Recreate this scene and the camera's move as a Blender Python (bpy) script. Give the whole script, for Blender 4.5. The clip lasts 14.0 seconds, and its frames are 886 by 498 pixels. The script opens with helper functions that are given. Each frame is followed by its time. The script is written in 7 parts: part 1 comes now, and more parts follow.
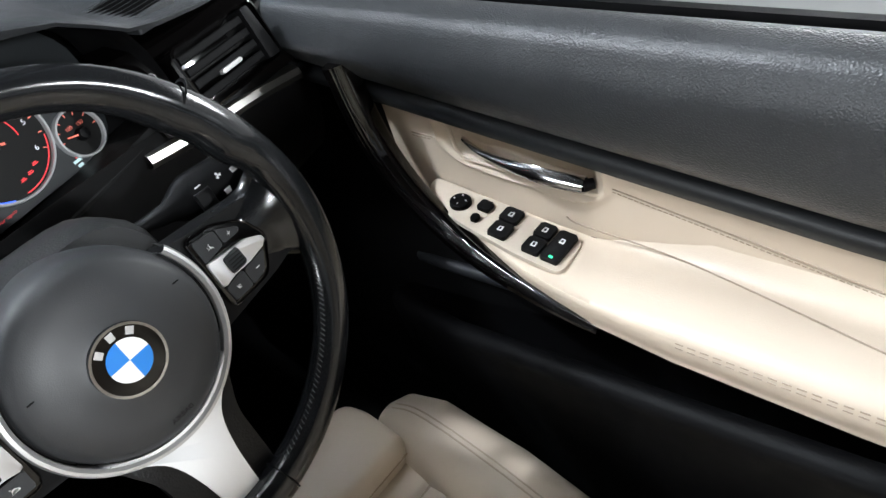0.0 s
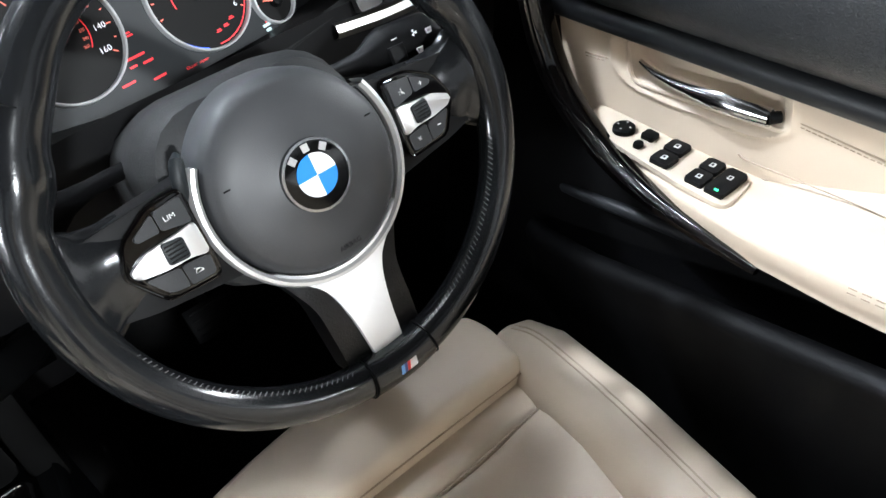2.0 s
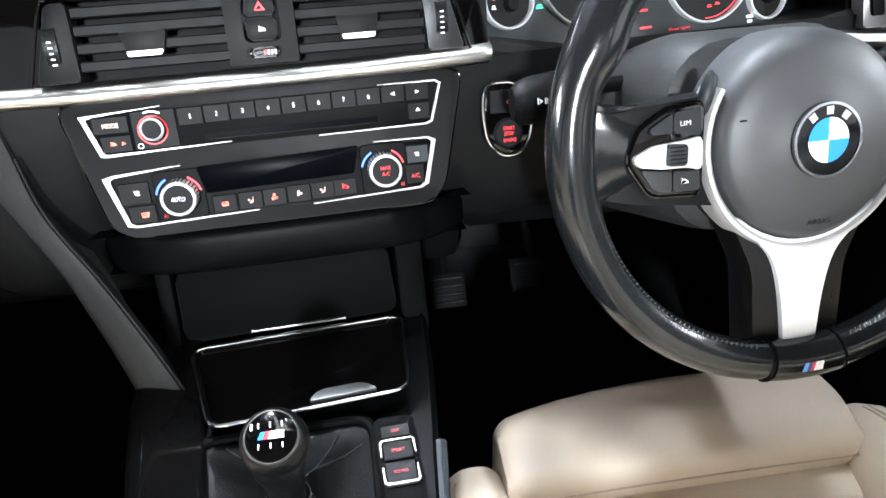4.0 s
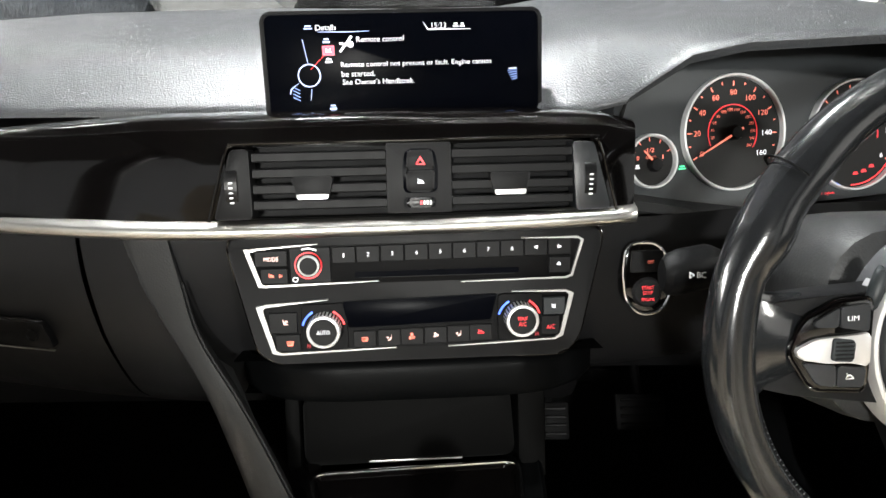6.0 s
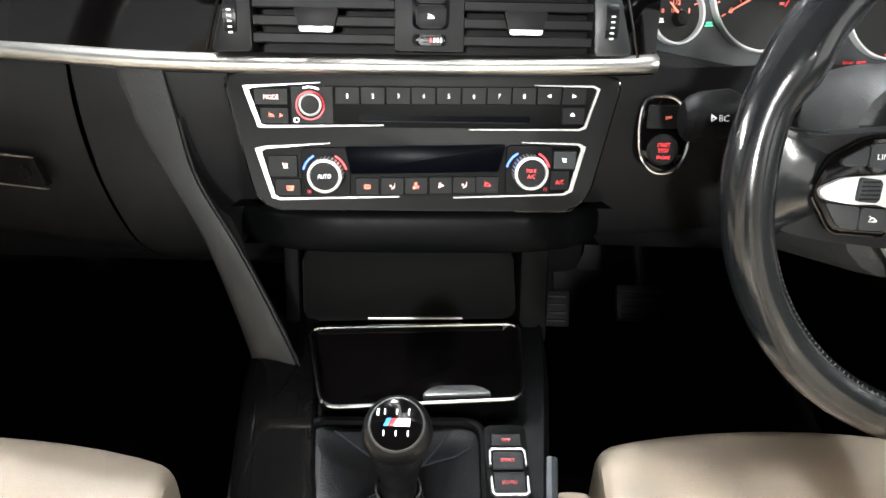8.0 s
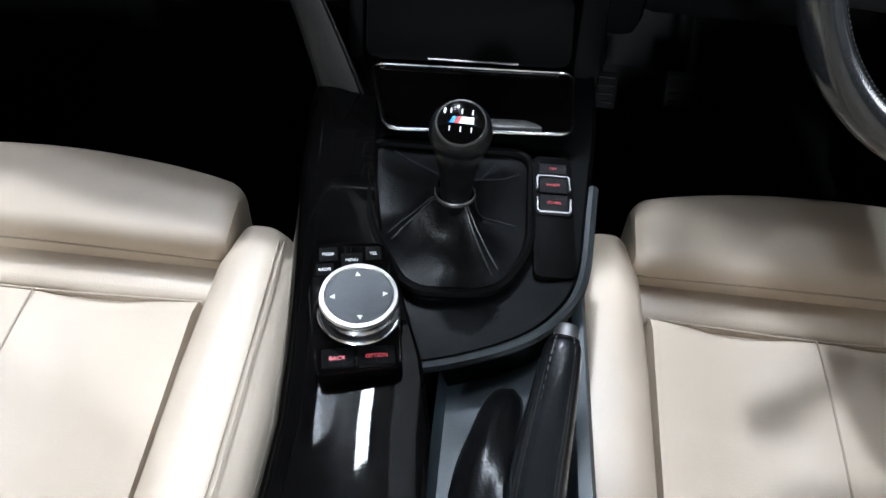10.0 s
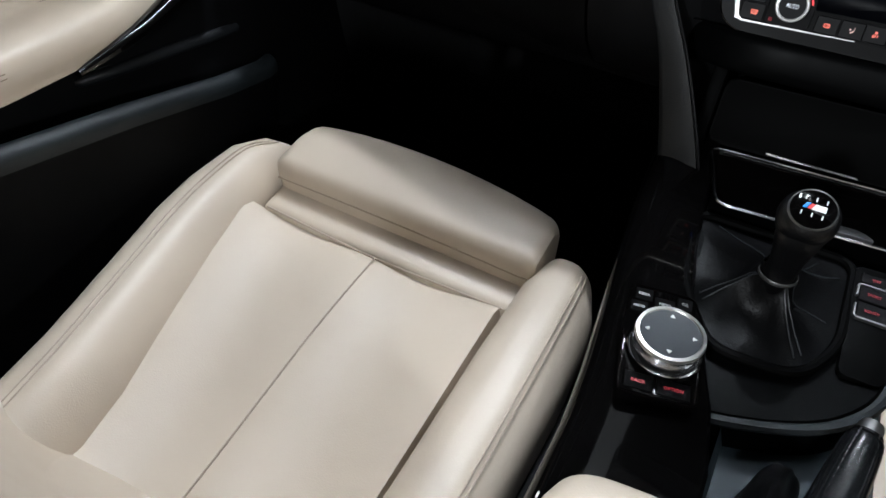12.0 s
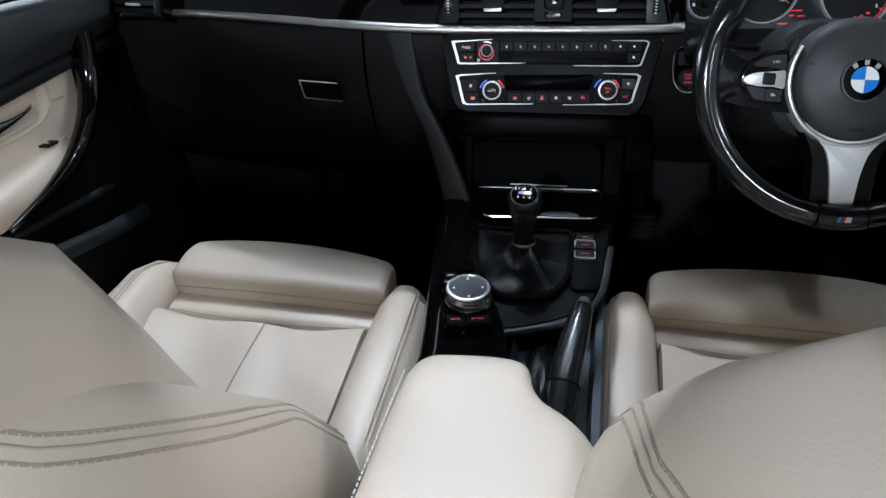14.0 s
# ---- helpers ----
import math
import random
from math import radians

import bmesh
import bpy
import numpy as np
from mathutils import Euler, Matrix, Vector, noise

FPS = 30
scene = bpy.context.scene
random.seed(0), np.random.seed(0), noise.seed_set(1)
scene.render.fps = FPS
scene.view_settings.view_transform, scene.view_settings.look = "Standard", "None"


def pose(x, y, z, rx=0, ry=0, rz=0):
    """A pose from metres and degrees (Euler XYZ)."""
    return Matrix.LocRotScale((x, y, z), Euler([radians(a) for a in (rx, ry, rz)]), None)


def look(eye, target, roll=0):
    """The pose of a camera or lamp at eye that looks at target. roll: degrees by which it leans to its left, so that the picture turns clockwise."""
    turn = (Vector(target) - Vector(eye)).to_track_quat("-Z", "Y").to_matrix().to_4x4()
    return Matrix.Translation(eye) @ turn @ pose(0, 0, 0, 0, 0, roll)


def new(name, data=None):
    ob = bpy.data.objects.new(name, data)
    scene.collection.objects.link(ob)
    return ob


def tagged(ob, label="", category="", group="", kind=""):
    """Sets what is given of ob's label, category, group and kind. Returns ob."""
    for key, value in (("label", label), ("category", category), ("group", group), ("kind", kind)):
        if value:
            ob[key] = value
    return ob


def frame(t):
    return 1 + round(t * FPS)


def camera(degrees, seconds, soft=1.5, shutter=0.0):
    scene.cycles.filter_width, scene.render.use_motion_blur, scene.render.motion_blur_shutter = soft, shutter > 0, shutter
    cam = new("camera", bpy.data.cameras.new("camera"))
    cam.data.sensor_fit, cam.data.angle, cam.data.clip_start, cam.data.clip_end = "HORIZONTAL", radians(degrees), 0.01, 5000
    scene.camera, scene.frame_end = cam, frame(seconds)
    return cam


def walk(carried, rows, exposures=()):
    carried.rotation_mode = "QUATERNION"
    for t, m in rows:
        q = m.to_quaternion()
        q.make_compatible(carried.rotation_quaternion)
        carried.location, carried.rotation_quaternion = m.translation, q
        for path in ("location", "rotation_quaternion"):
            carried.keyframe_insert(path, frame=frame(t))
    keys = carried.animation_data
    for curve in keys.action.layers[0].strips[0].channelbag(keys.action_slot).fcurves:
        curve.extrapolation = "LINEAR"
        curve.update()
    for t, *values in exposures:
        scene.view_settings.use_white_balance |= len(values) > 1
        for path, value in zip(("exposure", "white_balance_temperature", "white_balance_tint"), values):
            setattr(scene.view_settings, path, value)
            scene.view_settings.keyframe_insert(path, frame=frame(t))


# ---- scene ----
cam = camera(64.9, 14.0)
PATH = [
    (0, (0.319, -0.371, 0.909), (1.311, 0.817, -0.358), -17.4),
    (0.5, (0.309, -0.361, 0.904), (1.311, 0.855, -0.328), -14.9),
    (1, (0.283, -0.354, 0.897), (1.229, 0.938, -0.3), -14.0),
    (1.5, (0.26, -0.349, 0.875), (1.138, 0.978, -0.336), -13.6),
    (2, (0.234, -0.358, 0.854), (1.041, 1.001, -0.371), -12.8),
    (2.5, (0.192, -0.359, 0.839), (0.906, 1.057, -0.381), -9.9),
    (3, (0.152, -0.363, 0.832), (0.765, 1.145, -0.331), -7.3),
    (3.5, (0.104, -0.362, 0.823), (0.556, 1.233, -0.295), -4.1),
    (4, (0.085, -0.357, 0.816), (0.305, 1.324, -0.246), -2.0),
    (4.2, (0.074, -0.354, 0.813), (0.24, 1.34, -0.237), -0.4),
    (6.3, (0.042, -0.335, 0.865), (0.04, 1.495, 0.058), -0.6),
    (6.5, (0.041, -0.332, 0.867), (0.041, 1.484, 0.029), -0.6),
    (7, (0.044, -0.335, 0.85), (0.024, 1.453, -0.047), -0.6),
    (7.5, (0.046, -0.34, 0.837), (0.021, 1.408, -0.135), 0.3),
    (8, (0.043, -0.348, 0.8), (0.037, 1.372, -0.222), 1.7),
    (8.2, (0.032, -0.347, 0.793), (0.06, 1.325, -0.305), 2.6),
    (10.3, (0.027, -0.432, 0.762), (-0.09, 0.954, -0.676), 5.0),
    (10.5, (0.016, -0.438, 0.76), (-0.177, 0.937, -0.68), 5.5),
    (11, (-0.019, -0.472, 0.756), (-0.447, 0.906, -0.629), 8.4),
    (11.5, (-0.033, -0.493, 0.76), (-0.603, 0.856, -0.603), 7.2),
    (12, (-0.026, -0.525, 0.782), (-0.723, 0.834, -0.51), 4.4),
    (12.5, (0.04, -0.588, 0.808), (-0.694, 0.834, -0.391), 2.5),
    (13, (0.069, -0.673, 0.832), (-0.678, 0.833, -0.251), -1.5),
    (13.5, (0.1, -0.753, 0.84), (-0.463, 0.863, -0.196), -0.4),
    (14, (0.093, -0.814, 0.852), (-0.303, 0.892, -0.113), -1.7),
]
walk(cam, [(t, look(eye, target, roll)) for t, eye, target, roll in PATH],
     [(0, -0.05, 6600, 10), (1.0, 0.1, 6500, 10), (1.5, 0.35, 6500, 10), (2.5, 0.7, 6500, 10), (4.2, 1.3, 6400, 10), (6.3, 0.8, 7300, 10), (7.0, 0.9, 7200, 10), (7.5, 1.2, 7200, 10), (8.2, 1.2, 7000, 10),
      (10.3, -0.2, 6150, 10), (11.2, -0.6, 6300, 10), (11.6, -0.8, 6400, 10), (12.2, -0.7, 6450, 10), (13.0, -0.65, 6150, 10), (14, -0.9, 5950, 10)])
# ---- light ----
world = bpy.data.worlds.new("hall_light")
scene.world = world
world.use_nodes = True
world.node_tree.nodes["Background"].inputs[0].default_value = (0.93, 0.96, 1.0, 1)
world.node_tree.nodes["Background"].inputs[1].default_value = 0.03


# Lamps outside the car: none is in view, places and power are estimated.
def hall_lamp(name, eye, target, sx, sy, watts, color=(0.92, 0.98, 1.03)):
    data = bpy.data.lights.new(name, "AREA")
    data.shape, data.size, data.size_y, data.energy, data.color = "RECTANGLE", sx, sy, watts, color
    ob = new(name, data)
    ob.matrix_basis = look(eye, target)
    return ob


hall_lamp("ceiling_tube_front", (-0.1, 0.46, 3.1), (0.0, 0.50, 0.7), 2.6, 0.22, 10)
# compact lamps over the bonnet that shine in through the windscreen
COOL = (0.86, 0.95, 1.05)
hall_lamp("ceiling_lamp_left", (-0.62, 0.85, 3.0), (-0.3, -0.1, 0.3), 0.10, 0.10, 22, COOL)
hall_lamp("ceiling_lamp_right", (0.75, 0.45, 3.1), (0.2, -0.1, 0.3), 0.10, 0.10, 14, COOL)
hall_lamp("ceiling_lamp_bonnet", (-0.35, 1.05, 2.95), (0.0, -0.3, 0.3), 0.12, 0.12, 88, COOL)
# Added unseen lamp behind the car that brightens the armrest lid.
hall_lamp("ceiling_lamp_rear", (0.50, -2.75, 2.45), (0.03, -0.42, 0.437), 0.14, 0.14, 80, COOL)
hall_lamp("hall_lamp_behind", (-0.28, -3.2, 1.6), (0.2, -0.2, 0.5), 0.2, 0.2, 120)
hall_lamp("hall_lamp_behind_right", (2.0, -3.0, 2.0), (0.1, 0.1, 0.6), 0.14, 0.14, 70)
# Left and right side lamps are added, unseen, to brighten the opposite doors.
hall_lamp("hall_lamp_left", (-3.2, -0.1, 1.38), (0.7, -0.1, 0.5), 1.4, 0.22, 60)
# Added unseen lamp whose reflection brightens the console trim's outer edge.
hall_lamp("hall_lamp_left_front", (-3.0, 2.9, 1.9), (-0.2, 0.0, 0.4), 0.9, 0.5, 40)
hall_lamp("hall_lamp_right", (3.2, -0.1, 1.62), (-0.7, -0.1, 0.5), 1.4, 0.22, 55)
# Added lamp, not in view, that brightens the ground beyond the driver's window.
ground_fill = hall_lamp("ceiling_tube_side", (1.35, -0.1, 2.4), (1.95, -0.1, -0.3), 0.3, 2.4, 4)
ground_fill.data.spread = radians(70)


# ---- materials ----
def material(name, color, rough=0.5, metal=0.0, grain=0.0, grain_scale=400.0, grain_kind="noise", vary=0.12, vary_scale=9.0,
             rough_vary=0.1, emit=0.0, coat=0.0, tint=None, sheen=0.0, specular=0.5, crease=0.0):
    """A node material: colour that varies at a large and a fine scale, uneven gloss, and a fine relief."""
    m = bpy.data.materials.new(name)
    m.use_nodes = True
    nt = m.node_tree
    b = nt.nodes["Principled BSDF"]
    b.inputs["Metallic"].default_value = metal
    b.inputs["Coat Weight"].default_value = coat
    b.inputs["Specular IOR Level"].default_value = specular
    b.inputs["Sheen Weight"].default_value = sheen
    co = nt.nodes.new("ShaderNodeTexCoord")
    big = nt.nodes.new("ShaderNodeTexNoise")
    big.inputs["Scale"].default_value, big.inputs["Detail"].default_value = vary_scale, 6
    nt.links.new(co.outputs["Object"], big.inputs["Vector"])
    ramp = nt.nodes.new("ShaderNodeMix")
    ramp.data_type = "RGBA"
    dark = [c * (1 - vary) for c in color] if tint is None else tint
    ramp.inputs[6].default_value, ramp.inputs[7].default_value = (*dark, 1), (*[min(1, c * (1 + vary)) for c in color], 1)
    nt.links.new(big.outputs["Fac"], ramp.inputs[0])
    nt.links.new(ramp.outputs[2], b.inputs["Base Color"])
    rr = nt.nodes.new("ShaderNodeMapRange")
    rr.inputs[3].default_value, rr.inputs[4].default_value = max(0.02, rough - rough_vary), min(1, rough + rough_vary)
    mid = nt.nodes.new("ShaderNodeTexNoise")
    mid.inputs["Scale"].default_value, mid.inputs["Detail"].default_value = vary_scale * 6, 4
    nt.links.new(co.outputs["Object"], mid.inputs["Vector"])
    nt.links.new(mid.outputs["Fac"], rr.inputs[0])
    nt.links.new(rr.outputs[0], b.inputs["Roughness"])
    if grain > 0:
        if grain_kind == "leather":
            tex = nt.nodes.new("ShaderNodeTexVoronoi")
            tex.feature = "SMOOTH_F1"
            out = tex.outputs["Distance"]
        else:
            tex = nt.nodes.new("ShaderNodeTexNoise")
            out = tex.outputs["Fac"]
        tex.inputs["Scale"].default_value = grain_scale
        src = co.outputs["Object"]
        if grain_kind == "brushed":
            mp = nt.nodes.new("ShaderNodeMapping")
            mp.inputs["Scale"].default_value = (0.02, 1, 1)
            nt.links.new(src, mp.inputs[0])
            src = mp.outputs[0]
        nt.links.new(src, tex.inputs["Vector"])
        bump = nt.nodes.new("ShaderNodeBump")
        bump.inputs["Strength"].default_value, bump.inputs["Distance"].default_value = grain, 0.0012
        nt.links.new(out, bump.inputs["Height"])
        nt.links.new(bump.outputs[0], b.inputs["Normal"])
        if crease > 0:
            soft = nt.nodes.new("ShaderNodeTexNoise")
            soft.inputs["Scale"].default_value, soft.inputs["Detail"].default_value, soft.inputs["Distortion"].default_value = 9, 2, 0.3
            nt.links.new(co.outputs["Object"], soft.inputs["Vector"])
            dent = nt.nodes.new("ShaderNodeBump")
            dent.inputs["Strength"].default_value, dent.inputs["Distance"].default_value = crease, 0.006
            nt.links.new(soft.outputs["Fac"], dent.inputs["Height"])
            nt.links.new(dent.outputs[0], bump.inputs["Normal"])
    if emit > 0:
        b.inputs["Emission Color"].default_value = (*color, 1)
        b.inputs["Emission Strength"].default_value = emit
    return m


CREAM = material("cream_leather", (0.53, 0.445, 0.352), 0.46, crease=0.3, grain=0.09, grain_scale=850, grain_kind="leather", vary=0.06, vary_scale=7)
SEAT_SEAM = material("seat_thread", (0.38, 0.31, 0.24), 0.7, grain=0.3, grain_scale=900)
CREAM_SEAM = material("cream_thread", (0.28, 0.22, 0.165), 0.7, grain=0.3, grain_scale=900)
PAD = material("black_soft_pad", (0.021, 0.0225, 0.0245), 0.38, grain=0.4, grain_scale=800, grain_kind="leather", vary=0.12, specular=0.45)
HUB = material("matt_hub_plastic", (0.021, 0.0218, 0.0235), 0.50, grain=0.1, grain_scale=1200, vary=0.12)
HIDE = material("black_leather", (0.0026, 0.0026, 0.0029), 0.34, grain=0.16, grain_scale=650, grain_kind="leather", vary=0.2, specular=0.22)
BOOT_HIDE = material("dull_black_leather", (0.0022, 0.0022, 0.0024), 0.42, grain=0.16, grain_scale=650, grain_kind="leather", vary=0.2, specular=0.09)
RIM_HIDE = material("worn_black_leather", (0.006, 0.0064, 0.007), 0.15, grain=0.03, grain_scale=800, grain_kind="leather", vary=0.25, rough_vary=0.06)
PLASTIC = material("black_plastic", (0.0050, 0.0050, 0.0053), 0.48, grain=0.08, grain_scale=1100, vary=0.15, specular=0.09)
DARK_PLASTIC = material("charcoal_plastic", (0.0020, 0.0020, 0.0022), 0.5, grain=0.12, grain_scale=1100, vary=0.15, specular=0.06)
STRIP_GREY = material("dark_grey_strip", (0.009, 0.010, 0.0115), 0.42, grain=0.1, grain_scale=1000, vary=0.1, specular=0.35)
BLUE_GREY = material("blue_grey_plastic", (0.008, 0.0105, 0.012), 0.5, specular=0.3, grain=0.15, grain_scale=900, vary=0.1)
DIAL_GREY = material("slate_dial_plate", (0.015, 0.017, 0.0185), 0.45, grain=0.05, grain_scale=900, vary=0.1, specular=0.3)
WELL = material("blue_grey_tray_plastic", (0.024, 0.033, 0.038), 0.45, grain=0.1, grain_scale=900, vary=0.1, specular=0.3)
GREY_PAD = material("grey_soft_trim", (0.0125, 0.0128, 0.0130), 0.5, specular=0.2, grain=0.15, grain_scale=700, grain_kind="leather", vary=0.08)
GLOSS = material("gloss_black_trim", (0.0012, 0.0010, 0.0010), 0.06, vary=0.3, rough_vary=0.03, specular=0.5)
SMOKE = material("dark_semi_gloss", (0.0012, 0.0012, 0.0012), 0.62, vary=0.2, rough_vary=0.05, specular=0.025)
CONSOLE_GLOSS = material("dark_console_lacquer", (0.0014, 0.0013, 0.0013), 0.025, vary=0.3, vary_scale=14, rough_vary=0.01, specular=0.10)
SATIN = material("satin_aluminium", (0.42, 0.41, 0.385), 0.34, metal=1.0, vary=0.04)
CONSOLE_BLACK = material("satin_black_console", (0.0012, 0.0013, 0.0014), 0.40, grain=0.06, grain_scale=1100, vary=0.2, specular=0.03)
DIAL_FACE = material("charcoal_dial_face", (0.010, 0.0098, 0.0096), 0.5, grain=0.05, grain_scale=1500, vary=0.1, specular=0.1)
DIAL_RING = material("bright_dial_ring", (0.62, 0.62, 0.63), 0.35, metal=0.35, vary=0.04)
BRACKET = material("satin_chrome", (0.17, 0.168, 0.166), 0.42, metal=0.95, vary=0.05)
BRIGHT_BRACKET = material("bright_satin_chrome", (0.34, 0.338, 0.332), 0.40, metal=0.7, vary=0.05)
CHROME = material("chrome", (0.55, 0.55, 0.56), 0.14, metal=1.0, vary=0.03, rough_vary=0.05)
SILVER = material("silver_paint", (0.52, 0.515, 0.51), 0.36, metal=0.6, grain=0.03, grain_scale=1200, vary=0.05)
SPOKE_SILVER = material("bright_silver_paint", (0.78, 0.78, 0.785), 0.42, metal=0.35, grain=0.02, grain_scale=1200, vary=0.04)
CARPET = material("black_carpet", (0.004, 0.004, 0.0045), 0.95, grain=0.8, grain_scale=900, vary=0.3)
LINER = material("anthracite_headliner", (0.035, 0.035, 0.036), 0.9, grain=0.3, grain_scale=800, vary=0.06)
WHITE = material("white_print", (0.75, 0.75, 0.74), 0.5, vary=0.02)
RED_GLOW = material("red_backlight", (0.9, 0.035, 0.045), 0.5, vary=0.0, emit=0.5)
DIM_RED = material("dim_red_backlight", (0.45, 0.02, 0.03), 0.5, vary=0.0, emit=0.16)
ORANGE_GLOW = material("orange_backlight", (0.95, 0.20, 0.14), 0.5, vary=0.0, emit=0.42)
PINK_GLOW = material("pale_red_backlight", (0.9, 0.60, 0.56), 0.5, vary=0.0, emit=0.65)
WHITE_GLOW = material("white_backlight", (0.80, 0.82, 0.88), 0.5, vary=0.0, emit=0.6)
BLUE_GLOW = material("blue_backlight", (0.05, 0.15, 1.0), 0.5, vary=0.0, emit=1.0)
GREEN_GLOW = material("green_backlight", (0.05, 0.8, 0.35), 0.5, vary=0.0, emit=0.8)
SCREEN = material("dark_display", (0.0006, 0.0008, 0.0016), 0.30, vary=0.1, specular=0.015)
BLUE = material("blue_enamel", (0.02, 0.19, 0.58), 0.25, vary=0.02)
RED = material("red_plastic", (0.55, 0.02, 0.02), 0.35, vary=0.05)
# Backdrop walls given a glow of their own, for bright windows and dash sheen.
BRIGHT_BACKDROP_GLOW = material("bright_backdrop_glow", (0.86, 0.88, 0.9), 0.8, vary=0.05, emit=0.9)
DIM_BACKDROP_GLOW = material("dim_backdrop_glow", (0.6, 0.62, 0.64), 0.8, vary=0.1, emit=0.55)
HALL_FLOOR = material("grey_painted_concrete", (0.22, 0.22, 0.215), 0.6, vary=0.15, vary_scale=3)
OUTSIDE = material("hall_wall", (0.75, 0.76, 0.78), 0.8, vary=0.05)


# ---- mesh tools ----
from mathutils.bvhtree import BVHTree
PLACE = {}


def thing(name, label, category, m=None, group="", kind="", base=None):
    """An Empty for a thing: at the pose m (its parts are then built in that pose's coordinates), or at base (parts built in the place's own)."""
    ob = new(name)
    ob.empty_display_size = 0.05
    if m is not None:
        ob.matrix_basis = m
        PLACE[ob] = Matrix()
    else:
        ob.location = base or (0, 0, 0)
        PLACE[ob] = Matrix.Translation(base or (0, 0, 0)).inverted()
    return tagged(ob, label, category, group, kind)


def part(name, bm, mat, parent=None, label="", sharp=38, data=None):
    if data is None:
        data = bpy.data.meshes.new(name)
        if parent is not None:
            bm.transform(PLACE[parent])
        bmesh.ops.recalc_face_normals(bm, faces=bm.faces)
        bm.to_mesh(data)
        bm.free()
        for p in data.polygons:
            p.use_smooth = True
        data.set_sharp_from_angle(angle=radians(sharp))
        data.materials.append(mat)
    ob = new(name, data)
    if parent is not None:
        ob.parent = parent
        PLACE[ob] = PLACE[parent]
    if label:
        ob["label"] = label
    return ob


def structure(name, bm, mat, label, category, sharp=38):
    return tagged(part(name, bm, mat, None, "", sharp), label, category, kind="structure")


def box(bm, x0, x1, y0, y1, z0, z1, bevel=0.0, seg=2, m=None):
    vs = [bm.verts.new((x, y, z)) for x in (x0, x1) for y in (y0, y1) for z in (z0, z1)]
    fs = [bm.faces.new([vs[i] for i in f]) for f in ((0, 1, 3, 2), (4, 6, 7, 5), (0, 4, 5, 1), (2, 3, 7, 6), (0, 2, 6, 4), (1, 5, 7, 3))]
    if bevel > 0:
        es = list({e for f in fs for e in f.edges})
        r = bmesh.ops.bevel(bm, geom=es, offset=bevel, segments=seg, profile=0.5, affect="EDGES")
        vs = list({v for v in vs if v.is_valid} | {v for f in r["faces"] for v in f.verts})
    if m is not None:
        bmesh.ops.transform(bm, matrix=m, verts=vs)
    return bm


def prism(bm, pts, w0, w1, bevel=0.0, seg=2):
    """A polygon in the x-y plane, raised from w0 to w1 with its upper rim rounded."""
    n = len(pts)
    lo = [bm.verts.new((p[0], p[1], w0)) for p in pts]
    hi = [bm.verts.new((p[0], p[1], w1)) for p in pts]
    top = bm.faces.new(hi)
    bm.faces.new(lo[::-1])
    for i in range(n):
        bm.faces.new((lo[i], lo[(i + 1) % n], hi[(i + 1) % n], hi[i]))
    if bevel > 0:
        bmesh.ops.bevel(bm, geom=list(top.edges), offset=bevel, segments=seg, profile=0.5, affect="EDGES")
    return bm


def rrect(x0, x1, y0, y1, r, n=5):
    out = []
    for cx, cy, a in ((x1 - r, y1 - r, 0), (x0 + r, y1 - r, 90), (x0 + r, y0 + r, 180), (x1 - r, y0 + r, 270)):
        for i in range(n + 1):
            t = radians(a + 90 * i / n)
            out.append((cx + r * math.cos(t), cy + r * math.sin(t)))
    return out


def rpoly(pts, r, n=4):
    """A polygon with its corners rounded."""
    out = []
    for i, p in enumerate(pts):
        p, a, b = Vector(p), Vector(pts[i - 1]), Vector(pts[(i + 1) % len(pts)])
        d0, d1 = (a - p), (b - p)
        k = min(r, d0.length * 0.45, d1.length * 0.45)
        s, e = p + d0.normalized() * k, p + d1.normalized() * k
        for j in range(n + 1):
            t = j / n
            out.append(tuple((1 - t) ** 2 * s + 2 * t * (1 - t) * p + t * t * e))
    return out


def loft(bm, rings, closed=False, caps=False):
    rows = [[bm.verts.new(p) for p in r] for r in rings]
    for a, b in zip(rows, rows[1:]):
        n = len(a)
        for i in range(n if closed else n - 1):
            bm.faces.new((a[i], a[(i + 1) % n], b[(i + 1) % n], b[i]))
    if caps:
        bm.faces.new(rows[0][::-1])
        bm.faces.new(rows[-1])
    return bm


def lathe(bm, profile, n=48, m=None, arc=(0, 360)):
    """Turn (r, w) round the w axis."""
    full = arc[1] - arc[0] >= 360
    steps = n if full else n + 1
    rings = []
    for r, w in profile:
        ring = []
        for i in range(steps):
            a = radians(arc[0] + (arc[1] - arc[0]) * i / n)
            p = Vector((r * math.cos(a), r * math.sin(a), w))
            ring.append(m @ p if m is not None else p)
        rings.append(ring)
    return loft(bm, rings, closed=full)


def spline(pts, n=8, closed=False):
    """A smooth line through points."""
    pts = [Vector(p) for p in pts]
    k = len(pts)
    out = []
    for i in range(k if closed else k - 1):
        p = [pts[(i + j) % k] if closed else pts[max(0, min(k - 1, i + j))] for j in (-1, 0, 1, 2)]
        for s in range(n):
            t = s / n
            out.append(0.5 * (2 * p[1] + (p[2] - p[0]) * t + (2 * p[0] - 5 * p[1] + 4 * p[2] - p[3]) * t * t + (3 * p[1] - p[0] - 3 * p[2] + p[3]) * t ** 3))
    if not closed:
        out.append(pts[-1])
    return out


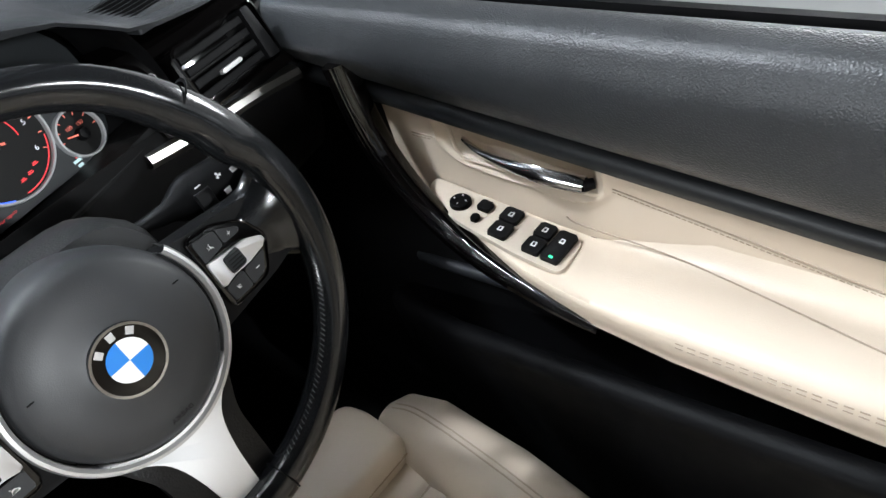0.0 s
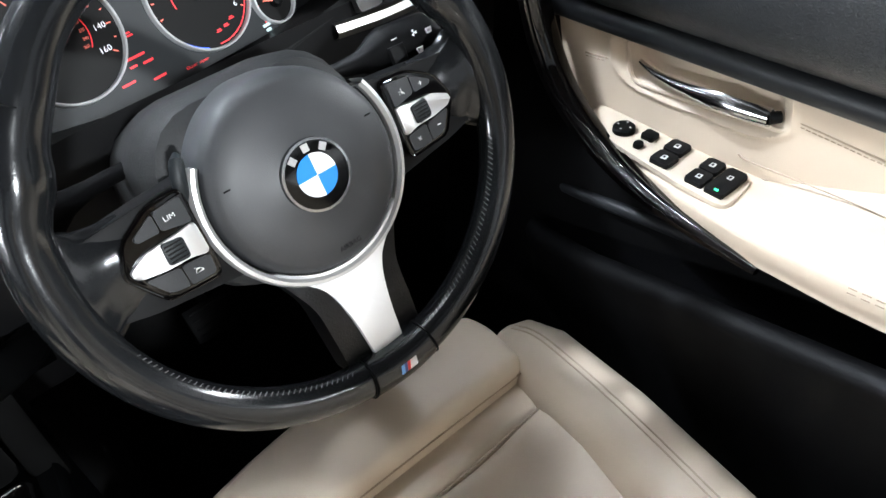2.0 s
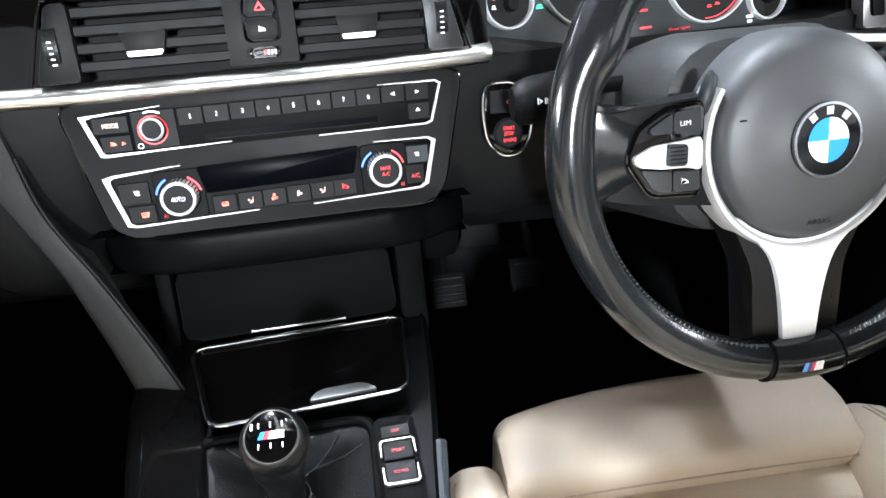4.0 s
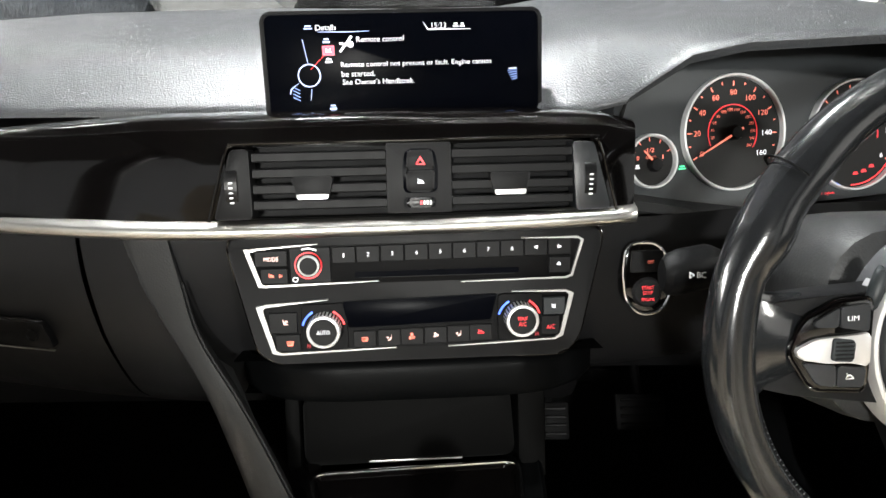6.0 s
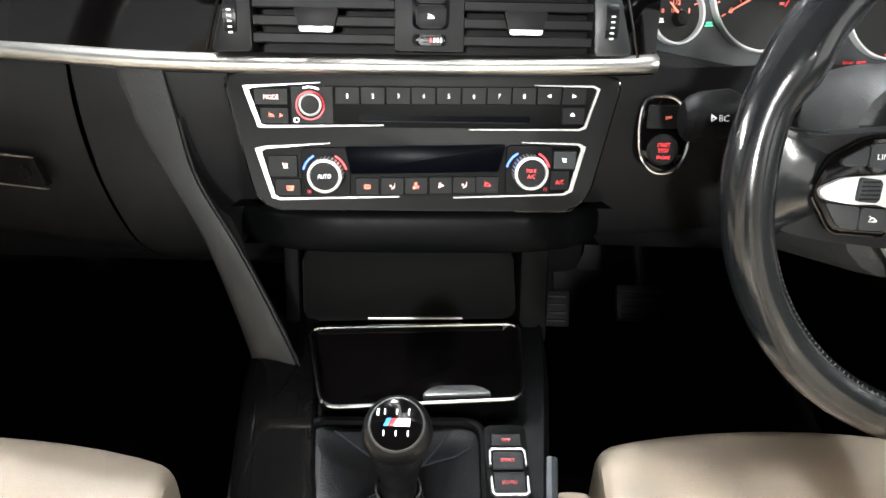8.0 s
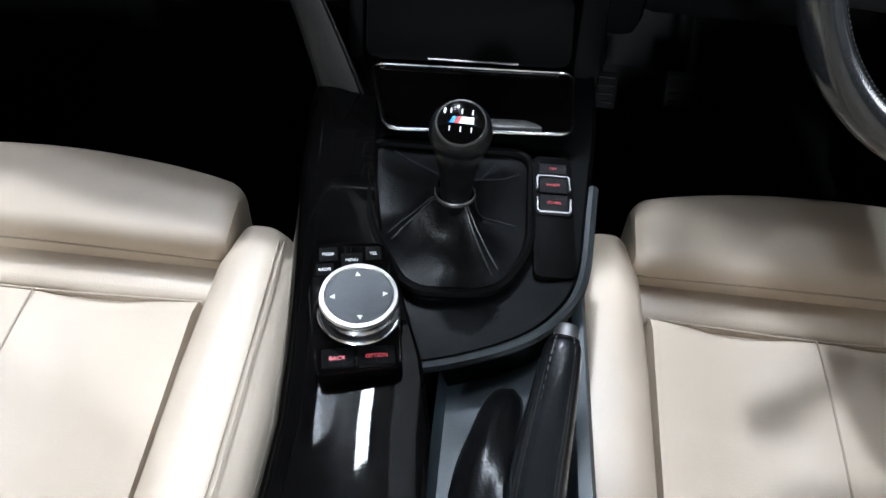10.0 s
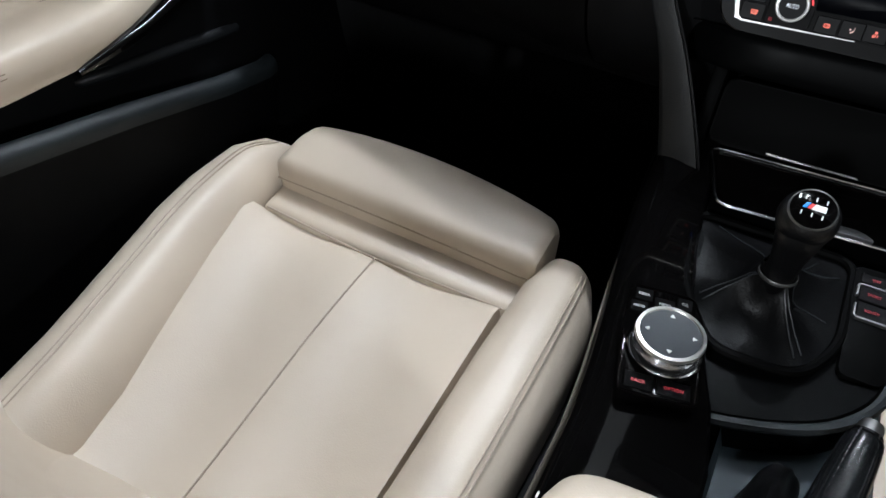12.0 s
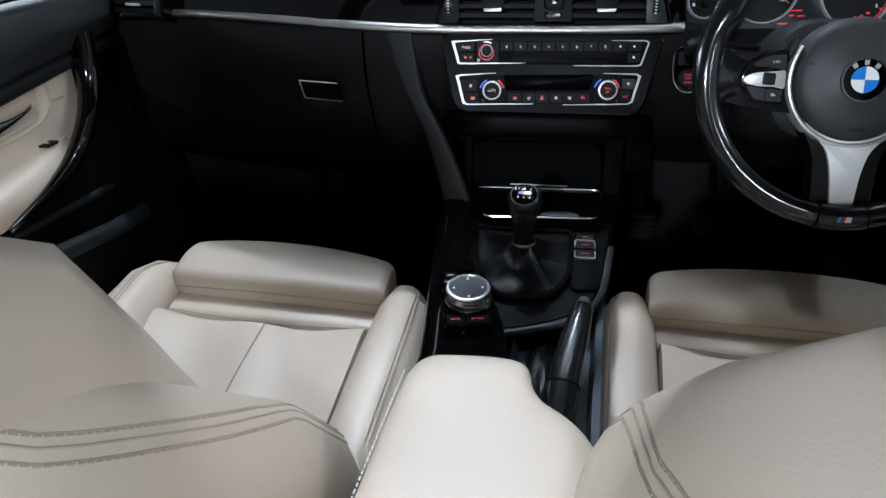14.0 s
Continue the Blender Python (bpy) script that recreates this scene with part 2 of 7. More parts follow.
def tube(bm, pts, r, n=8, closed=False, flat=1.0, up=(0, 0, 1)):
    """A tube along points; r is a radius or one a point; flat squeezes it along up."""
    pts = [Vector(p) for p in pts]
    k = len(pts)
    rings = []
    for i, p in enumerate(pts):
        a = pts[i - 1] if (i > 0 or closed) else p
        b = pts[(i + 1) % k] if (i < k - 1 or closed) else p
        t = (b - a).normalized()
        u = Vector(up) - t * t.dot(Vector(up))
        u = u.normalized() if u.length > 1e-4 else t.orthogonal().normalized()
        s = t.cross(u)
        rr = r[i] if isinstance(r, (list, tuple)) else r
        rings.append([p + (u * math.cos(2 * math.pi * j / n) * flat + s * math.sin(2 * math.pi * j / n)) * rr for j in range(n)])
    if closed:
        rings.append(rings[0])
        loft(bm, rings, closed=True)
        bmesh.ops.remove_doubles(bm, verts=bm.verts, dist=1e-6)
    else:
        loft(bm, rings, closed=True, caps=True)
    return bm


def frame_of(o, u, v):
    """The pose of a panel: its origin, its way to the right and its way up; its face looks along z."""
    u = Vector(u).normalized()
    v = Vector(v)
    v = (v - u * u.dot(v)).normalized()
    n = u.cross(v)
    m = Matrix((u, v, n)).transposed().to_4x4()
    m.translation = Vector(o)
    return m


def lettering(name, words, size, mat, parent, x, y, w, align="CENTER", turn=0.0, label=""):
    """Words as a thin mesh on a panel, centred at x, y, at the height w."""
    cu = bpy.data.curves.new("words", "FONT")
    cu.body, cu.size, cu.align_x, cu.align_y, cu.extrude = words, size, align, "CENTER", 0.0001
    cu.offset = -0.009 * size
    cu.resolution_u = 2
    ob = bpy.data.objects.new("words", cu)
    scene.collection.objects.link(ob)
    dg = bpy.context.evaluated_depsgraph_get()
    data = bpy.data.meshes.new_from_object(ob.evaluated_get(dg))
    bpy.data.objects.remove(ob)
    data.transform(pose(x, y, w, 0, 0, turn))
    data.materials.clear()
    data.materials.append(mat)
    return part(name, None, None, parent, label, data=data)


def ring(bm, r0, r1, w0, w1, n=48, m=None, arc=(0, 360)):
    lathe(bm, [(r0, w0), (r0, w1), (r1, w1), (r1, w0), (r0, w0)], n, m, arc)
    return bm


def B():
    return bmesh.new()


# ---- cabin shell ----
def shell():
    bm = B()
    box(bm, -0.80, 0.80, -1.70, 0.95, -0.03, 0.0)
    structure("floor", bm, CARPET, "black carpeted car floor", "floor")
    bm = B()
    box(bm, -0.35, 0.35, -1.70, 0.45, 0.0, 0.02)
    box(bm, -0.12, 0.14, -1.70, 0.95, 0.0, 0.22, 0.05, 3)
    structure("floor_tunnel", bm, CARPET, "raised carpeted centre tunnel", "floor")
    bm = B()
    box(bm, -0.80, 0.80, 0.93, 0.98, 0.0, 0.68)
    structure("wall_front", bm, CARPET, "dark carpeted bulkhead under the dashboard", "bulkhead")
    bm = B()
    box(bm, -0.60, 0.60, -1.20, -0.12, 1.20, 1.24)
    structure("ceiling", bm, LINER, "anthracite fabric roof lining", "roof lining")
    bm = B()
    box(bm, -0.78, 0.78, -1.75, -1.70, 0.0, 0.85)
    structure("wall_rear", bm, CARPET, "dark rear wall of the cabin", "wall")
    for s, nm in ((1, "pillar_right"), (-1, "pillar_left")):
        bm = B()
        tube(bm, [(s * 0.74, 0.78, 0.72), (s * 0.70, 0.40, 0.98), (s * 0.60, -0.12, 1.21)], 0.045, 10)
        structure(nm, bm, LINER, "slanted dark windscreen pillar", "pillar")
        bm = B()
        tube(bm, [(s * 0.74, -0.62, 0.70), (s * 0.70, -0.66, 0.98), (s * 0.61, -0.70, 1.19)], 0.06, 10)
        structure("door_pillar", bm, DARK_PLASTIC, "upright dark pillar between the doors", "pillar")
        bm = B()
        box(bm, min(s * 0.72, s * 0.78), max(s * 0.72, s * 0.78), -1.70, -0.72, 0.0, 0.72)
        structure("wall_rear_side", bm, DARK_PLASTIC, "dark rear side panel", "side panel")
        bm = B()
        box(bm, min(s * 0.745, s * 0.80), max(s * 0.745, s * 0.80), 0.36, 0.98, 0.0, 0.74)
        structure("wall_kick", bm, CARPET, "dark carpeted footwell side", "side panel")
    # plain hall backdrop outside; its front and right walls glow
    bm = B()
    box(bm, -6, 6, -6, 6, -0.36, -0.30)
    structure("ground", bm, HALL_FLOOR, "grey painted hall floor", "floor")
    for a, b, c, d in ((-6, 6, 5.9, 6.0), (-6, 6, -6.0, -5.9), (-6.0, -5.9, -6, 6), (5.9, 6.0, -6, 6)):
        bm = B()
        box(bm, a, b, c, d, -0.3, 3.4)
        structure("backdrop" if b == 6.0 and a > 0 or d == 6.0 else "hall_wall", bm, BRIGHT_BACKDROP_GLOW if a > 0 else DIM_BACKDROP_GLOW if c > 0 else OUTSIDE, "plain glowing backdrop wall outside" if (c > 0 or a > 0) else "plain pale hall wall outside", "wall")


shell()

# ---- panel poses ----
YAW3 = (math.cos(radians(3)), math.sin(radians(3)), 0)
RADIO = frame_of((0.0215, 0.152, 0.587), YAW3, (0, 0.25, 0.968))
VENT = frame_of((0.026, 0.1725, 0.689), YAW3, (0, 0.29, 0.957))
DISPLAY = frame_of((0.015, 0.25, 0.719), (0.993, 0.115, 0), (0, 0.2, 0.98))
DIALS = frame_of((0.37, 0.279, 0.69), (0.97, 0.243, 0), (0, 0.3, 0.954))
COLUMN = frame_of((0.37, 0.0, 0.64), (0.9986, 0.052, 0), (0, 0.287, 0.958))
WHEEL = COLUMN @ Matrix.Translation((0, 0, -0.0155))


# ---- dashboard ----
def dashboard():
    d = thing("dashboard", "black dashboard with soft grained pad and gloss black trim", "dashboard", base=(0, 0.5, 0.3))
    # upper pad, section by section from the passenger side
    sec = []
    for x, y0, z0, zt in ((-0.76, 0.30, 0.690, 0.735), (-0.60, 0.27, 0.708, 0.752), (-0.40, 0.255, 0.718, 0.764), (-0.18, 0.25, 0.720, 0.768),
                          (0.0, 0.262, 0.718, 0.766), (0.12, 0.262, 0.716, 0.768), (0.165, 0.245, 0.720, 0.775)):
        sec.append(spline([(x, y0, z0), (x, y0 + 0.012, z0 + 0.012), (x, y0 + 0.10, zt), (x, 0.55, zt + 0.010), (x, 0.75, zt - 0.008), (x, 0.92, 0.735)], 5))
    for x, y0, z0 in ((0.192, 0.212, 0.736), (0.236, 0.205, 0.768), (0.277, 0.203, 0.777), (0.378, 0.202, 0.782), (0.46, 0.204, 0.778), (0.505, 0.208, 0.7675),
                      (0.535, 0.212, 0.7505), (0.557, 0.2165, 0.7365)):
        sec.append(spline([(x, y0, z0), (x, y0 + 0.008, z0 + (0.012 if x < 0.48 else 0.006)), (x, y0 + 0.12, max(z0, 0.765) + 0.020 if x < 0.48 else z0 + 0.010), (x, 0.55, 0.790 if x < 0.48 else 0.770), (x, 0.75, 0.765), (x, 0.92, 0.735)], 5))
    for x, y0, z0 in ((0.585, 0.225, 0.7275), (0.63, 0.236, 0.721), (0.70, 0.262, 0.712), (0.77, 0.30, 0.690)):
        sec.append(spline([(x, y0, z0), (x, y0 + 0.010, z0 + 0.007), (x, y0 + 0.10, 0.740), (x, 0.55, 0.755), (x, 0.75, 0.75), (x, 0.92, 0.735)], 5))
    bm = B()
    loft(bm, sec)
    ob = part("upper_pad", bm, PAD, d, "grained soft black dashboard top")
    # closing body beneath
    bm = B()
    box(bm, -0.76, 0.19, 0.27, 0.92, 0.40, 0.70, 0.02)
    part("body", bm, DARK_PLASTIC, d)
    bm = B()
    box(bm, 0.19, 0.77, 0.33, 0.92, 0.40, 0.70, 0.02)
    part("body", bm, DARK_PLASTIC, d)
    # gloss trim band, wrapping over its upper edge to the display; the vents stand in its gap
    table = ((-0.72, 0.688, 0.650, 0.245), (-0.55, 0.702, 0.662, 0.215), (-0.40, 0.712, 0.664, 0.185), (-0.30, 0.722, 0.662, 0.165), (-0.18, 0.7305, 0.656, 0.160), (-0.122, 0.731, 0.656, 0.161),
             (0.0, 0.7325, 0.655, 0.165), (0.10, 0.7315, 0.656, 0.172), (0.160, 0.729, 0.659, 0.1755), (0.175, 0.728, 0.659, 0.176), (0.197, 0.722, 0.659, 0.181))
    for lo, hi, cut in ((0, 5, 0.0), (5, 8, 0.0565), (8, 10, 0.0)):
        sec = []
        for x, top, bot, y in table[lo:hi + 1]:
            sl = (top - bot) * 0.29
            first = [(x, y - 0.002, bot - 0.012), (x, y, bot), (x, y + sl * 0.5, (top + bot) / 2)] if cut == 0 else [(x, y + cut * 0.29 + 0.03, bot + cut), (x, y + cut * 0.29, bot + cut)]
            sec.append(first + [(x, y + sl - 0.002, top - 0.008), (x, y + sl + 0.003, top - 0.001), (x, y + sl + 0.012, top + 0.001),
                                (x, max(0.265, y + sl + 0.03), top - 0.008), (x, max(0.29, y + sl + 0.05), top - 0.02)])
        bm = B()
        loft(bm, sec)
        part("trim_band", bm, GLOSS, d, "gloss black trim band", sharp=60)
    # satin strip under the band
    pts = [(-0.72, 0.243, 0.651), (-0.55, 0.210, 0.658), (-0.40, 0.178, 0.658), (-0.29, 0.158, 0.656), (-0.16, 0.150, 0.6525), (0.0, 0.156, 0.6525), (0.10, 0.1615, 0.6535), (0.191, 0.169, 0.6558), (0.1935, 0.182, 0.6560)]
    bm = B()
    rings = []
    for p in spline(pts, 5):
        rings.append([p + Vector(q) for q in ((0, 0.012, -0.0065), (0, 0.0, -0.0050), (0, -0.0028, 0.0), (0, 0.0, 0.0050), (0, 0.014, 0.0065))])
    loft(bm, rings)
    part("satin_strip", bm, SATIN, d, "brushed satin aluminium strip", sharp=60)
    # passenger side lower part with glovebox
    bm = B()
    sec = []
    for x, y in ((-0.72, 0.255), (-0.55, 0.222), (-0.40, 0.192), (-0.30, 0.172), (-0.245, 0.165)):
        sec.append(spline([(x, y, 0.648), (x, y - 0.004, 0.60), (x, y + 0.012, 0.53), (x, y + 0.06, 0.45), (x, y + 0.16, 0.41), (x, 0.70, 0.40)], 4))
    loft(bm, sec)
    part("glovebox_door", bm, PLASTIC, d, "matt black glovebox door")
    bm = B()
    sec = []
    for x, y in ((-0.241, 0.1635), (-0.19, 0.158), (-0.14, 0.160), (-0.10, 0.172)):
        sec.append(spline([(x, y, 0.648), (x, y - 0.002, 0.60), (x, y + 0.012, 0.53), (x, y + 0.06, 0.45), (x, y + 0.16, 0.41), (x, 0.70, 0.40)], 4))
    loft(bm, sec)
    part("centre_side", bm, PLASTIC, d)
    # glovebox catch
    m = frame_of((-0.321, 0.1735, 0.551), (0.98, -0.19, 0), (0, 0.05, 1))
    bm = B()
    prism(bm, [m_ for m_ in rpoly([(-0.036, 0.016), (0.030, 0.017), (0.039, -0.0085), (-0.028, -0.0095)], 0.006)], -0.004, 0.003, 0.001)
    bm.transform(m)
    catch = part("glovebox_catch", bm, DARK_PLASTIC, d)
    bm = B()
    prism(bm, rpoly([(-0.036, 0.0175), (0.032, 0.0185), (0.0315, 0.0165), (-0.034, 0.0155)], 0.0006), 0.002, 0.004)
    bm.transform(m)
    part("chrome_edge", bm, CHROME, catch, "thin chrome edge")
    for line in ([(-0.0365, 0.0170), (-0.0290, -0.0100), (-0.0272, -0.0095), (-0.0345, 0.0165)], [(-0.0280, -0.0105), (0.0390, -0.0097), (0.0388, -0.0088), (-0.0278, -0.0093)]):
        bm = B()
        prism(bm, line, 0.002, 0.0038)
        bm.transform(m)
        part("chrome_edge", bm, SATIN, catch, "thin chrome edge")
    bm = B()
    lathe(bm, [(0, 0.0036), (0.0044, 0.0036), (0.0050, 0.0044), (0.0058, 0.0042), (0.0060, 0.0028)], 24, m @ pose(0.020, 0.0035, 0))
    part("lock", bm, DARK_PLASTIC, catch)
    # driver side lower panel
    bm = B()
    sec = []
    for x, y in ((0.155, 0.178), (0.21, 0.180), (0.30, 0.20), (0.45, 0.215), (0.60, 0.225), (0.74, 0.26)):
        sec.append(spline([(x, y, 0.652), (x, y - 0.002, 0.60), (x, y + 0.012, 0.53), (x, y + 0.05, 0.48), (x, y + 0.16, 0.44), (x, 0.70, 0.42)], 4))
    loft(bm, sec)
    part("knee_panel", bm, PLASTIC, d)
    return d


dashboard()


# ---- centre stack: panel behind radio and climate unit ----
def centre_stack():
    c = thing("centre_stack", "black centre stack panel framing the radio", "dashboard panel", m=RADIO)
    line = rpoly([(-0.148, 0.060), (0.154, 0.061), (0.134, -0.030), (0.121, -0.0445), (-0.112, -0.0445), (-0.127, -0.034)], 0.014, 5)
    bm = B()
    prism(bm, line, -0.03, -0.0008, 0.002, 3)
    part("fascia", bm, PLASTIC, c)
    bm = B()
    tube(bm, [(x * 1.004, y * 1.004, -0.0022) for x, y in line], 0.0009, 6, closed=True)
    part("fascia_edge", bm, GLOSS, c, "thin gloss edge")
    bm = B()
    sec = []
    for i in range(41):
        u = -0.150 + 0.00768 * i
        k = -0.050 * abs((u - 0.003) / 0.153) ** 5
        sec.append(spline([(u, -0.044, -0.010), (u, -0.0465, -0.004 + k), (u, -0.052, -0.0005 + k), (u, -0.066, k), (u, -0.0765, -0.002 + k), (u, -0.0815, -0.009 + k), (u, -0.083, -0.040)], 4))
    loft(bm, sec)
    part("lower_lip", bm, CONSOLE_BLACK, c, "smooth black panel under the climate unit")
    return c


centre_stack()


# ---- instrument cluster ----
def cluster():
    c = thing("instrument_cluster", "instrument cluster with four dials lit red", "instrument cluster", m=DIALS)
    bm = B()
    prism(bm, rpoly([(-0.185, 0.05), (-0.12, 0.085), (0.14, 0.085), (0.19, 0.03), (0.16, -0.062), (-0.165, -0.062)], 0.03), -0.03, -0.006)
    part("backplate", bm, DIAL_GREY, c)
    for u, v, r in ((-0.066, 0.008, 0.0515), (0.064, -0.003, 0.0515), (-0.1476, -0.011, 0.0235), (0.1345, -0.036, 0.0235)):
        bm = B()
        lathe(bm, [(0, -0.005), (r - 0.002, -0.005)], 48, pose(u, v, 0))
        part("dial", bm, DIAL_FACE, c)
        bm = B()
        lathe(bm, [(r - 0.0024, -0.006), (r - 0.0020, 0.0), (r - 0.001, 0.0010), (r, 0.0002), (r + 0.0004, -0.006)], 64, pose(u, v, 0))
        part("dial_ring", bm, DIAL_RING, c, "satin silver dial ring")
    # binnacle wall from the hood's lip to the backplate
    bm = B()
    lip = [(0.188, 0.206, 0.655), (0.192, 0.212, 0.736), (0.236, 0.205, 0.768), (0.277, 0.203, 0.777), (0.378, 0.202, 0.782), (0.46, 0.204, 0.777), (0.505, 0.208, 0.766), (0.555, 0.215, 0.735), (0.575, 0.225, 0.66)]
    back = [(0.20, 0.25, 0.64), (0.197, 0.25, 0.72), (0.24, 0.262, 0.76), (0.28, 0.275, 0.77), (0.378, 0.29, 0.772), (0.46, 0.31, 0.768), (0.51, 0.33, 0.752), (0.55, 0.34, 0.72), (0.565, 0.335, 0.63)]
    inv = DIALS.inverted()
    a, b = spline(lip, 4), spline(back, 4)
    loft(bm, [[inv @ p for p in a], [inv @ (p * 0.5 + q * 0.5 + Vector((0, 0, 0.004))) for p, q in zip(a, b)], [inv @ q for q in b]])
    part("binnacle_wall", bm, PLASTIC, c)
    bm = B()
    lo = [(0.19, 0.200, 0.652), (0.37, 0.205, 0.628), (0.575, 0.225, 0.655)]
    hi = [(0.20, 0.252, 0.652), (0.37, 0.268, 0.625), (0.565, 0.335, 0.632)]
    a, b = spline(lo, 6), spline(hi, 6)
    loft(bm, [[inv @ (p + Vector((0, 0.01, -0.03))) for p in a], [inv @ p for p in a], [inv @ (p + Vector((0, 0.008, 0.006))) for p in a], [inv @ q for q in b]])
    part("lower_ledge", bm, GREY_PAD, c)
    return c


CLUSTER = cluster()


# ---- steering wheel ----
def steering_wheel():
    w = thing("steering_wheel", "black leather three-spoke steering wheel with silver lower spoke", "steering wheel", m=WHEEL)
    pts, rad = [], []
    for i in range(96):
        a = 2 * math.pi * i / 96
        deg = math.degrees(a) % 360
        r = 0.1590
        t = 0.0138
        for c in (38, 142):
            g = math.exp(-((deg - c) / 12) ** 2)
            r -= 0.003 * g
            t += 0.0025 * g
        for c in (24, 156):
            g = math.exp(-((deg - c) / 6) ** 2)
            r -= 0.0032 * g
            t += 0.0030 * g
        for c in (0, 180, 360):
            t += 0.0012 * math.exp(-((deg - c) / 14) ** 2)
        pts.append((r * math.cos(a), 0.004 + r * math.sin(a) * (0.972 if a > math.pi else 1.0), 0))
        rad.append(t)
    bm = B()
    tube(bm, pts, rad, 20, closed=True, flat=0.98)
    part("rim", bm, RIM_HIDE, w, "worn shiny black leather rim")
    # hub
    bm = B()
    lathe(bm, [(0, 0.014), (0.026, 0.0135), (0.028, 0.0125), (0.040, 0.0115), (0.046, 0.0095), (0.058, 0.0075), (0.064, 0.002), (0.067, -0.008), (0.068, -0.03), (0.066, -0.06)], 64)
    part("airbag_cover", bm, HUB, w, "round matt black airbag cover")
    # side spokes
    for s in (-1, 1):
        bm = B()
        prism(bm, rpoly([(s * 0.050, 0.034), (s * 0.100, 0.030), (s * 0.155, 0.024), (s * 0.155, -0.020), (s * 0.118, -0.030), (s * 0.055, -0.038)], 0.008), -0.030, -0.004, 0.004, 3)
        part("side_spoke", bm, PLASTIC, w)
    bm = B()
    prism(bm, rpoly([(-0.052, -0.045), (0.052, -0.045), (0.034, -0.085), (0.031, -0.150), (-0.031, -0.150), (-0.034, -0.085)], 0.01), -0.032, -0.004, 0.004, 3)
    part("lower_spoke", bm, HIDE, w)
    half = spline([(0.0545, -0.0435, 0), (0.0365, -0.0615, 0), (0.0225, -0.078, 0), (0.0155, -0.104, 0), (0.0120, -0.1385, 0)], 5)
    inner = [(0.066 * math.sin(radians(a)), -0.066 * math.cos(radians(a))) for a in range(-52, 53, 8)]
    bm = B()
    prism(bm, [(p.x, p.y) for p in half[::-1]][::-1] + [(-p.x, p.y) for p in half[::-1]] + inner[1:-1], -0.012, 0.0008, 0.0018, 2)
    part("silver_spoke", bm, SPOKE_SILVER, w, "satin silver spoke insert")
    bm = B()
    lathe(bm, [(0.0675, -0.02), (0.0678, 0.0005), (0.0700, 0.0028), (0.0722, 0.0024), (0.0738, -0.001), (0.0742, -0.02)], 64, arc=(150, 390))
    part("silver_trim", bm, SILVER, w, "satin silver arc round the hub")
    # emblem
    bm = B()
    lathe(bm, [(0, 0.0165), (0.0225, 0.0165), (0.0235, 0.013)], 48)
    em = part("emblem", bm, GLOSS, w, "round black emblem with blue and white quarters")
    bm = B()
    ring(bm, 0.0215, 0.0232, 0.015, 0.0172)
    part("emblem_ring", bm, CHROME, em)
    for a, mt in ((0, BLUE), (90, WHITE), (180, BLUE), (270, WHITE)):
        bm = B()
        lathe(bm, [(0.0001, 0.0171), (0.0138, 0.0171)], 12, arc=(a + 90, a + 180))
        part("emblem_quarter", bm, mt, em)
    return w


STEER = steering_wheel()


def column():
    c = thing("steering_column", "black steering column shroud behind the wheel", "steering column", m=COLUMN)
    bm = B()
    rings = []
    for wz, k, dv in ((-0.052, 0.80, -0.004), (-0.058, 0.94, 0.0), (-0.075, 1.0, 0.002), (-0.12, 1.03, 0.0), (-0.22, 1.0, -0.012)):
        rings.append([(x * k, y * k + dv, wz) for x, y in rrect(-0.080, 0.080, -0.070, 0.068, 0.045)])
    loft(bm, rings, closed=True, caps=True)
    part("shroud", bm, GREY_PAD, c)
    return c


column()


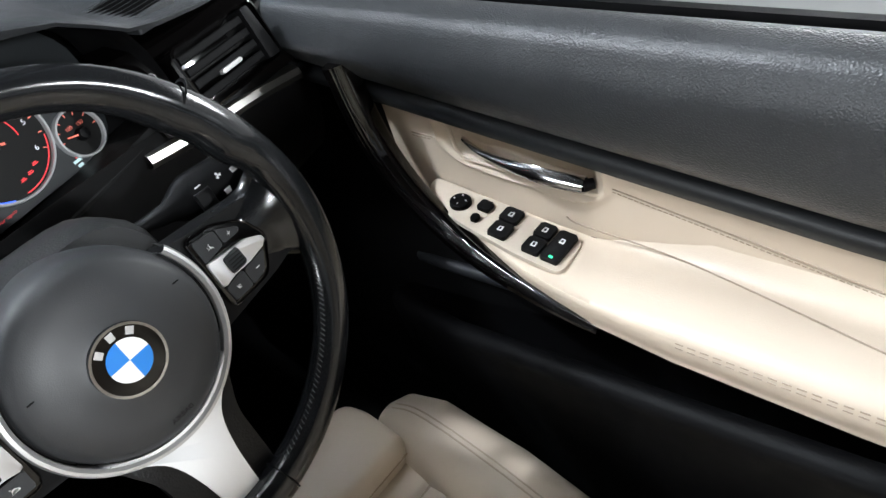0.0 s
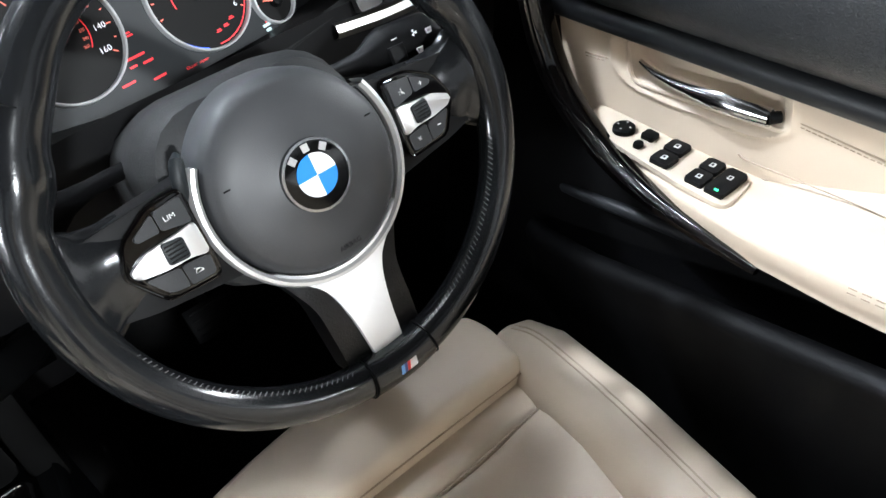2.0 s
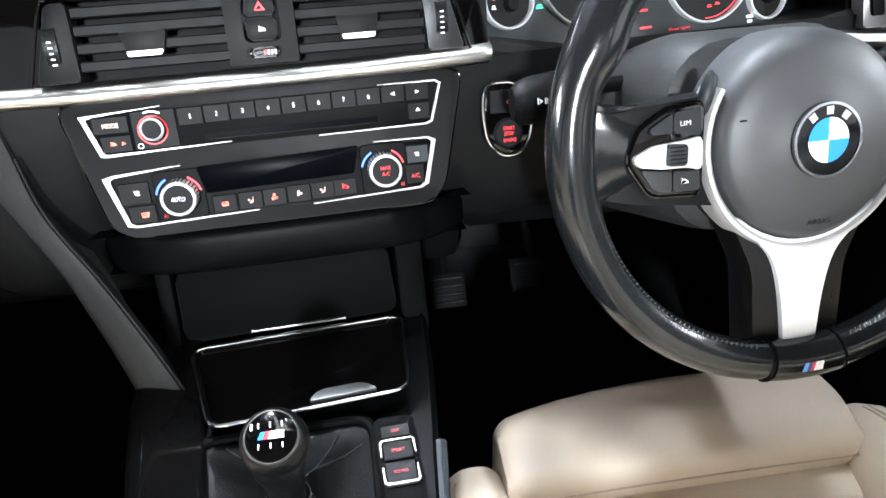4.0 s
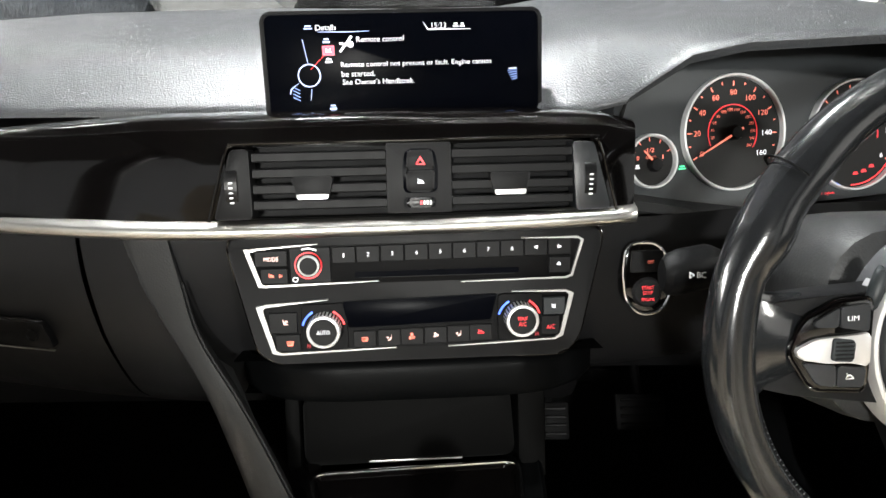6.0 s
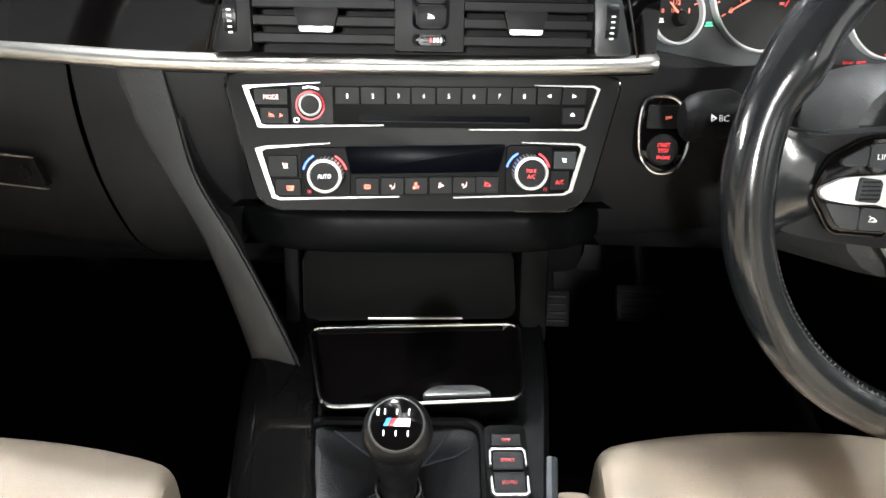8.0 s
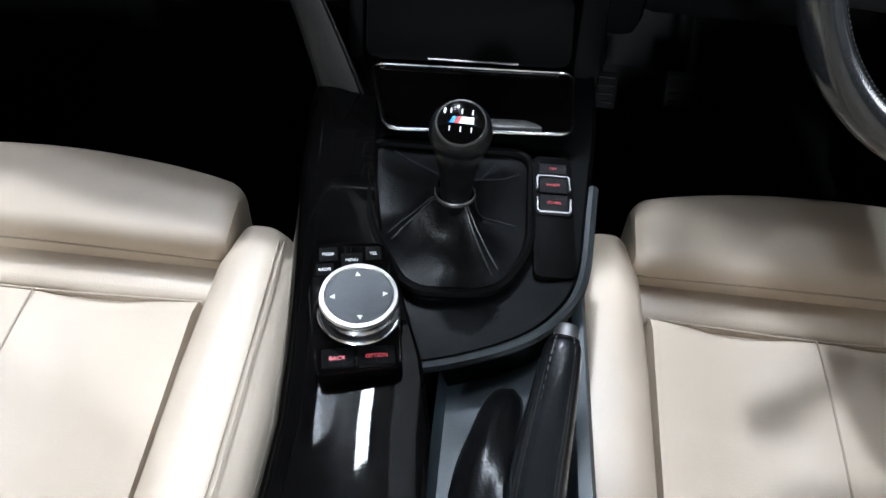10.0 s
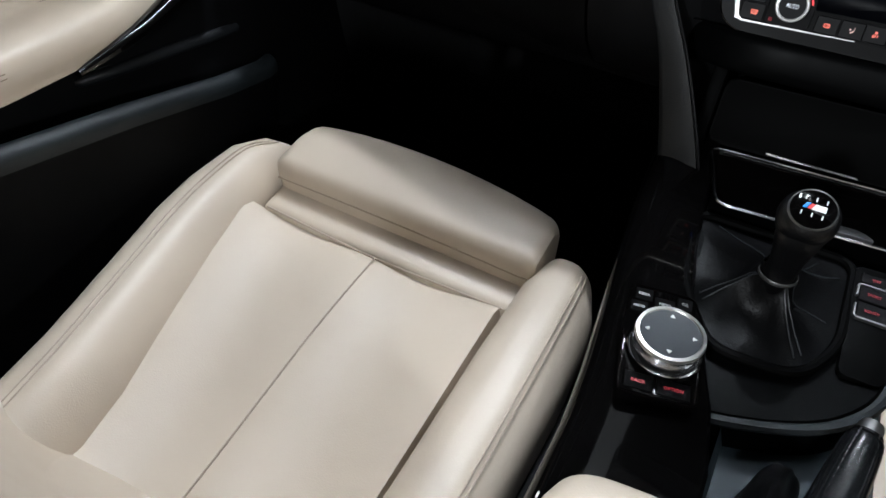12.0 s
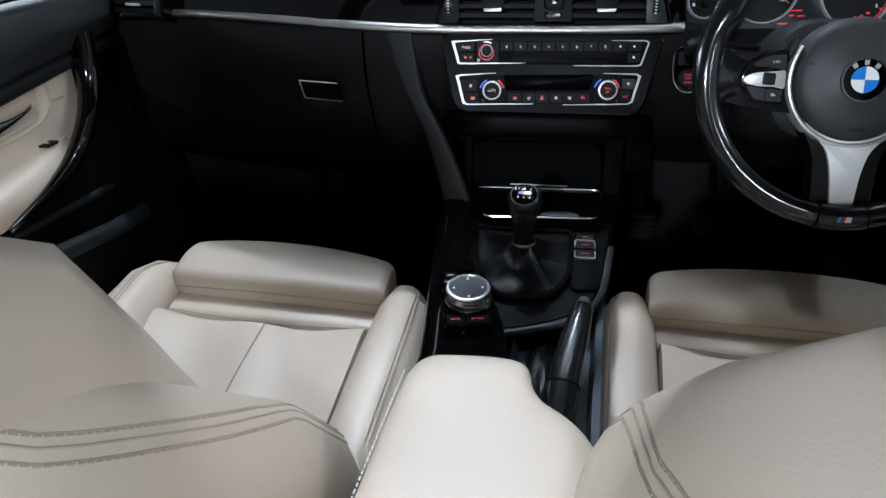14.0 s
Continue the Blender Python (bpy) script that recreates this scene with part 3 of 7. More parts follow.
# ---- seats ----
def seat(name, label, x0, y0, z0, flip):
    """A front seat in its own coordinates: x towards the console, y forward. flip mirrors it."""
    f = -1 if flip else 1
    s = thing(name, label, "car seat", m=pose(x0, y0, z0, math.degrees(math.atan(0.2))) @ Matrix.Diagonal((f, 1, 1, 1)), group="front seats")
    # cushion insert
    bm = B()
    rings = []
    for y in (-0.44, -0.36, -0.24, -0.12, -0.05, -0.036, -0.034):
        e = 0.0 if y < -0.04 else -0.006 if y < -0.035 else -0.02
        x0 = -0.148 if flip else max(-0.186, min(-0.105, -0.186 - 0.30 * (y + 0.04)))
        row = []
        for i in range(17):
            t = i / 16
            x = x0 + (0.164 - x0) * t
            sag = -0.012 * math.sin(math.pi * t) + 0.004 * math.cos(4 * math.pi * t)
            row.append((x, y, 0.004 + sag + e + (0.03 if y < -0.40 else 0)))
        row = [(row[0][0], y, -0.03)] + row + [(row[-1][0], y, -0.03)]
        rings.append(row)
    loft(bm, rings)
    part("cushion_insert", bm, CREAM, s)
    bm = B()
    tube(bm, spline([(0.008, -0.036, -0.008), (0.008, -0.050, -0.0035), (0.006, -0.15, -0.0035), (0.010, -0.30, -0.0035), (0.012, -0.40, -0.002)], 6), 0.0010, 6)
    part("centre_seam", bm, SEAT_SEAM, s)
    # front base under the thigh rest
    bm = B()
    box(bm, -0.165, 0.178, -0.034, 0.035, -0.14, -0.006, 0.012, 3)
    part("cushion_front", bm, CREAM, s)
    # thigh rest
    bm = B()
    rings = []
    for t in (0.0, 0.008, 0.02, 0.04, 0.1, 0.2, 0.3, 0.4, 0.5, 0.6, 0.7, 0.8, 0.9, 0.96, 0.98, 0.992, 1.0):
        x = -0.165 + 0.346 * t
        k = math.sin(math.pi * t) ** 0.6 if 0 < t < 1 else 0
        e = 0.007 * (1 - min(1, min(t, 1 - t) * 26)) ** 2
        fr = 0.092 + 0.024 * k - 0.010 * t
        rings.append([(x, y, z) for y, z in rpoly([(0.006 + e, -0.05), (0.004 + e, 0.020 - e), (0.014, 0.034 - e), (0.060, 0.0365 - e + 0.004 * k), (fr - 0.010 - e, 0.030 - e + 0.004 * k), (fr - e * 0.5, 0.020 - e), (fr - 0.016 - e, -0.09), (0.03, -0.10)], 0.012, 4)])
    loft(bm, rings, closed=True, caps=True)
    part("thigh_rest", bm, CREAM, s, "extended cream leather thigh support")
    # bolsters; the passenger seat's outer one bulges at its front
    if flip:
        outer = ((0.062, -0.190, 0.024, 0.004), (0.048, -0.197, 0.034, 0.018), (0.010, -0.198, 0.043, 0.032), (-0.10, -0.192, 0.048, 0.043), (-0.22, -0.179, 0.050, 0.051), (-0.32, -0.167, 0.051, 0.060), (-0.40, -0.160, 0.051, 0.068), (-0.50, -0.155, 0.051, 0.068))
    else:
        outer = ((0.062, -0.192, 0.022, 0.004), (0.048, -0.204, 0.032, 0.018), (0.010, -0.213, 0.040, 0.032), (-0.06, -0.212, 0.047, 0.038), (-0.12, -0.202, 0.049, 0.045), (-0.20, -0.184, 0.050, 0.051), (-0.30, -0.160, 0.052, 0.060), (-0.40, -0.146, 0.052, 0.068), (-0.50, -0.140, 0.052, 0.068))
    for side, prof in ((-1, outer),
                       (1, ((0.050, 0.205, 0.020, 0.004), (0.040, 0.208, 0.030, 0.022), (0.0, 0.212, 0.042, 0.036), (-0.10, 0.214, 0.046, 0.046), (-0.25, 0.214, 0.046, 0.052), (-0.40, 0.214, 0.046, 0.070), (-0.50, 0.214, 0.046, 0.070)))):
        bm = B()
        rings = []
        for y, cx, hw, top in prof:
            k = 0.10 + top
            rings.append([(cx + px * hw, y, -0.10 + (pz + 0.0) * k) for px, pz in rpoly([(-1, 0), (1, 0), (1.05, 0.75), (0.45, 1.0), (-0.45, 1.0), (-1.05, 0.75)], 0.45, 4)])
        rings.insert(0, [(prof[0][1] + (q[0] - prof[0][1]) * 0.5, prof[0][0] + 0.008, -0.05 + (q[2] + 0.05) * 0.5) for q in rings[0]])
        loft(bm, rings, closed=True, caps=True)
        part("cushion_bolster", bm, CREAM, s)
    # base
    bm = B()
    box(bm, -0.22, 0.22, -0.50, 0.02, -0.26, -0.07, 0.02)
    part("seat_base", bm, DARK_PLASTIC, s)
    # backrest: leaning back
    back = pose(0, -0.315, 0.0, 36 - 11.3)
    def bk(p):
        return back @ Vector(p)
    bm = B()
    rings = []
    for h in (0.0, 0.08, 0.14, 0.18, 0.22, 0.26, 0.30, 0.34, 0.38, 0.42, 0.52, 0.60, 0.63):
        # dished pad, its edges standing proud of the side rolls higher up
        e = min(1, max(0, (h - 0.10) / 0.24))
        e = (0.55 if flip else 1.0) * e * e * (3 - 2 * e)
        hw = (0.140 if flip else 0.160) + (0.0 if flip else 0.032) * min(1, max(0, (h - 0.18) / 0.14))
        low = min(1, max(0, h / 0.26))
        full = min(1, max(0, (h - 0.26) / 0.28))
        top = -0.020 - 0.04 * (1 - low * low * (3 - 2 * low)) + (0 if h < 0.6 else -0.03) + (0.022 if flip else 0.036) * full * full * (3 - 2 * full)
        row = [bk((-hw - 0.030, top - 0.020, h)), bk((-hw - 0.024, top + 0.006 + 0.020 * e, h)), bk((-hw - 0.014, top + 0.016 + 0.040 * e, h))]
        for i in range(15):
            q = i / 7 - 1
            row.append(bk((hw * q, top + (0.030 + 0.052 * e) * abs(q) ** 2.2 - 0.012 * e * abs(q) ** 10, h)))
        row += [bk((hw + 0.014, top + 0.016 + 0.040 * e, h)), bk((hw + 0.024, top + 0.006 + 0.020 * e, h)), bk((hw + 0.030, top - 0.020, h))]
        rings.append(row)
    loft(bm, rings)
    part("backrest_insert", bm, CREAM, s, sharp=120)
    for side in (-1, 1):
        bm = B()
        rings = []
        low = (0.02, 0.055, 0.074, 0.070) if side > 0 else (-0.07, -0.06, -0.045, -0.005)
        for h, cx, hw, pr in ((-0.02, 0.20, 0.035, low[0]), (0.03, 0.21, 0.055, low[1]), (0.12, 0.213, 0.060, low[2]), (0.25, 0.213, 0.060, low[3]), (0.38, 0.208, 0.055, (0.056 if flip else 0.048) if side > 0 else 0.03), (0.50, 0.19, 0.05, 0.044 if flip else 0.025), (0.60, 0.165, 0.045, 0.03 if flip else 0.01), (0.65, 0.14, 0.03, -0.03)):
            rings.append([bk((side * (cx + px * hw), -0.11 + py * (0.11 + pr), h)) for px, py in rpoly([(-1, 0), (1, 0), (1.05, 0.6), (0.5, 1.0), (-0.3, 1.0), (-1.0, 0.7)], 0.4, 4)])
        loft(bm, rings, closed=True, caps=True)
        tree = BVHTree.FromBMesh(bm)
        bol = part("backrest_bolster", bm, CREAM, s)
        # a groove and two rows of stitches along the bolster's edge
        def edge(h, q):
            tab = ((-0.02, 0.20, 0.035, 0.02), (0.03, 0.21, 0.055, 0.055), (0.12, 0.213, 0.060, 0.074), (0.25, 0.213, 0.060, 0.070), (0.38, 0.208, 0.055, 0.048), (0.50, 0.19, 0.05, 0.025), (0.60, 0.165, 0.045, 0.01), (0.66, 0.15, 0.04, 0.0))
            for a, b in zip(tab, tab[1:]):
                if a[0] <= h <= b[0]:
                    t = (h - a[0]) / (b[0] - a[0])
                    cx, hw, pr = [a[n] + (b[n] - a[n]) * t for n in (1, 2, 3)]
            drop = min(1, max(0, (h - 0.35) / 0.20)) ** 1.5 if flip else min(1, max(0, (h - 0.27) / 0.25))
            px = 0.50 + (0.48 if flip else 0.35) * drop + q
            py = 0.985 - (0.44 if flip else 0.27) * drop - q * 0.72
            p = tree.find_nearest(bk((side * (cx + px * hw), -0.11 + py * (0.11 + pr), h)))
            return p[0]
        hs = [0.12 + 0.0125 * n for n in range(37)]
        bm = B()
        tube(bm, [edge(h, 0.0) for h in hs], 0.0010, 6)
        part("bolster_seam", bm, SEAT_SEAM, bol)
        for q in (-0.065, 0.065):
            bm = B()
            tube(bm, [edge(h, q) for h in hs], 0.0007, 5)
            for n in range(80):
                h = 0.12 + 0.0056 * n
                tube(bm, [edge(h, q + 0.012), edge(h + 0.0042, q + 0.012)], 0.0008, 5)
            part("bolster_stitching", bm, SEAT_SEAM, bol)
    bm = B()
    rings = []
    for h, hw, d in ((-0.05, 0.20, 0.10), (0.2, 0.22, 0.12), (0.45, 0.21, 0.11), (0.60, 0.18, 0.09), (0.65, 0.14, 0.06)):
        rings.append([bk((x, y - 0.045 - d / 2, h)) for x, y in rrect(-hw, hw, -d / 2, d / 2, 0.03)])
    loft(bm, rings, closed=True, caps=True)
    part("backrest_shell", bm, CREAM, s)
    bm = B()
    rings = []
    for h, hw, d in ((0.69, 0.10, 0.05), (0.71, 0.13, 0.09), (0.80, 0.135, 0.10), (0.87, 0.12, 0.09), (0.89, 0.09, 0.05)):
        rings.append([bk((x, y - 0.06, h)) for x, y in rrect(-hw, hw, -d / 2, d / 2, 0.022)])
    loft(bm, rings, closed=True, caps=True)
    part("headrest", bm, CREAM, s)
    for sx in (-0.05, 0.05):
        bm = B()
        tube(bm, [bk((sx, -0.06, 0.60)), bk((sx, -0.06, 0.72))], 0.006, 8)
        part("headrest_post", bm, CHROME, s)
    return s


seat("passenger_seat", "cream leather front passenger seat with extended thigh support", -0.37, 0.0, 0.275, False)
seat("driver_seat", "cream leather driver seat behind the steering wheel", 0.37, 0.038, 0.275, True)


# ---- doors ----
def door(name, label, s):
    d = thing(name, label, "car door", base=(s * 0.75, -0.25, 0.1))
    def X(bm):
        if s < 0:
            bm.transform(Matrix.Diagonal((-1, 1, 1, 1)))
        return bm
    ys = (0.36, 0.25, 0.14, 0.0, -0.15, -0.30, -0.50, -0.75, -1.0)
    def belt(y):
        return 0.600 + 0.095 * (y - 0.14) if y > -0.4 else 0.549 + 0.03 * (y + 0.4)
    bm = B()
    sec = []
    for y in ys:
        b = belt(y)
        sec.append(spline([(0.735, y, b + 0.006), (0.715, y, b + 0.016), (0.697, y, b + 0.040), (0.692, y, 0.655), (0.697, y, 0.678), (0.707, y, 0.692), (0.730, y, 0.6975), (0.742, y, 0.692)], 4))
    loft(bm, sec)
    part("upper_pad", X(bm), PAD, d, "grained black leather upper door pad")
    bm = B()
    rings = []
    for y in ys[1:]:
        b = belt(y)
        rings.append([(x, y, z) for x, z in ((0.750, b + 0.010), (0.722, b + 0.009), (0.716, b + 0.002), (0.717, b - 0.010), (0.722, b - 0.014), (0.75, b - 0.014))])
    loft(bm, rings)
    part("belt_strip", X(bm), STRIP_GREY, d, "satin dark grey strip", sharp=50)
    # light panel between strip and armrest, dished behind the handle
    bm = B()
    sec = []
    rows = [0.150 - 0.004 * i for i in range(77)] + [-0.20, -0.30, -0.50, -0.75, -1.0]
    for y in rows:
        b = belt(y)
        line = []
        for i in range(46):
            t = i / 45
            z = (b - 0.010) * (1 - t) + 0.470 * t
            x = 0.733 + 0.004 * t
            dy = max(0.0, abs(y + 0.012) - 0.050) / 0.042
            dz = max(0.0, abs(z - (0.551 + 0.08 * y)) - 0.006) / 0.026
            q = math.sqrt(dy * dy + dz * dz)
            k = 1.0 if q < 0.45 else max(0.0, 1 - (q - 0.45) / 0.5)
            k = k * k * (3 - 2 * k)
            ridge = 0.0030 * math.exp(-((q - 1.06) / 0.085) ** 2)
            line.append((x + 0.020 * k - ridge, y, z))
        sec.append(line)
    loft(bm, sec)
    part("inner_panel", X(bm), CREAM, d, "cream leather door insert")
    # armrest
    bm = B()
    sec = []
    for y, xi, dip in ((0.125, 0.712, 0.0), (0.10, 0.700, 0.0), (0.05, 0.678, 0.0035), (0.0, 0.660, 0.0095), (-0.05, 0.645, 0.0155), (-0.088, 0.638, 0.0185), (-0.125, 0.633, 0.013), (-0.20, 0.628, 0.003), (-0.34, 0.628, 0.0), (-0.50, 0.632, 0.0), (-0.70, 0.65, 0.0), (-0.85, 0.70, 0.0), (-0.90, 0.73, 0.0)):
        zt = 0.487 + 0.02 * min(0, y + 0.1) - (0.01 if y > 0.11 else 0)
        xi = min(0.735, xi + 0.026)
        up = zt - (dip if s > 0 else 0.0)
        f = min(1.0, max(0.0, (-0.088 - y) / 0.07)) * min(1.0, max(0.0, (0.85 + y) / 0.15))
        sec.append(spline([(0.752 - 0.012 * f, y, up + 0.003 + 0.030 * f), (0.745 - 0.0105 * f, y, up + 0.002 + 0.015 * f), (0.738 - 0.010 * f, y, up + 0.001 + 0.005 * f), (max(0.73, xi + 0.02) - 0.012 * f, y, up + 0.0008 * f), ((xi + 0.75) / 2, y, up), (xi + 0.010, y, up - 0.003), (xi, y, zt - 0.019), (xi + 0.003, y, zt - 0.040), (xi + 0.014, y, zt - 0.050), (0.757, y, zt - 0.055)], 4))
    loft(bm, sec)
    part("armrest", X(bm), CREAM, d, "padded cream leather armrest")
    # gloss black sweep
    bm = B()
    path = spline([(0.702, 0.155, 0.640), (0.701, 0.144, 0.575), (0.697, 0.115, 0.520), (0.688, 0.058, 0.477), (0.676, -0.005, 0.457), (0.668, -0.07, 0.445), (0.664, -0.13, 0.436)], 6)
    n = len(path)
    tube(bm, path, [0.016 * (1 - 0.75 * (i / (n - 1)) ** 2) + 0.002 for i in range(n)], 10, flat=0.8)
    part("gloss_sweep", X(bm), GLOSS, d, "gloss black curved trim")
    # lower door
    bm = B()
    sec = []
    for y in ys:
        sec.append(spline([(0.745, y, 0.52), (0.735, y, 0.46), (0.715, y, 0.40), (0.70, y, 0.33), (0.675, y, 0.24), (0.66, y, 0.20), (0.665, y, 0.05), (0.69, y, 0.0)], 4))
    loft(bm, sec)
    part("lower_panel", X(bm), DARK_PLASTIC, d, "black plastic lower door")
    bm = B()
    rings = []
    for y, x in ((0.17, 0.668), (0.14, 0.655), (0.05, 0.640), (-0.10, 0.632), (-0.35, 0.630), (-0.60, 0.640), (-0.72, 0.66)):
        z = 0.371 - 0.19 * y if y > -0.14 else 0.3976 - 0.12 * (y + 0.14)
        rings.append([(px, y, pz) for px, pz in ((x + 0.06, z - 0.08), (x + 0.030, z - 0.014), (x + 0.024, z - 0.002), (x + 0.014, z + 0.003), (x + 0.005, z), (x, z - 0.007), (x + 0.001, z - 0.020), (x + 0.008, z - 0.10), (x + 0.02, 0.06))])
    loft(bm, [r[6:] for r in rings])
    loft(bm, [r[:2] for r in rings])
    part("door_pocket", X(bm), DARK_PLASTIC, d, "dark door pocket")
    bm = B()
    loft(bm, [spline(r[1:7], 3) for r in rings])
    # left ledge is paler: its sheen is put into the colour
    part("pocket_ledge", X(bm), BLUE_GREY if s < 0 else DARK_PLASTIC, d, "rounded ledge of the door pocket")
    bm = B()
    tube(bm, spline([(0.716, 0.150, 0.380), (0.711, 0.100, 0.385), (0.710, 0.030, 0.391), (0.711, -0.060, 0.396), (0.717, -0.105, 0.398)], 5), [0.004] + [0.0075] * 19 + [0.004], 12)
    part("panel_ledge", X(bm), STRIP_GREY, d)
    bm = B()
    box(bm, 0.762, 0.79, -1.0, 0.40, 0.0, 0.655)
    part("door_shell", X(bm), DARK_PLASTIC, d)
    return d


DOOR_R = door("door_1", "driver's door with cream leather insert and armrest", 1)
DOOR_L = door("door_2", "passenger door with cream leather insert and armrest", -1)


# ---- centre console ----
def console():
    c = thing("centre_console", "black centre console with gloss trim between the seats", "console", base=(0.02, 0.0, 0.0))
    # main body: outline seen from above, from the dash back to the rounded step
    line = [(-0.106, 0.20), (0.136, 0.20), (0.133, 0.10), (0.124, 0.0), (0.117, -0.065), (0.100, -0.098), (0.07, -0.122), (0.02, -0.142), (-0.02, -0.150), (-0.085, -0.09), (-0.096, -0.02), (-0.108, 0.07)]
    line = [(p.x, p.y) for p in spline([(x, y, 0) for x, y in line[1:9]], 4)] + line[9:] + line[:1]

    def top(y):
        return 0.420 if y > 0.10 else 0.420 - 0.018 * (0.10 - y) / 0.10 if y > 0 else 0.402 + 0.19 * y if y > -0.15 else 0.373

    bm = B()
    loft(bm, [[(x * k, y, top(y) - dz) for x, y in line] for k, dz in ((1.0, 0.37), (1.0, 0.012), (0.985, 0.003), (0.96, 0.0))], closed=True)
    bm.faces.new([v for v in bm.verts][-len(line):])
    part("body", bm, CONSOLE_BLACK, c)
    bm = B()
    edge = [Vector((x, y, top(y) - 0.006)) for x, y in line[3:33] if y < 0.03]
    tube(bm, [p + Vector((0.001, -0.001, 0)) for p in edge], 0.005, 8)
    part("rim", bm, BLUE_GREY, c, "satin blue-grey rim of the console")
    # gloss trim on the passenger side, with a sloping outer edge
    bm = B()
    sec = []
    for y, xl, xr in ((0.19, -0.120, -0.072), (0.085, -0.112, -0.058), (0.04, -0.107, -0.052), (0.0, -0.101, -0.046), (-0.05, -0.094, -0.034), (-0.10, -0.086, -0.012), (-0.15, -0.079, 0.008), (-0.20, -0.074, 0.020), (-0.30, -0.071, 0.024), (-0.74, -0.071, 0.024)):
        z = top(y) + 0.003 if y > 0.05 else 0.412 + 0.14 * (y - 0.05) if y > -0.21 else 0.3756
        sec.append([(xl - 0.010, y, 0.05), (xl - 0.010, y, z - 0.022), (xl - 0.009, y, z - 0.018), (xl - 0.007, y, z - 0.0122), (xl - 0.003, y, z - 0.0075), (xl + 0.002, y, z - 0.0044), (xl + 0.008, y, z - 0.0020), (xl + 0.014, y, z - 0.0006), (xl + 0.020, y, z), (xr - 0.003, y, z), (xr, y, z - 0.003), (xr, y, z - 0.03)])
    loft(bm, sec)
    part("trim_side", bm, CONSOLE_GLOSS, c, "gloss black console trim", sharp=30)
    bm = B()
    sec = []
    for y in (-0.05, -0.16, -0.30, -0.50, -0.75):
        sec.append([(0.020, y, 0.36), (0.027, y, 0.338), (0.110, y, 0.338), (0.114, y, 0.36), (0.122, y, 0.362), (0.126, y, 0.355)])
    loft(bm, sec)
    part("handbrake_well", bm, WELL, c, "blue-grey plastic handbrake well")
    bm = B()
    loft(bm, [[(0.126, y, 0.355), (0.1265, y, 0.34), (0.1265, y, 0.05)] for y in (-0.05, -0.30, -0.75)])
    part("outer_skirt", bm, DARK_PLASTIC, c)
    return c


CONSOLE = console()


def armrest(c):
    pts = spline([(-0.030, -0.2690, 0), (0.024, -0.2650, 0), (0.049, -0.2735, 0), (0.0575, -0.300, 0), (0.070, -0.322, 0), (0.094, -0.340, 0), (0.113, -0.362, 0), (0.1215, -0.395, 0),
                  (0.122, -0.50, 0), (0.122, -0.655, 0), (0.03, -0.662, 0), (-0.066, -0.655, 0), (-0.069, -0.50, 0), (-0.068, -0.33, 0), (-0.064, -0.294, 0), (-0.053, -0.276, 0)], 4, closed=True)
    mid = Vector((0.02, -0.46, 0))
    bm = B()
    rings = []
    for inset, z in ((0.004, 0.375), (0.0, 0.385), (0.0, 0.412), (0.002, 0.421), (0.006, 0.428), (0.012, 0.4325), (0.022, 0.4355), (0.04, 0.437), (0.065, 0.4380)):
        ring_ = []
        for p in pts:
            d = (mid - p)
            ring_.append(p + Vector((d.x / 0.09, d.y / 0.19, 0)) * inset + Vector((0, 0, z)))
        rings.append(ring_)
    loft(bm, rings, closed=True)
    bm.verts.ensure_lookup_table()
    bm.faces.new(list(bm.verts)[-len(pts):])
    return part("armrest", bm, CREAM, c, "padded cream leather armrest lid")


ARMREST = armrest(CONSOLE)


def gear_lever():
    g = thing("gear_lever", "black gear lever with leather boot and shiny knob", "gear lever", base=(0.023, -0.03, 0.39))
    bm = B()
    lathe(bm, [(0, 0.0090), (0.010, 0.0080), (0.0160, 0.003), (0.0172, -0.003), (0.0162, -0.011), (0.0138, -0.022), (0.0120, -0.034), (0.0115, -0.050), (0.0100, -0.052), (0.0092, -0.080)], 40, look((0.023, -0.055, 0.485), (0.023, -0.037, 0.38)))
    part("knob", bm, HIDE, g)
    return g


gear_lever()


def display():
    d = thing("display_screen", "wide black display standing on the dashboard", "display", m=DISPLAY)
    bm = B()
    prism(bm, rrect(-0.1175, 0.1175, -0.006, 0.0865, 0.008), -0.016, 0.0, 0.002)
    part("housing", bm, PLASTIC, d)
    bm = B()
    prism(bm, rrect(-0.114, 0.114, -0.003, 0.0835, 0.006), -0.002, 0.0015, 0.0006)
    part("glass", bm, SCREEN, d, "dark glossy display glass")
    return d


SCREEN_THING = display()


# ---- small panel pieces ----
def ribbon(bm, pts, w, z0, z1):
    """A flat strip of the half widths w along a line in a panel."""
    pts = [Vector((*p, 0)) for p in pts]
    a, b = [], []
    for i, p in enumerate(pts):
        t0 = (p - pts[i - 1]).normalized() if i else (pts[1] - p).normalized()
        t1 = (pts[i + 1] - p).normalized() if i < len(pts) - 1 else t0
        n0, n1 = Vector((-t0.y, t0.x, 0)), Vector((-t1.y, t1.x, 0))
        n = (n0 + n1).normalized()
        k = 1 / max(0.5, n.dot(n0))
        h = w[i] if isinstance(w, (list, tuple)) else w
        a.append(p + n * h * k)
        b.append(p - n * h * k)
    prism(bm, [(q.x, q.y) for q in a + b[::-1]], z0, z1, 0.0003, 1)
    return bm


def key(parent, x0, x1, y0, y1, w0=0.0, w1=0.003, mat=None, name="button", r=0.001, label=""):
    bm = B()
    prism(bm, rrect(x0, x1, y0, y1, r, 3), w0, w1, 0.0006, 1)
    return part(name, bm, mat or PLASTIC, parent, label)


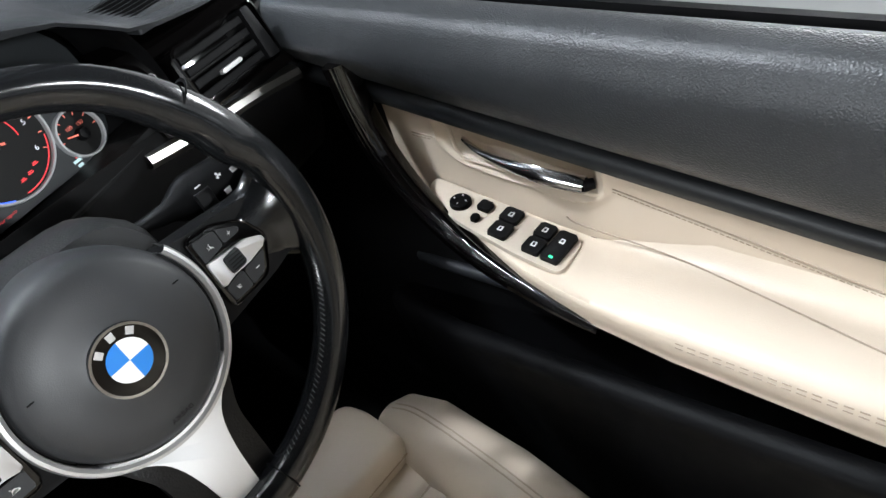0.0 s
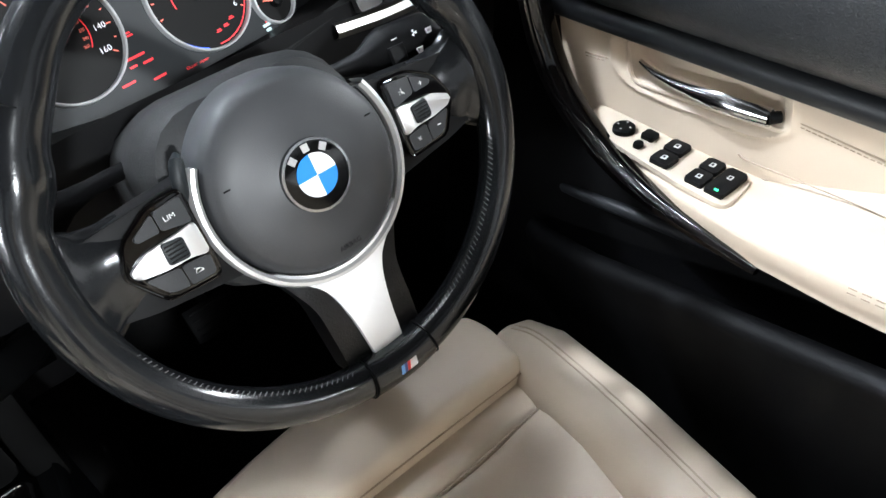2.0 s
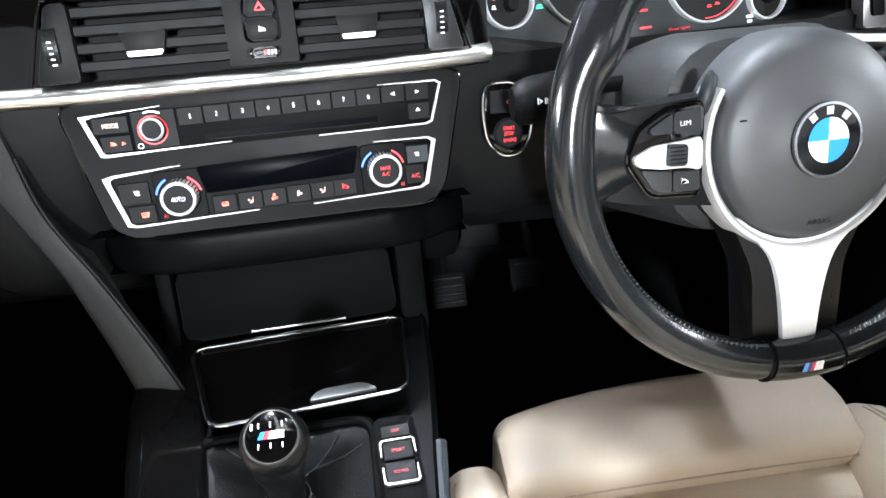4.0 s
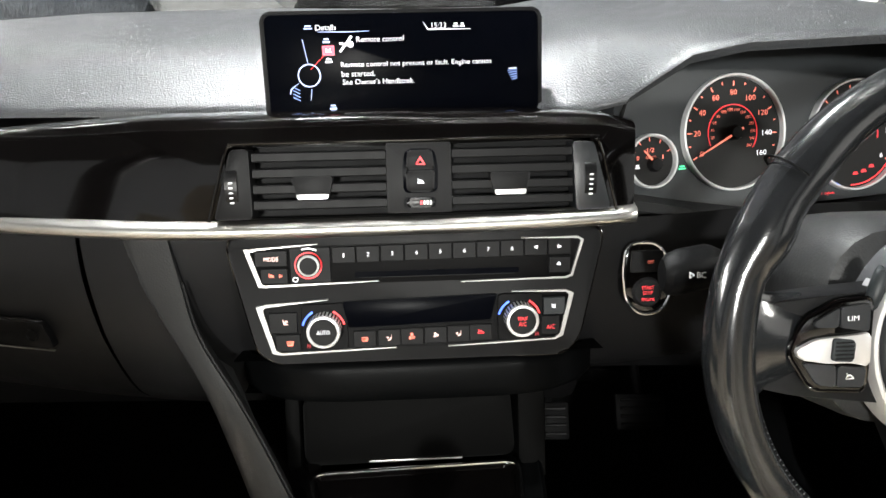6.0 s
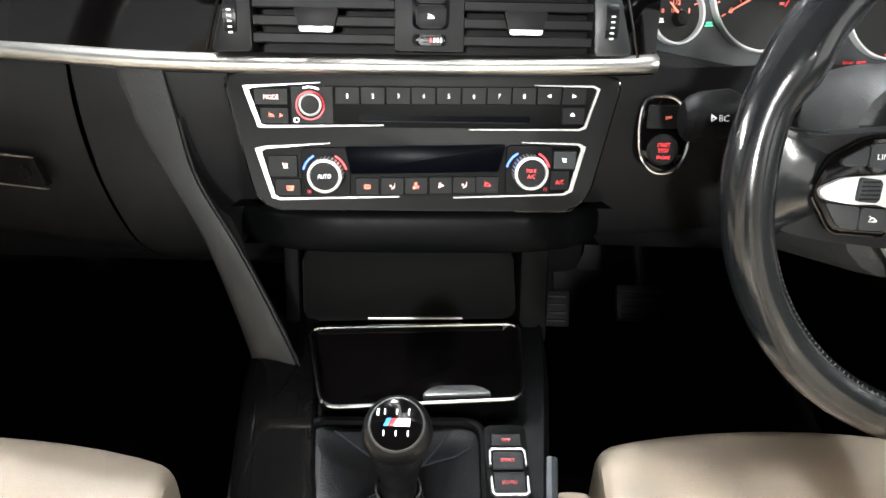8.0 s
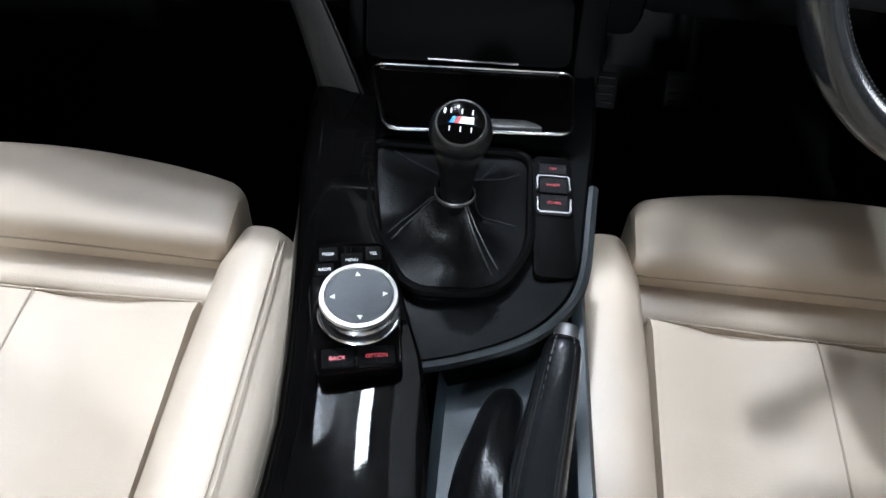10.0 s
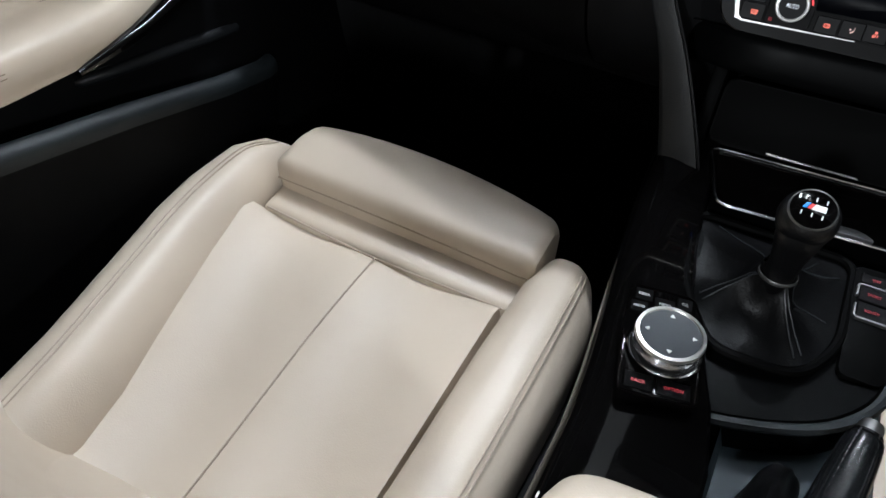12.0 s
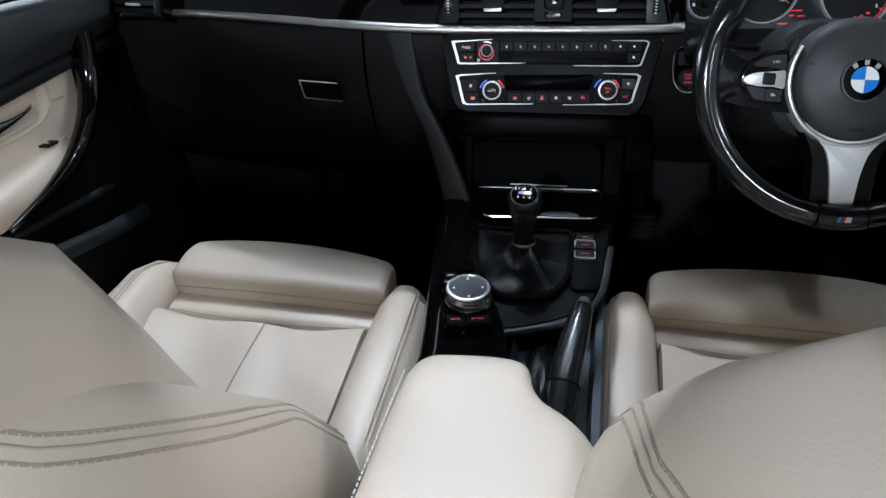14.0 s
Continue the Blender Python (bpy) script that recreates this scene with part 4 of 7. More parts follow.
def bars(parent, x, y, w, h, z, mat, n=2):
    """A small symbol drawn as plain bars."""
    bm = B()
    for i in range(n):
        v = y - h / 2 + h * (i + 0.5) / n
        k = 1.0 if i % 2 == 0 else 0.7
        prism(bm, [(x - w / 2 * k, v - h * 0.3 / n), (x + w / 2 * k, v - h * 0.3 / n), (x + w / 2 * k, v + h * 0.3 / n), (x - w / 2 * k, v + h * 0.3 / n)], z, z + 0.0002)
    return part("symbol", bm, mat, parent)


def icon(parent, x, y, size, z, mat, kind):
    """A small outlined symbol on a key."""
    s, bm, w = size * 0.42, B(), size * 0.034
    def line(*pts):
        ribbon(bm, [(x + a * s, y + b * s) for a, b in pts], w, z, z + 0.0002)
    if kind == "screen":
        line((-0.9, 0.55), (0.9, 0.55), (0.65, -0.55), (-0.65, -0.55), (-0.9, 0.55))
        for a in (-0.4, 0.0, 0.4):
            line((a, -0.3), (a + 0.12, 0.0), (a, 0.3))
    elif kind == "rear":
        line((-0.7, 0.55), (0.7, 0.55), (0.85, 0.4), (0.85, -0.4), (0.7, -0.55), (-0.7, -0.55), (-0.85, -0.4), (-0.85, 0.4), (-0.7, 0.55))
        for a in (-0.4, 0.0, 0.4):
            line((a, -0.7), (a + 0.1, -0.2), (a - 0.1, 0.1), (a, 0.35))
    elif kind == "heat":
        for a in (-0.5, 0.0, 0.5):
            line((a, -0.8), (a + 0.15, -0.4), (a - 0.1, 0.1), (a + 0.1, 0.5), (a, 0.8))
    elif kind == "air":
        line((-0.9, 0.1), (-0.2, 0.1), (-0.45, 0.4))
        line((-0.2, 0.1), (-0.45, -0.25))
        line((0.75, 0.9), (0.6, 0.6))
        line((0.65, 0.4), (0.5, -0.5), (-0.1, -0.55), (-0.3, -0.9))
    elif kind == "locks":
        line((-0.7, -0.7), (0.7, -0.7), (0.7, 0.7), (-0.1, 0.7), (-0.7, 0.1), (-0.7, -0.7))
        line((-0.6, 0.05), (0.6, 0.05))
        line((0.2, -0.3), (0.5, -0.3))
    elif kind == "off":
        line((-0.4, 0.9), (0.2, 0.9), (0.2, 0.3), (-0.4, 0.3), (-0.4, 0.9))
        line((-0.8, -0.1), (-0.8, -0.8), (-0.35, -0.8), (-0.35, -0.1), (-0.8, -0.1))
        line((-0.05, -0.8), (-0.05, -0.1), (0.3, -0.1))
        line((0.5, -0.8), (0.5, -0.1), (0.85, -0.1))
    elif kind == "seat":
        line((-0.6, 0.8), (-0.3, -0.4), (0.7, -0.4))
        line((0.0, 0.7), (0.12, 0.3), (0.0, 0.0))
        line((0.4, 0.7), (0.52, 0.3), (0.4, 0.0))
    elif kind == "person":
        line((-0.1, 0.9), (0.15, 0.8), (0.0, 0.6))
        line((0.0, 0.5), (-0.1, -0.3), (0.6, -0.4), (0.7, -0.9))
        line((-0.9, 0.2), (-0.4, 0.2))
        line((-0.9, -0.4), (-0.4, -0.4))
    elif kind == "fan":
        for k in range(3):
            a = radians(90 + 120 * k)
            line((0, 0), (0.7 * math.cos(a), 0.7 * math.sin(a)), (0.75 * math.cos(a + 0.7), 0.75 * math.sin(a + 0.7)), (0, 0.02))
    else:
        line((-0.9, -0.4), (0.9, -0.4), (0.8, 0.0), (0.4, 0.1), (0.2, 0.5), (-0.5, 0.5), (-0.7, 0.0), (-0.9, -0.4))
        line((-0.9, 0.8), (-0.5, 0.8))
    return part("symbol", bm, mat, parent)


def fitted(name, words, width, height, mat, parent, x, y, w, left=False, turn=0.0):
    """Lettering scaled to a width and to a capital's height."""
    ob = lettering(name, words, 1.0, mat, parent, 0, 0, 0, "LEFT" if left else "CENTER")
    me = ob.data
    xs = [v.co.x for v in me.vertices]
    ys = [v.co.y for v in me.vertices]
    sx = width / (max(xs) - min(xs))
    sy = height / (max(ys) - min(ys))
    cx = min(xs) if left else (max(xs) + min(xs)) / 2
    cy = (max(ys) + min(ys)) / 2
    me.transform(pose(x, y, w, 0, 0, turn) @ Matrix.Diagonal((sx, sy, 0.5, 1)) @ Matrix.Translation((-cx, -cy, 0)))
    return ob


# ---- radio ----
def radio():
    r = thing("radio_unit", "black radio unit with number keys and chrome brackets", "car radio", m=RADIO)
    bm = B()
    prism(bm, rpoly([(-0.128, 0.051), (0.133, 0.053), (0.125, 0.021), (-0.121, 0.020)], 0.004), -0.006, 0.0005, 0.0005)
    part("face", bm, DARK_PLASTIC, r)
    for pts, w in (([(-0.075, 0.0535), (-0.123, 0.0505), (-0.1305, 0.0495), (-0.1215, 0.0215), (-0.118, 0.0205), (-0.028, 0.0225)], [0.0006, 0.0010, 0.0022, 0.0022, 0.0012, 0.0007]),
                   ([(0.086, 0.0535), (0.131, 0.0535), (0.1350, 0.0510), (0.1265, 0.0225), (0.122, 0.0205), (0.037, 0.0200)], [0.0006, 0.0009, 0.0012, 0.0012, 0.0009, 0.0007])):
        bm = B()
        ribbon(bm, pts, [q * 0.75 for q in w], 0.0, 0.0032)
        part("chrome_bracket", bm, BRIGHT_BRACKET, r, "satin chrome bracket")
    key(r, -0.1245, -0.099, 0.0365, 0.0490)
    key(r, -0.1205, -0.099, 0.0225, 0.0350)
    fitted("lettering", "MODE", 0.0112, 0.0034, PINK_GLOW, r, -0.1115, 0.0425, 0.0032)
    icon(r, -0.112, 0.0290, 0.0055, 0.0031, ORANGE_GLOW, "car")
    icon(r, -0.105, 0.0290, 0.0045, 0.0031, ORANGE_GLOW, "fan")
    key(r, -0.0975, -0.0655, 0.0225, 0.0510, 0.0, 0.0018)
    bm = B()
    lathe(bm, [(0, 0.013), (0.0070, 0.013), (0.0078, 0.0122), (0.0084, 0.004)], 40, pose(-0.0815, 0.038, 0))
    k = part("volume_knob", bm, PLASTIC, r)
    bm = B()
    lathe(bm, [(0.0066, 0.0128), (0.0072, 0.0138), (0.0082, 0.0132), (0.0086, 0.011)], 40, pose(-0.0815, 0.038, 0))
    part("knob_ring", bm, SILVER, k)
    bm = B()
    ring(bm, 0.0098, 0.0108, 0.0018, 0.0022, 40, pose(-0.083, 0.0365, 0))
    part("red_ring", bm, RED_GLOW, r, "red backlit ring")
    bm = B()
    ring(bm, 0.0130, 0.0142, 0.0018, 0.0024, 12, pose(-0.083, 0.0365, 0), (60, 110))
    part("volume_mark", bm, SILVER, r)
    bm = B()
    ring(bm, 0.0016, 0.0021, 0.0018, 0.0021, 16, pose(-0.0935, 0.0255, 0))
    part("symbol", bm, WHITE_GLOW, r)
    for i in range(10):
        x0 = -0.0645 + 0.01905 * i
        key(r, x0 + 0.0002, x0 + 0.0188, 0.0375 + 0.0002 * i, 0.0508 + 0.0002 * i, 0, 0.0026)
        if i < 8:
            fitted("lettering", str(i + 1), 0.0019 if i else 0.0010, 0.0034, WHITE_GLOW, r, x0 + 0.0095, 0.0440 + 0.0002 * i, 0.0027)
        else:
            s = 1 if i == 9 else -1
            bm = B()
            prism(bm, [(x0 + 0.0095 - s * 0.0014, 0.0445), (x0 + 0.0095 + s * 0.0018, 0.0460), (x0 + 0.0095 - s * 0.0014, 0.0475)][::s], 0.0026, 0.0028)
            part("arrow", bm, WHITE_GLOW, r)
    key(r, 0.108, 0.1255, 0.0245, 0.0378, 0, 0.0026)
    bm = B()
    prism(bm, [(0.1140, 0.0310), (0.1180, 0.0310), (0.1160, 0.0340)], 0.0026, 0.0028)
    part("arrow", bm, WHITE_GLOW, r)
    bm = B()
    prism(bm, rrect(-0.047, 0.084, 0.0255, 0.0300, 0.001), 0.0, 0.0009)
    part("disc_slot", bm, SCREEN, r, "dark disc slot")
    bm = B()
    prism(bm, rrect(-0.044, 0.081, 0.0250, 0.0254, 0.0001), 0.0004, 0.0012)
    part("slot_edge", bm, PLASTIC, r)
    return r


radio()


# ---- climate unit ----
def climate():
    c = thing("climate_unit", "black climate control unit with two dials", "climate control", m=RADIO)
    bm = B()
    prism(bm, rpoly([(-0.122, 0.0045), (0.127, 0.008), (0.117, -0.0290), (0.028, -0.0330), (-0.113, -0.0340)], 0.004), -0.006, 0.0005, 0.0005)
    part("face", bm, DARK_PLASTIC, c)
    for pts, w in (([(-0.069, 0.0085), (-0.118, 0.0050), (-0.1235, 0.0030), (-0.1135, -0.0330), (-0.108, -0.0352), (-0.016, -0.0325)], [0.0007, 0.0014, 0.0030, 0.0024, 0.0012, 0.0010]),
                   ([(0.078, 0.0105), (0.122, 0.0100), (0.1265, 0.0070), (0.1185, -0.0265), (0.113, -0.0300), (0.026, -0.0330)], [0.0007, 0.0011, 0.0024, 0.0022, 0.0010, 0.0009])):
        bm = B()
        ribbon(bm, pts, [q * 0.68 for q in w], 0.0, 0.0034)
        part("chrome_bracket", bm, BRIGHT_BRACKET, c, "satin chrome bracket")
    bm = B()
    prism(bm, rpoly([(-0.058, 0.0060), (0.066, 0.0088), (0.061, -0.0125), (-0.0535, -0.0155)], 0.002), 0.0, 0.0016, 0.0004)
    part("display", bm, SCREEN, c, "dark unlit display strip")
    for x0, x1, y0, y1 in ((-0.1165, -0.094, -0.0180, -0.0010), (-0.1120, -0.092, -0.0330, -0.0190)):
        key(c, x0, x1, y0, y1, 0, 0.0026)
    for x0, x1, y0, y1, mt in ((0.1035, 0.1215, -0.0100, 0.0045, BLUE_GREY), (0.1015, 0.1170, -0.0265, -0.0108, PLASTIC)):
        key(c, x0, x1, y0, y1, 0, 0.0026, mt)
    icon(c, -0.1035, -0.0095, 0.0075, 0.0027, PINK_GLOW, "seat")
    icon(c, -0.1005, -0.0265, 0.0075, 0.0027, ORANGE_GLOW, "screen")
    icon(c, 0.1120, -0.0030, 0.0065, 0.0027, WHITE_GLOW, "seat")
    fitted("lettering", "A/C", 0.0065, 0.0034, RED_GLOW, c, 0.1095, -0.0200, 0.0027)
    for x, y, words in ((-0.0725, -0.0150, "AUTO"), (0.0850, -0.0115, "MAX\nA/C")):
        key(c, x - 0.0185, x + 0.0185, y - 0.0190, y + 0.0200, 0, 0.0014, DARK_PLASTIC, "dial_plate", 0.004)
        bm = B()
        lathe(bm, [(0.0105, 0.0140), (0.0112, 0.0150), (0.0126, 0.0148), (0.0133, 0.0130), (0.0136, 0.0010)], 56, pose(x, y, 0))
        k = part("dial", bm, SILVER, c, "ribbed dial with silver ring")
        bm = B()
        lathe(bm, [(0, 0.0142), (0.0106, 0.0142), (0.0108, 0.0135)], 40, pose(x, y, 0))
        part("dial_cap", bm, PLASTIC, k)
        for i in range(30):
            a = 2 * math.pi * i / 30
            if i == 0:
                bm = B()
            box(bm, 0.0132, 0.0138, -0.0006, 0.0006, 0.002, 0.0125, m=pose(x, y, 0) @ Matrix.Rotation(a, 4, "Z"))
        part("dial_grip", bm, CONSOLE_BLACK, k)
        fitted("lettering", words, 0.0100 if words == "AUTO" else 0.0075, 0.0034 if words == "AUTO" else 0.0075, WHITE_GLOW if words == "AUTO" else RED_GLOW, k, x, y, 0.0143)
        for mt, arc in ((BLUE_GLOW, (118, 165)), (RED_GLOW, (15, 62))):
            bm = B()
            ring(bm, 0.0163, 0.0178, 0.0014, 0.0019, 14, pose(x - 0.001, y - 0.0015, 0), arc)
            part("temperature_arc", bm, mt, c, "lit blue arc" if mt is BLUE_GLOW else "lit red arc")
        icon(c, x - 0.0135 if x < 0 else x + 0.0135, y - 0.0145, 0.0050, 0.0015, DIM_RED, "heat")
    for i, u in enumerate((-0.0410, -0.0215, -0.0030, 0.0160, 0.0345, 0.0525)):
        key(c, u - 0.0092, u + 0.0092, -0.0320 + 0.0005 * i, -0.0180 + 0.0004 * i, 0, 0.0026)
        icon(c, u, -0.0250 + 0.0005 * i, 0.0066, 0.0027, RED_GLOW if i == 5 else ORANGE_GLOW if i in (0, 2) else PINK_GLOW, ("rear", "air", "off", "fan", "air", "car")[i])
    return c


climate()


# ---- start button ----
def start_button():
    s = thing("start_button", "oval engine start panel with chrome ring", "start button", m=RADIO)
    line = rpoly([(0.171, 0.047), (0.196, 0.047), (0.207, 0.030), (0.2085, 0.005), (0.200, -0.011), (0.183, -0.013), (0.171, 0.0), (0.168, 0.025)], 0.012, 5)
    bm = B()
    prism(bm, line, -0.03, 0.002, 0.001)
    part("panel", bm, GLOSS, s)
    bm = B()
    tube(bm, [(x, y, 0.002) for x, y in line], 0.0016, 8, closed=True)
    part("chrome_ring", bm, CHROME, s)
    key(s, 0.1745, 0.2010, 0.0225, 0.0405, 0.002, 0.0035)
    bm = B()
    lathe(bm, [(0, 0.0045), (0.0105, 0.0045), (0.0125, 0.002)], 36, pose(0.1885, 0.0060, 0))
    k = part("button", bm, PLASTIC, s)
    fitted("lettering", "START\nSTOP", 0.0100, 0.0072, RED_GLOW, k, 0.1885, 0.0080, 0.0047)
    fitted("lettering", "ENGINE", 0.0105, 0.0026, RED_GLOW, k, 0.1890, 0.0005, 0.0047)
    fitted("lettering", "OFF", 0.0050, 0.0026, ORANGE_GLOW, s, 0.1905, 0.0310, 0.0036)
    return s


start_button()


# ---- air vents ----
def louvre_mesh(x0, x1):
    bm = B()
    rings = []
    for x in (x0, x1):
        rings.append([(x, y, w) for y, w in ((0.0035, 0.0), (0.0045, -0.001), (0.0010, -0.024), (-0.0010, -0.024), (-0.0030, -0.001), (-0.0020, 0.0))])
    loft(bm, rings, closed=True, caps=True)
    return bm


def centre_vents():
    v = thing("centre_vents", "black twin centre air vents with hazard switch plate", "air vent", m=VENT)
    # recess
    bm = B()
    line = rpoly([(-0.130, 0.0270), (0.128, 0.0272), (0.136, -0.0290), (-0.140, -0.0298)], 0.004)
    loft(bm, [[(x, y, 0.001) for x, y in line], [(x, y, -0.028) for x, y in line]], closed=True)
    vs = list(bm.verts)
    bm.faces.new([q for q in vs if q.co.z < -0.02])
    part("recess", bm, DARK_PLASTIC, v)
    for pts in ([(-0.1605, -0.0300), (-0.146, 0.0200), (-0.140, 0.0268), (-0.130, 0.0283), (0.0, 0.0287), (0.128, 0.0287), (0.137, 0.0265), (0.142, 0.0190), (0.1545, -0.0290)],):
        bm = B()
        tube(bm, [(p.x, p.y, 0.0025) for p in spline([(*p, 0) for p in pts], 5)], 0.0013, 8)
        part("gloss_frame", bm, GLOSS, v)
    for pts, u in ((rpoly([(-0.142, 0.0240), (-0.1285, 0.0245), (-0.1275, -0.0290), (-0.1565, -0.0292)], 0.003), -0.1420), (rpoly([(0.1195, 0.0250), (0.1365, 0.0245), (0.1500, -0.0275), (0.1225, -0.0285)], 0.003), 0.1335)):
        bm = B()
        prism(bm, pts, -0.02, 0.002, 0.0012)
        p = part("side_plate", bm, STRIP_GREY if u > 0 else PLASTIC, v)
        bm = B()
        rings = []
        for i in range(11):
            a = radians(-70 + 14 * i)
            rings.append([(u + dx, -0.0035 + 0.0150 * math.sin(a), -0.003 + 0.0085 * math.cos(a)) for dx in (-0.0045, -0.0035, 0.0035, 0.0045)])
        loft(bm, rings)
        t = part("thumbwheel", bm, HIDE, p)
        for i in range(5):
            bm = B()
            box(bm, u - 0.0013, u + 0.0013, -0.0165 + 0.0038 * i, -0.0154 + 0.0038 * i, 0.0015 + 0.0010 * i, 0.0041 + 0.0008 * i)
            part("mark", bm, WHITE, t)
    for x0, x1 in ((-0.127, -0.0250), (0.0260, 0.1205)):
        for i in range(4):
            part("louvre", louvre_mesh(x0, x1), PLASTIC, v).location = (0, 0.0170 - 0.0122 * i, -0.002)
        u = -0.0810 if x0 < 0 else 0.0705
        bm = B()
        prism(bm, rpoly([(u - 0.0160, 0.0025), (u + 0.0160, 0.0025), (u + 0.0120, -0.0145), (u - 0.0120, -0.0145)], 0.002), -0.004, 0.0035, 0.001)
        t = part("vent_tab", bm, PLASTIC, v)
        bm = B()
        prism(bm, rpoly([(u - 0.0125, -0.0108), (u + 0.0125, -0.0108), (u + 0.0115, -0.0146), (u - 0.0115, -0.0146)], 0.001), 0.0035, 0.0055, 0.0008)
        part("tab_edge", bm, SILVER, t, "silver grip edge")
    bm = B()
    prism(bm, rrect(-0.0245, 0.0252, -0.0270, 0.0265, 0.001), -0.02, 0.003, 0.0008)
    p = part("switch_plate", bm, PLASTIC, v)
    bm = B()
    prism(bm, rpoly([(-0.0100, 0.0220), (0.0125, 0.0220), (0.0150, 0.0080), (0.0145, -0.0120), (-0.0120, -0.0120), (-0.0125, 0.0080)], 0.006), 0.003, 0.0034, 0.0002)
    part("switch_well", bm, SCREEN, p)
    bm = B()
    prism(bm, rpoly([(-0.0080, 0.0210), (0.0105, 0.0210), (0.0125, 0.0060), (-0.0100, 0.0060)], 0.003), 0.003, 0.0065, 0.0012)
    h = part("hazard_switch", bm, PLASTIC, p)
    bm = B()
    ribbon(bm, [(-0.0018, 0.0100), (0.0048, 0.0100), (0.0015, 0.0153), (-0.0018, 0.0100)], 0.0005, 0.0065, 0.0067)
    part("hazard_triangle", bm, RED_GLOW, h, "red warning triangle")
    bm = B()
    prism(bm, rpoly([(-0.0100, 0.0052), (0.0125, 0.0052), (0.0115, -0.0110), (-0.0090, -0.0110)], 0.003), 0.003, 0.0062, 0.0012)
    k = part("lock_switch", bm, PLASTIC, p)
    icon(k, 0.0013, -0.0032, 0.0062, 0.0063, WHITE_GLOW, "car")
    bm = B()
    prism(bm, rrect(-0.0120, 0.0130, -0.0232, -0.0150, 0.003), 0.003, 0.0034)
    part("wheel_well", bm, SCREEN, p)
    bm = B()
    prism(bm, rrect(-0.0095, 0.0115, -0.0228, -0.0155, 0.003), 0.003, 0.0062, 0.002)
    k = part("thumbwheel", bm, HIDE, p)
    for i in range(4):
        bm = B()
        prism(bm, rrect(0.0008 + 0.0024 * i, 0.0022 + 0.0024 * i, -0.0208, -0.0176, 0.0003), 0.0062, 0.0066)
        part("mark", bm, RED_GLOW if i == 0 else WHITE, k)
    return v


centre_vents()


# ---- display picture ----
def display_picture(d):
    z = 0.0017
    def at(x, y):
        return (x - 613) * 0.000476 - 0.0534, (126 - y) * 0.000466 + 0.0426
    for words, x0, x1, y, h in (("Details", 573, 608, 61, 0.0044), ("15:23", 774, 799, 61, 0.0042), ("Remote control", 642, 724, 82, 0.0044),
                                ("Remote control not present or fault. Engine cannot", 613, 879, 126, 0.0052), ("be started.", 613, 671, 141, 0.0044), ("See Owner's Handbook.", 614, 740, 155, 0.0044)):
        u, v = at(x0, y)
        fitted("lettering", words, (x1 - x0) * 0.000476, h, WHITE_GLOW, d, u, v, z, left=True)
    u, v = at(592.5, 100)
    bm = B()
    prism(bm, rrect(u - 0.0050, u + 0.0050, v - 0.0040, v + 0.0040, 0.0003), 0.0014, 0.00165)
    k = part("ok_box", bm, material("red_menu_box", (0.55, 0.02, 0.06), 0.4, vary=0, emit=0.7), d, "red menu box")
    fitted("lettering", "OK", 0.0052, 0.0034, WHITE_GLOW, k, u, v, z)
    for x, y in ((590, 83), (592, 117), (595, 198)):
        u, v = at(x, y)
        bars(d, u, v, 0.0058, 0.0046, 0.0015, WHITE_GLOW if y == 117 else BLUE_DIM, 2)
    for x, y, w in ((560, 60, 0.0070), (816, 61, 0.0045), (828, 61, 0.0040)):
        u, v = at(x, y)
        bars(d, u, v, w, 0.0040, 0.0015, BLUE_DIM if x == 560 else WHITE_GLOW, 2)
    for pts, w, mt in (([(575, 68), (625, 69), (665, 68)], 0.0004, BLUE_DIM), ([(759, 55), (767, 68), (843, 68)], 0.0004, WHITE_GLOW), ([(560, 132), (589, 104)], 0.0004, RED_GLOW),
                       ([(549, 80), (556, 121)], 0.0004, BLUE_DIM), ([(538, 155), (524, 165), (522, 175)], 0.0004, BLUE_DIM), ([(560, 165), (557, 185)], 0.0004, BLUE_DIM), ([(910, 139), (925, 139)], 0.0005, WHITE_GLOW),
                       ([(612, 103), (634, 76)], 0.0011, WHITE_GLOW), ([(612, 88), (632, 92)], 0.0010, WHITE_GLOW)):
        bm = B()
        ribbon(bm, [at(*p) for p in pts], w, 0.0014, 0.00165)
        part("screen_line", bm, mt, d)
    u, v = at(557, 142)
    bm = B()
    ring(bm, 0.0085, 0.0095, 0.0014, 0.0017, 40, pose(u, v, 0))
    part("menu_ring", bm, BLUE_DIM, d)
    u, v = at(631, 90)
    bm = B()
    lathe(bm, [(0, 0.00165), (0.0026, 0.00165)], 16, pose(u, v, 0))
    part("symbol", bm, WHITE_GLOW, d)
    for i in range(5):
        u, v = at(915, 144 + 4 * i)
        bm = B()
        prism(bm, [(u - 0.004 + 0.001 * i, v), (u + 0.005, v + 0.001), (u + 0.005, v + 0.0022), (u - 0.003 + 0.001 * i, v + 0.0012)], 0.0014, 0.00165)
        part("screen_line", bm, BLUE_FAINT, d)
    for i in range(4):
        u, v = at(533, 162 + 6 * i)
        bm = B()
        prism(bm, [(u - 0.003, v), (u + 0.003, v - 0.003), (u + 0.003, v - 0.002), (u - 0.003, v + 0.001)], 0.0014, 0.00165)
        part("screen_line", bm, BLUE_FAINT, d)


BLUE_DIM = material("pale_blue_light", (0.35, 0.45, 0.75), 0.5, vary=0, emit=0.5)
BLUE_FAINT = material("faint_blue_light", (0.08, 0.14, 0.35), 0.5, vary=0, emit=0.4)
display_picture(SCREEN_THING)


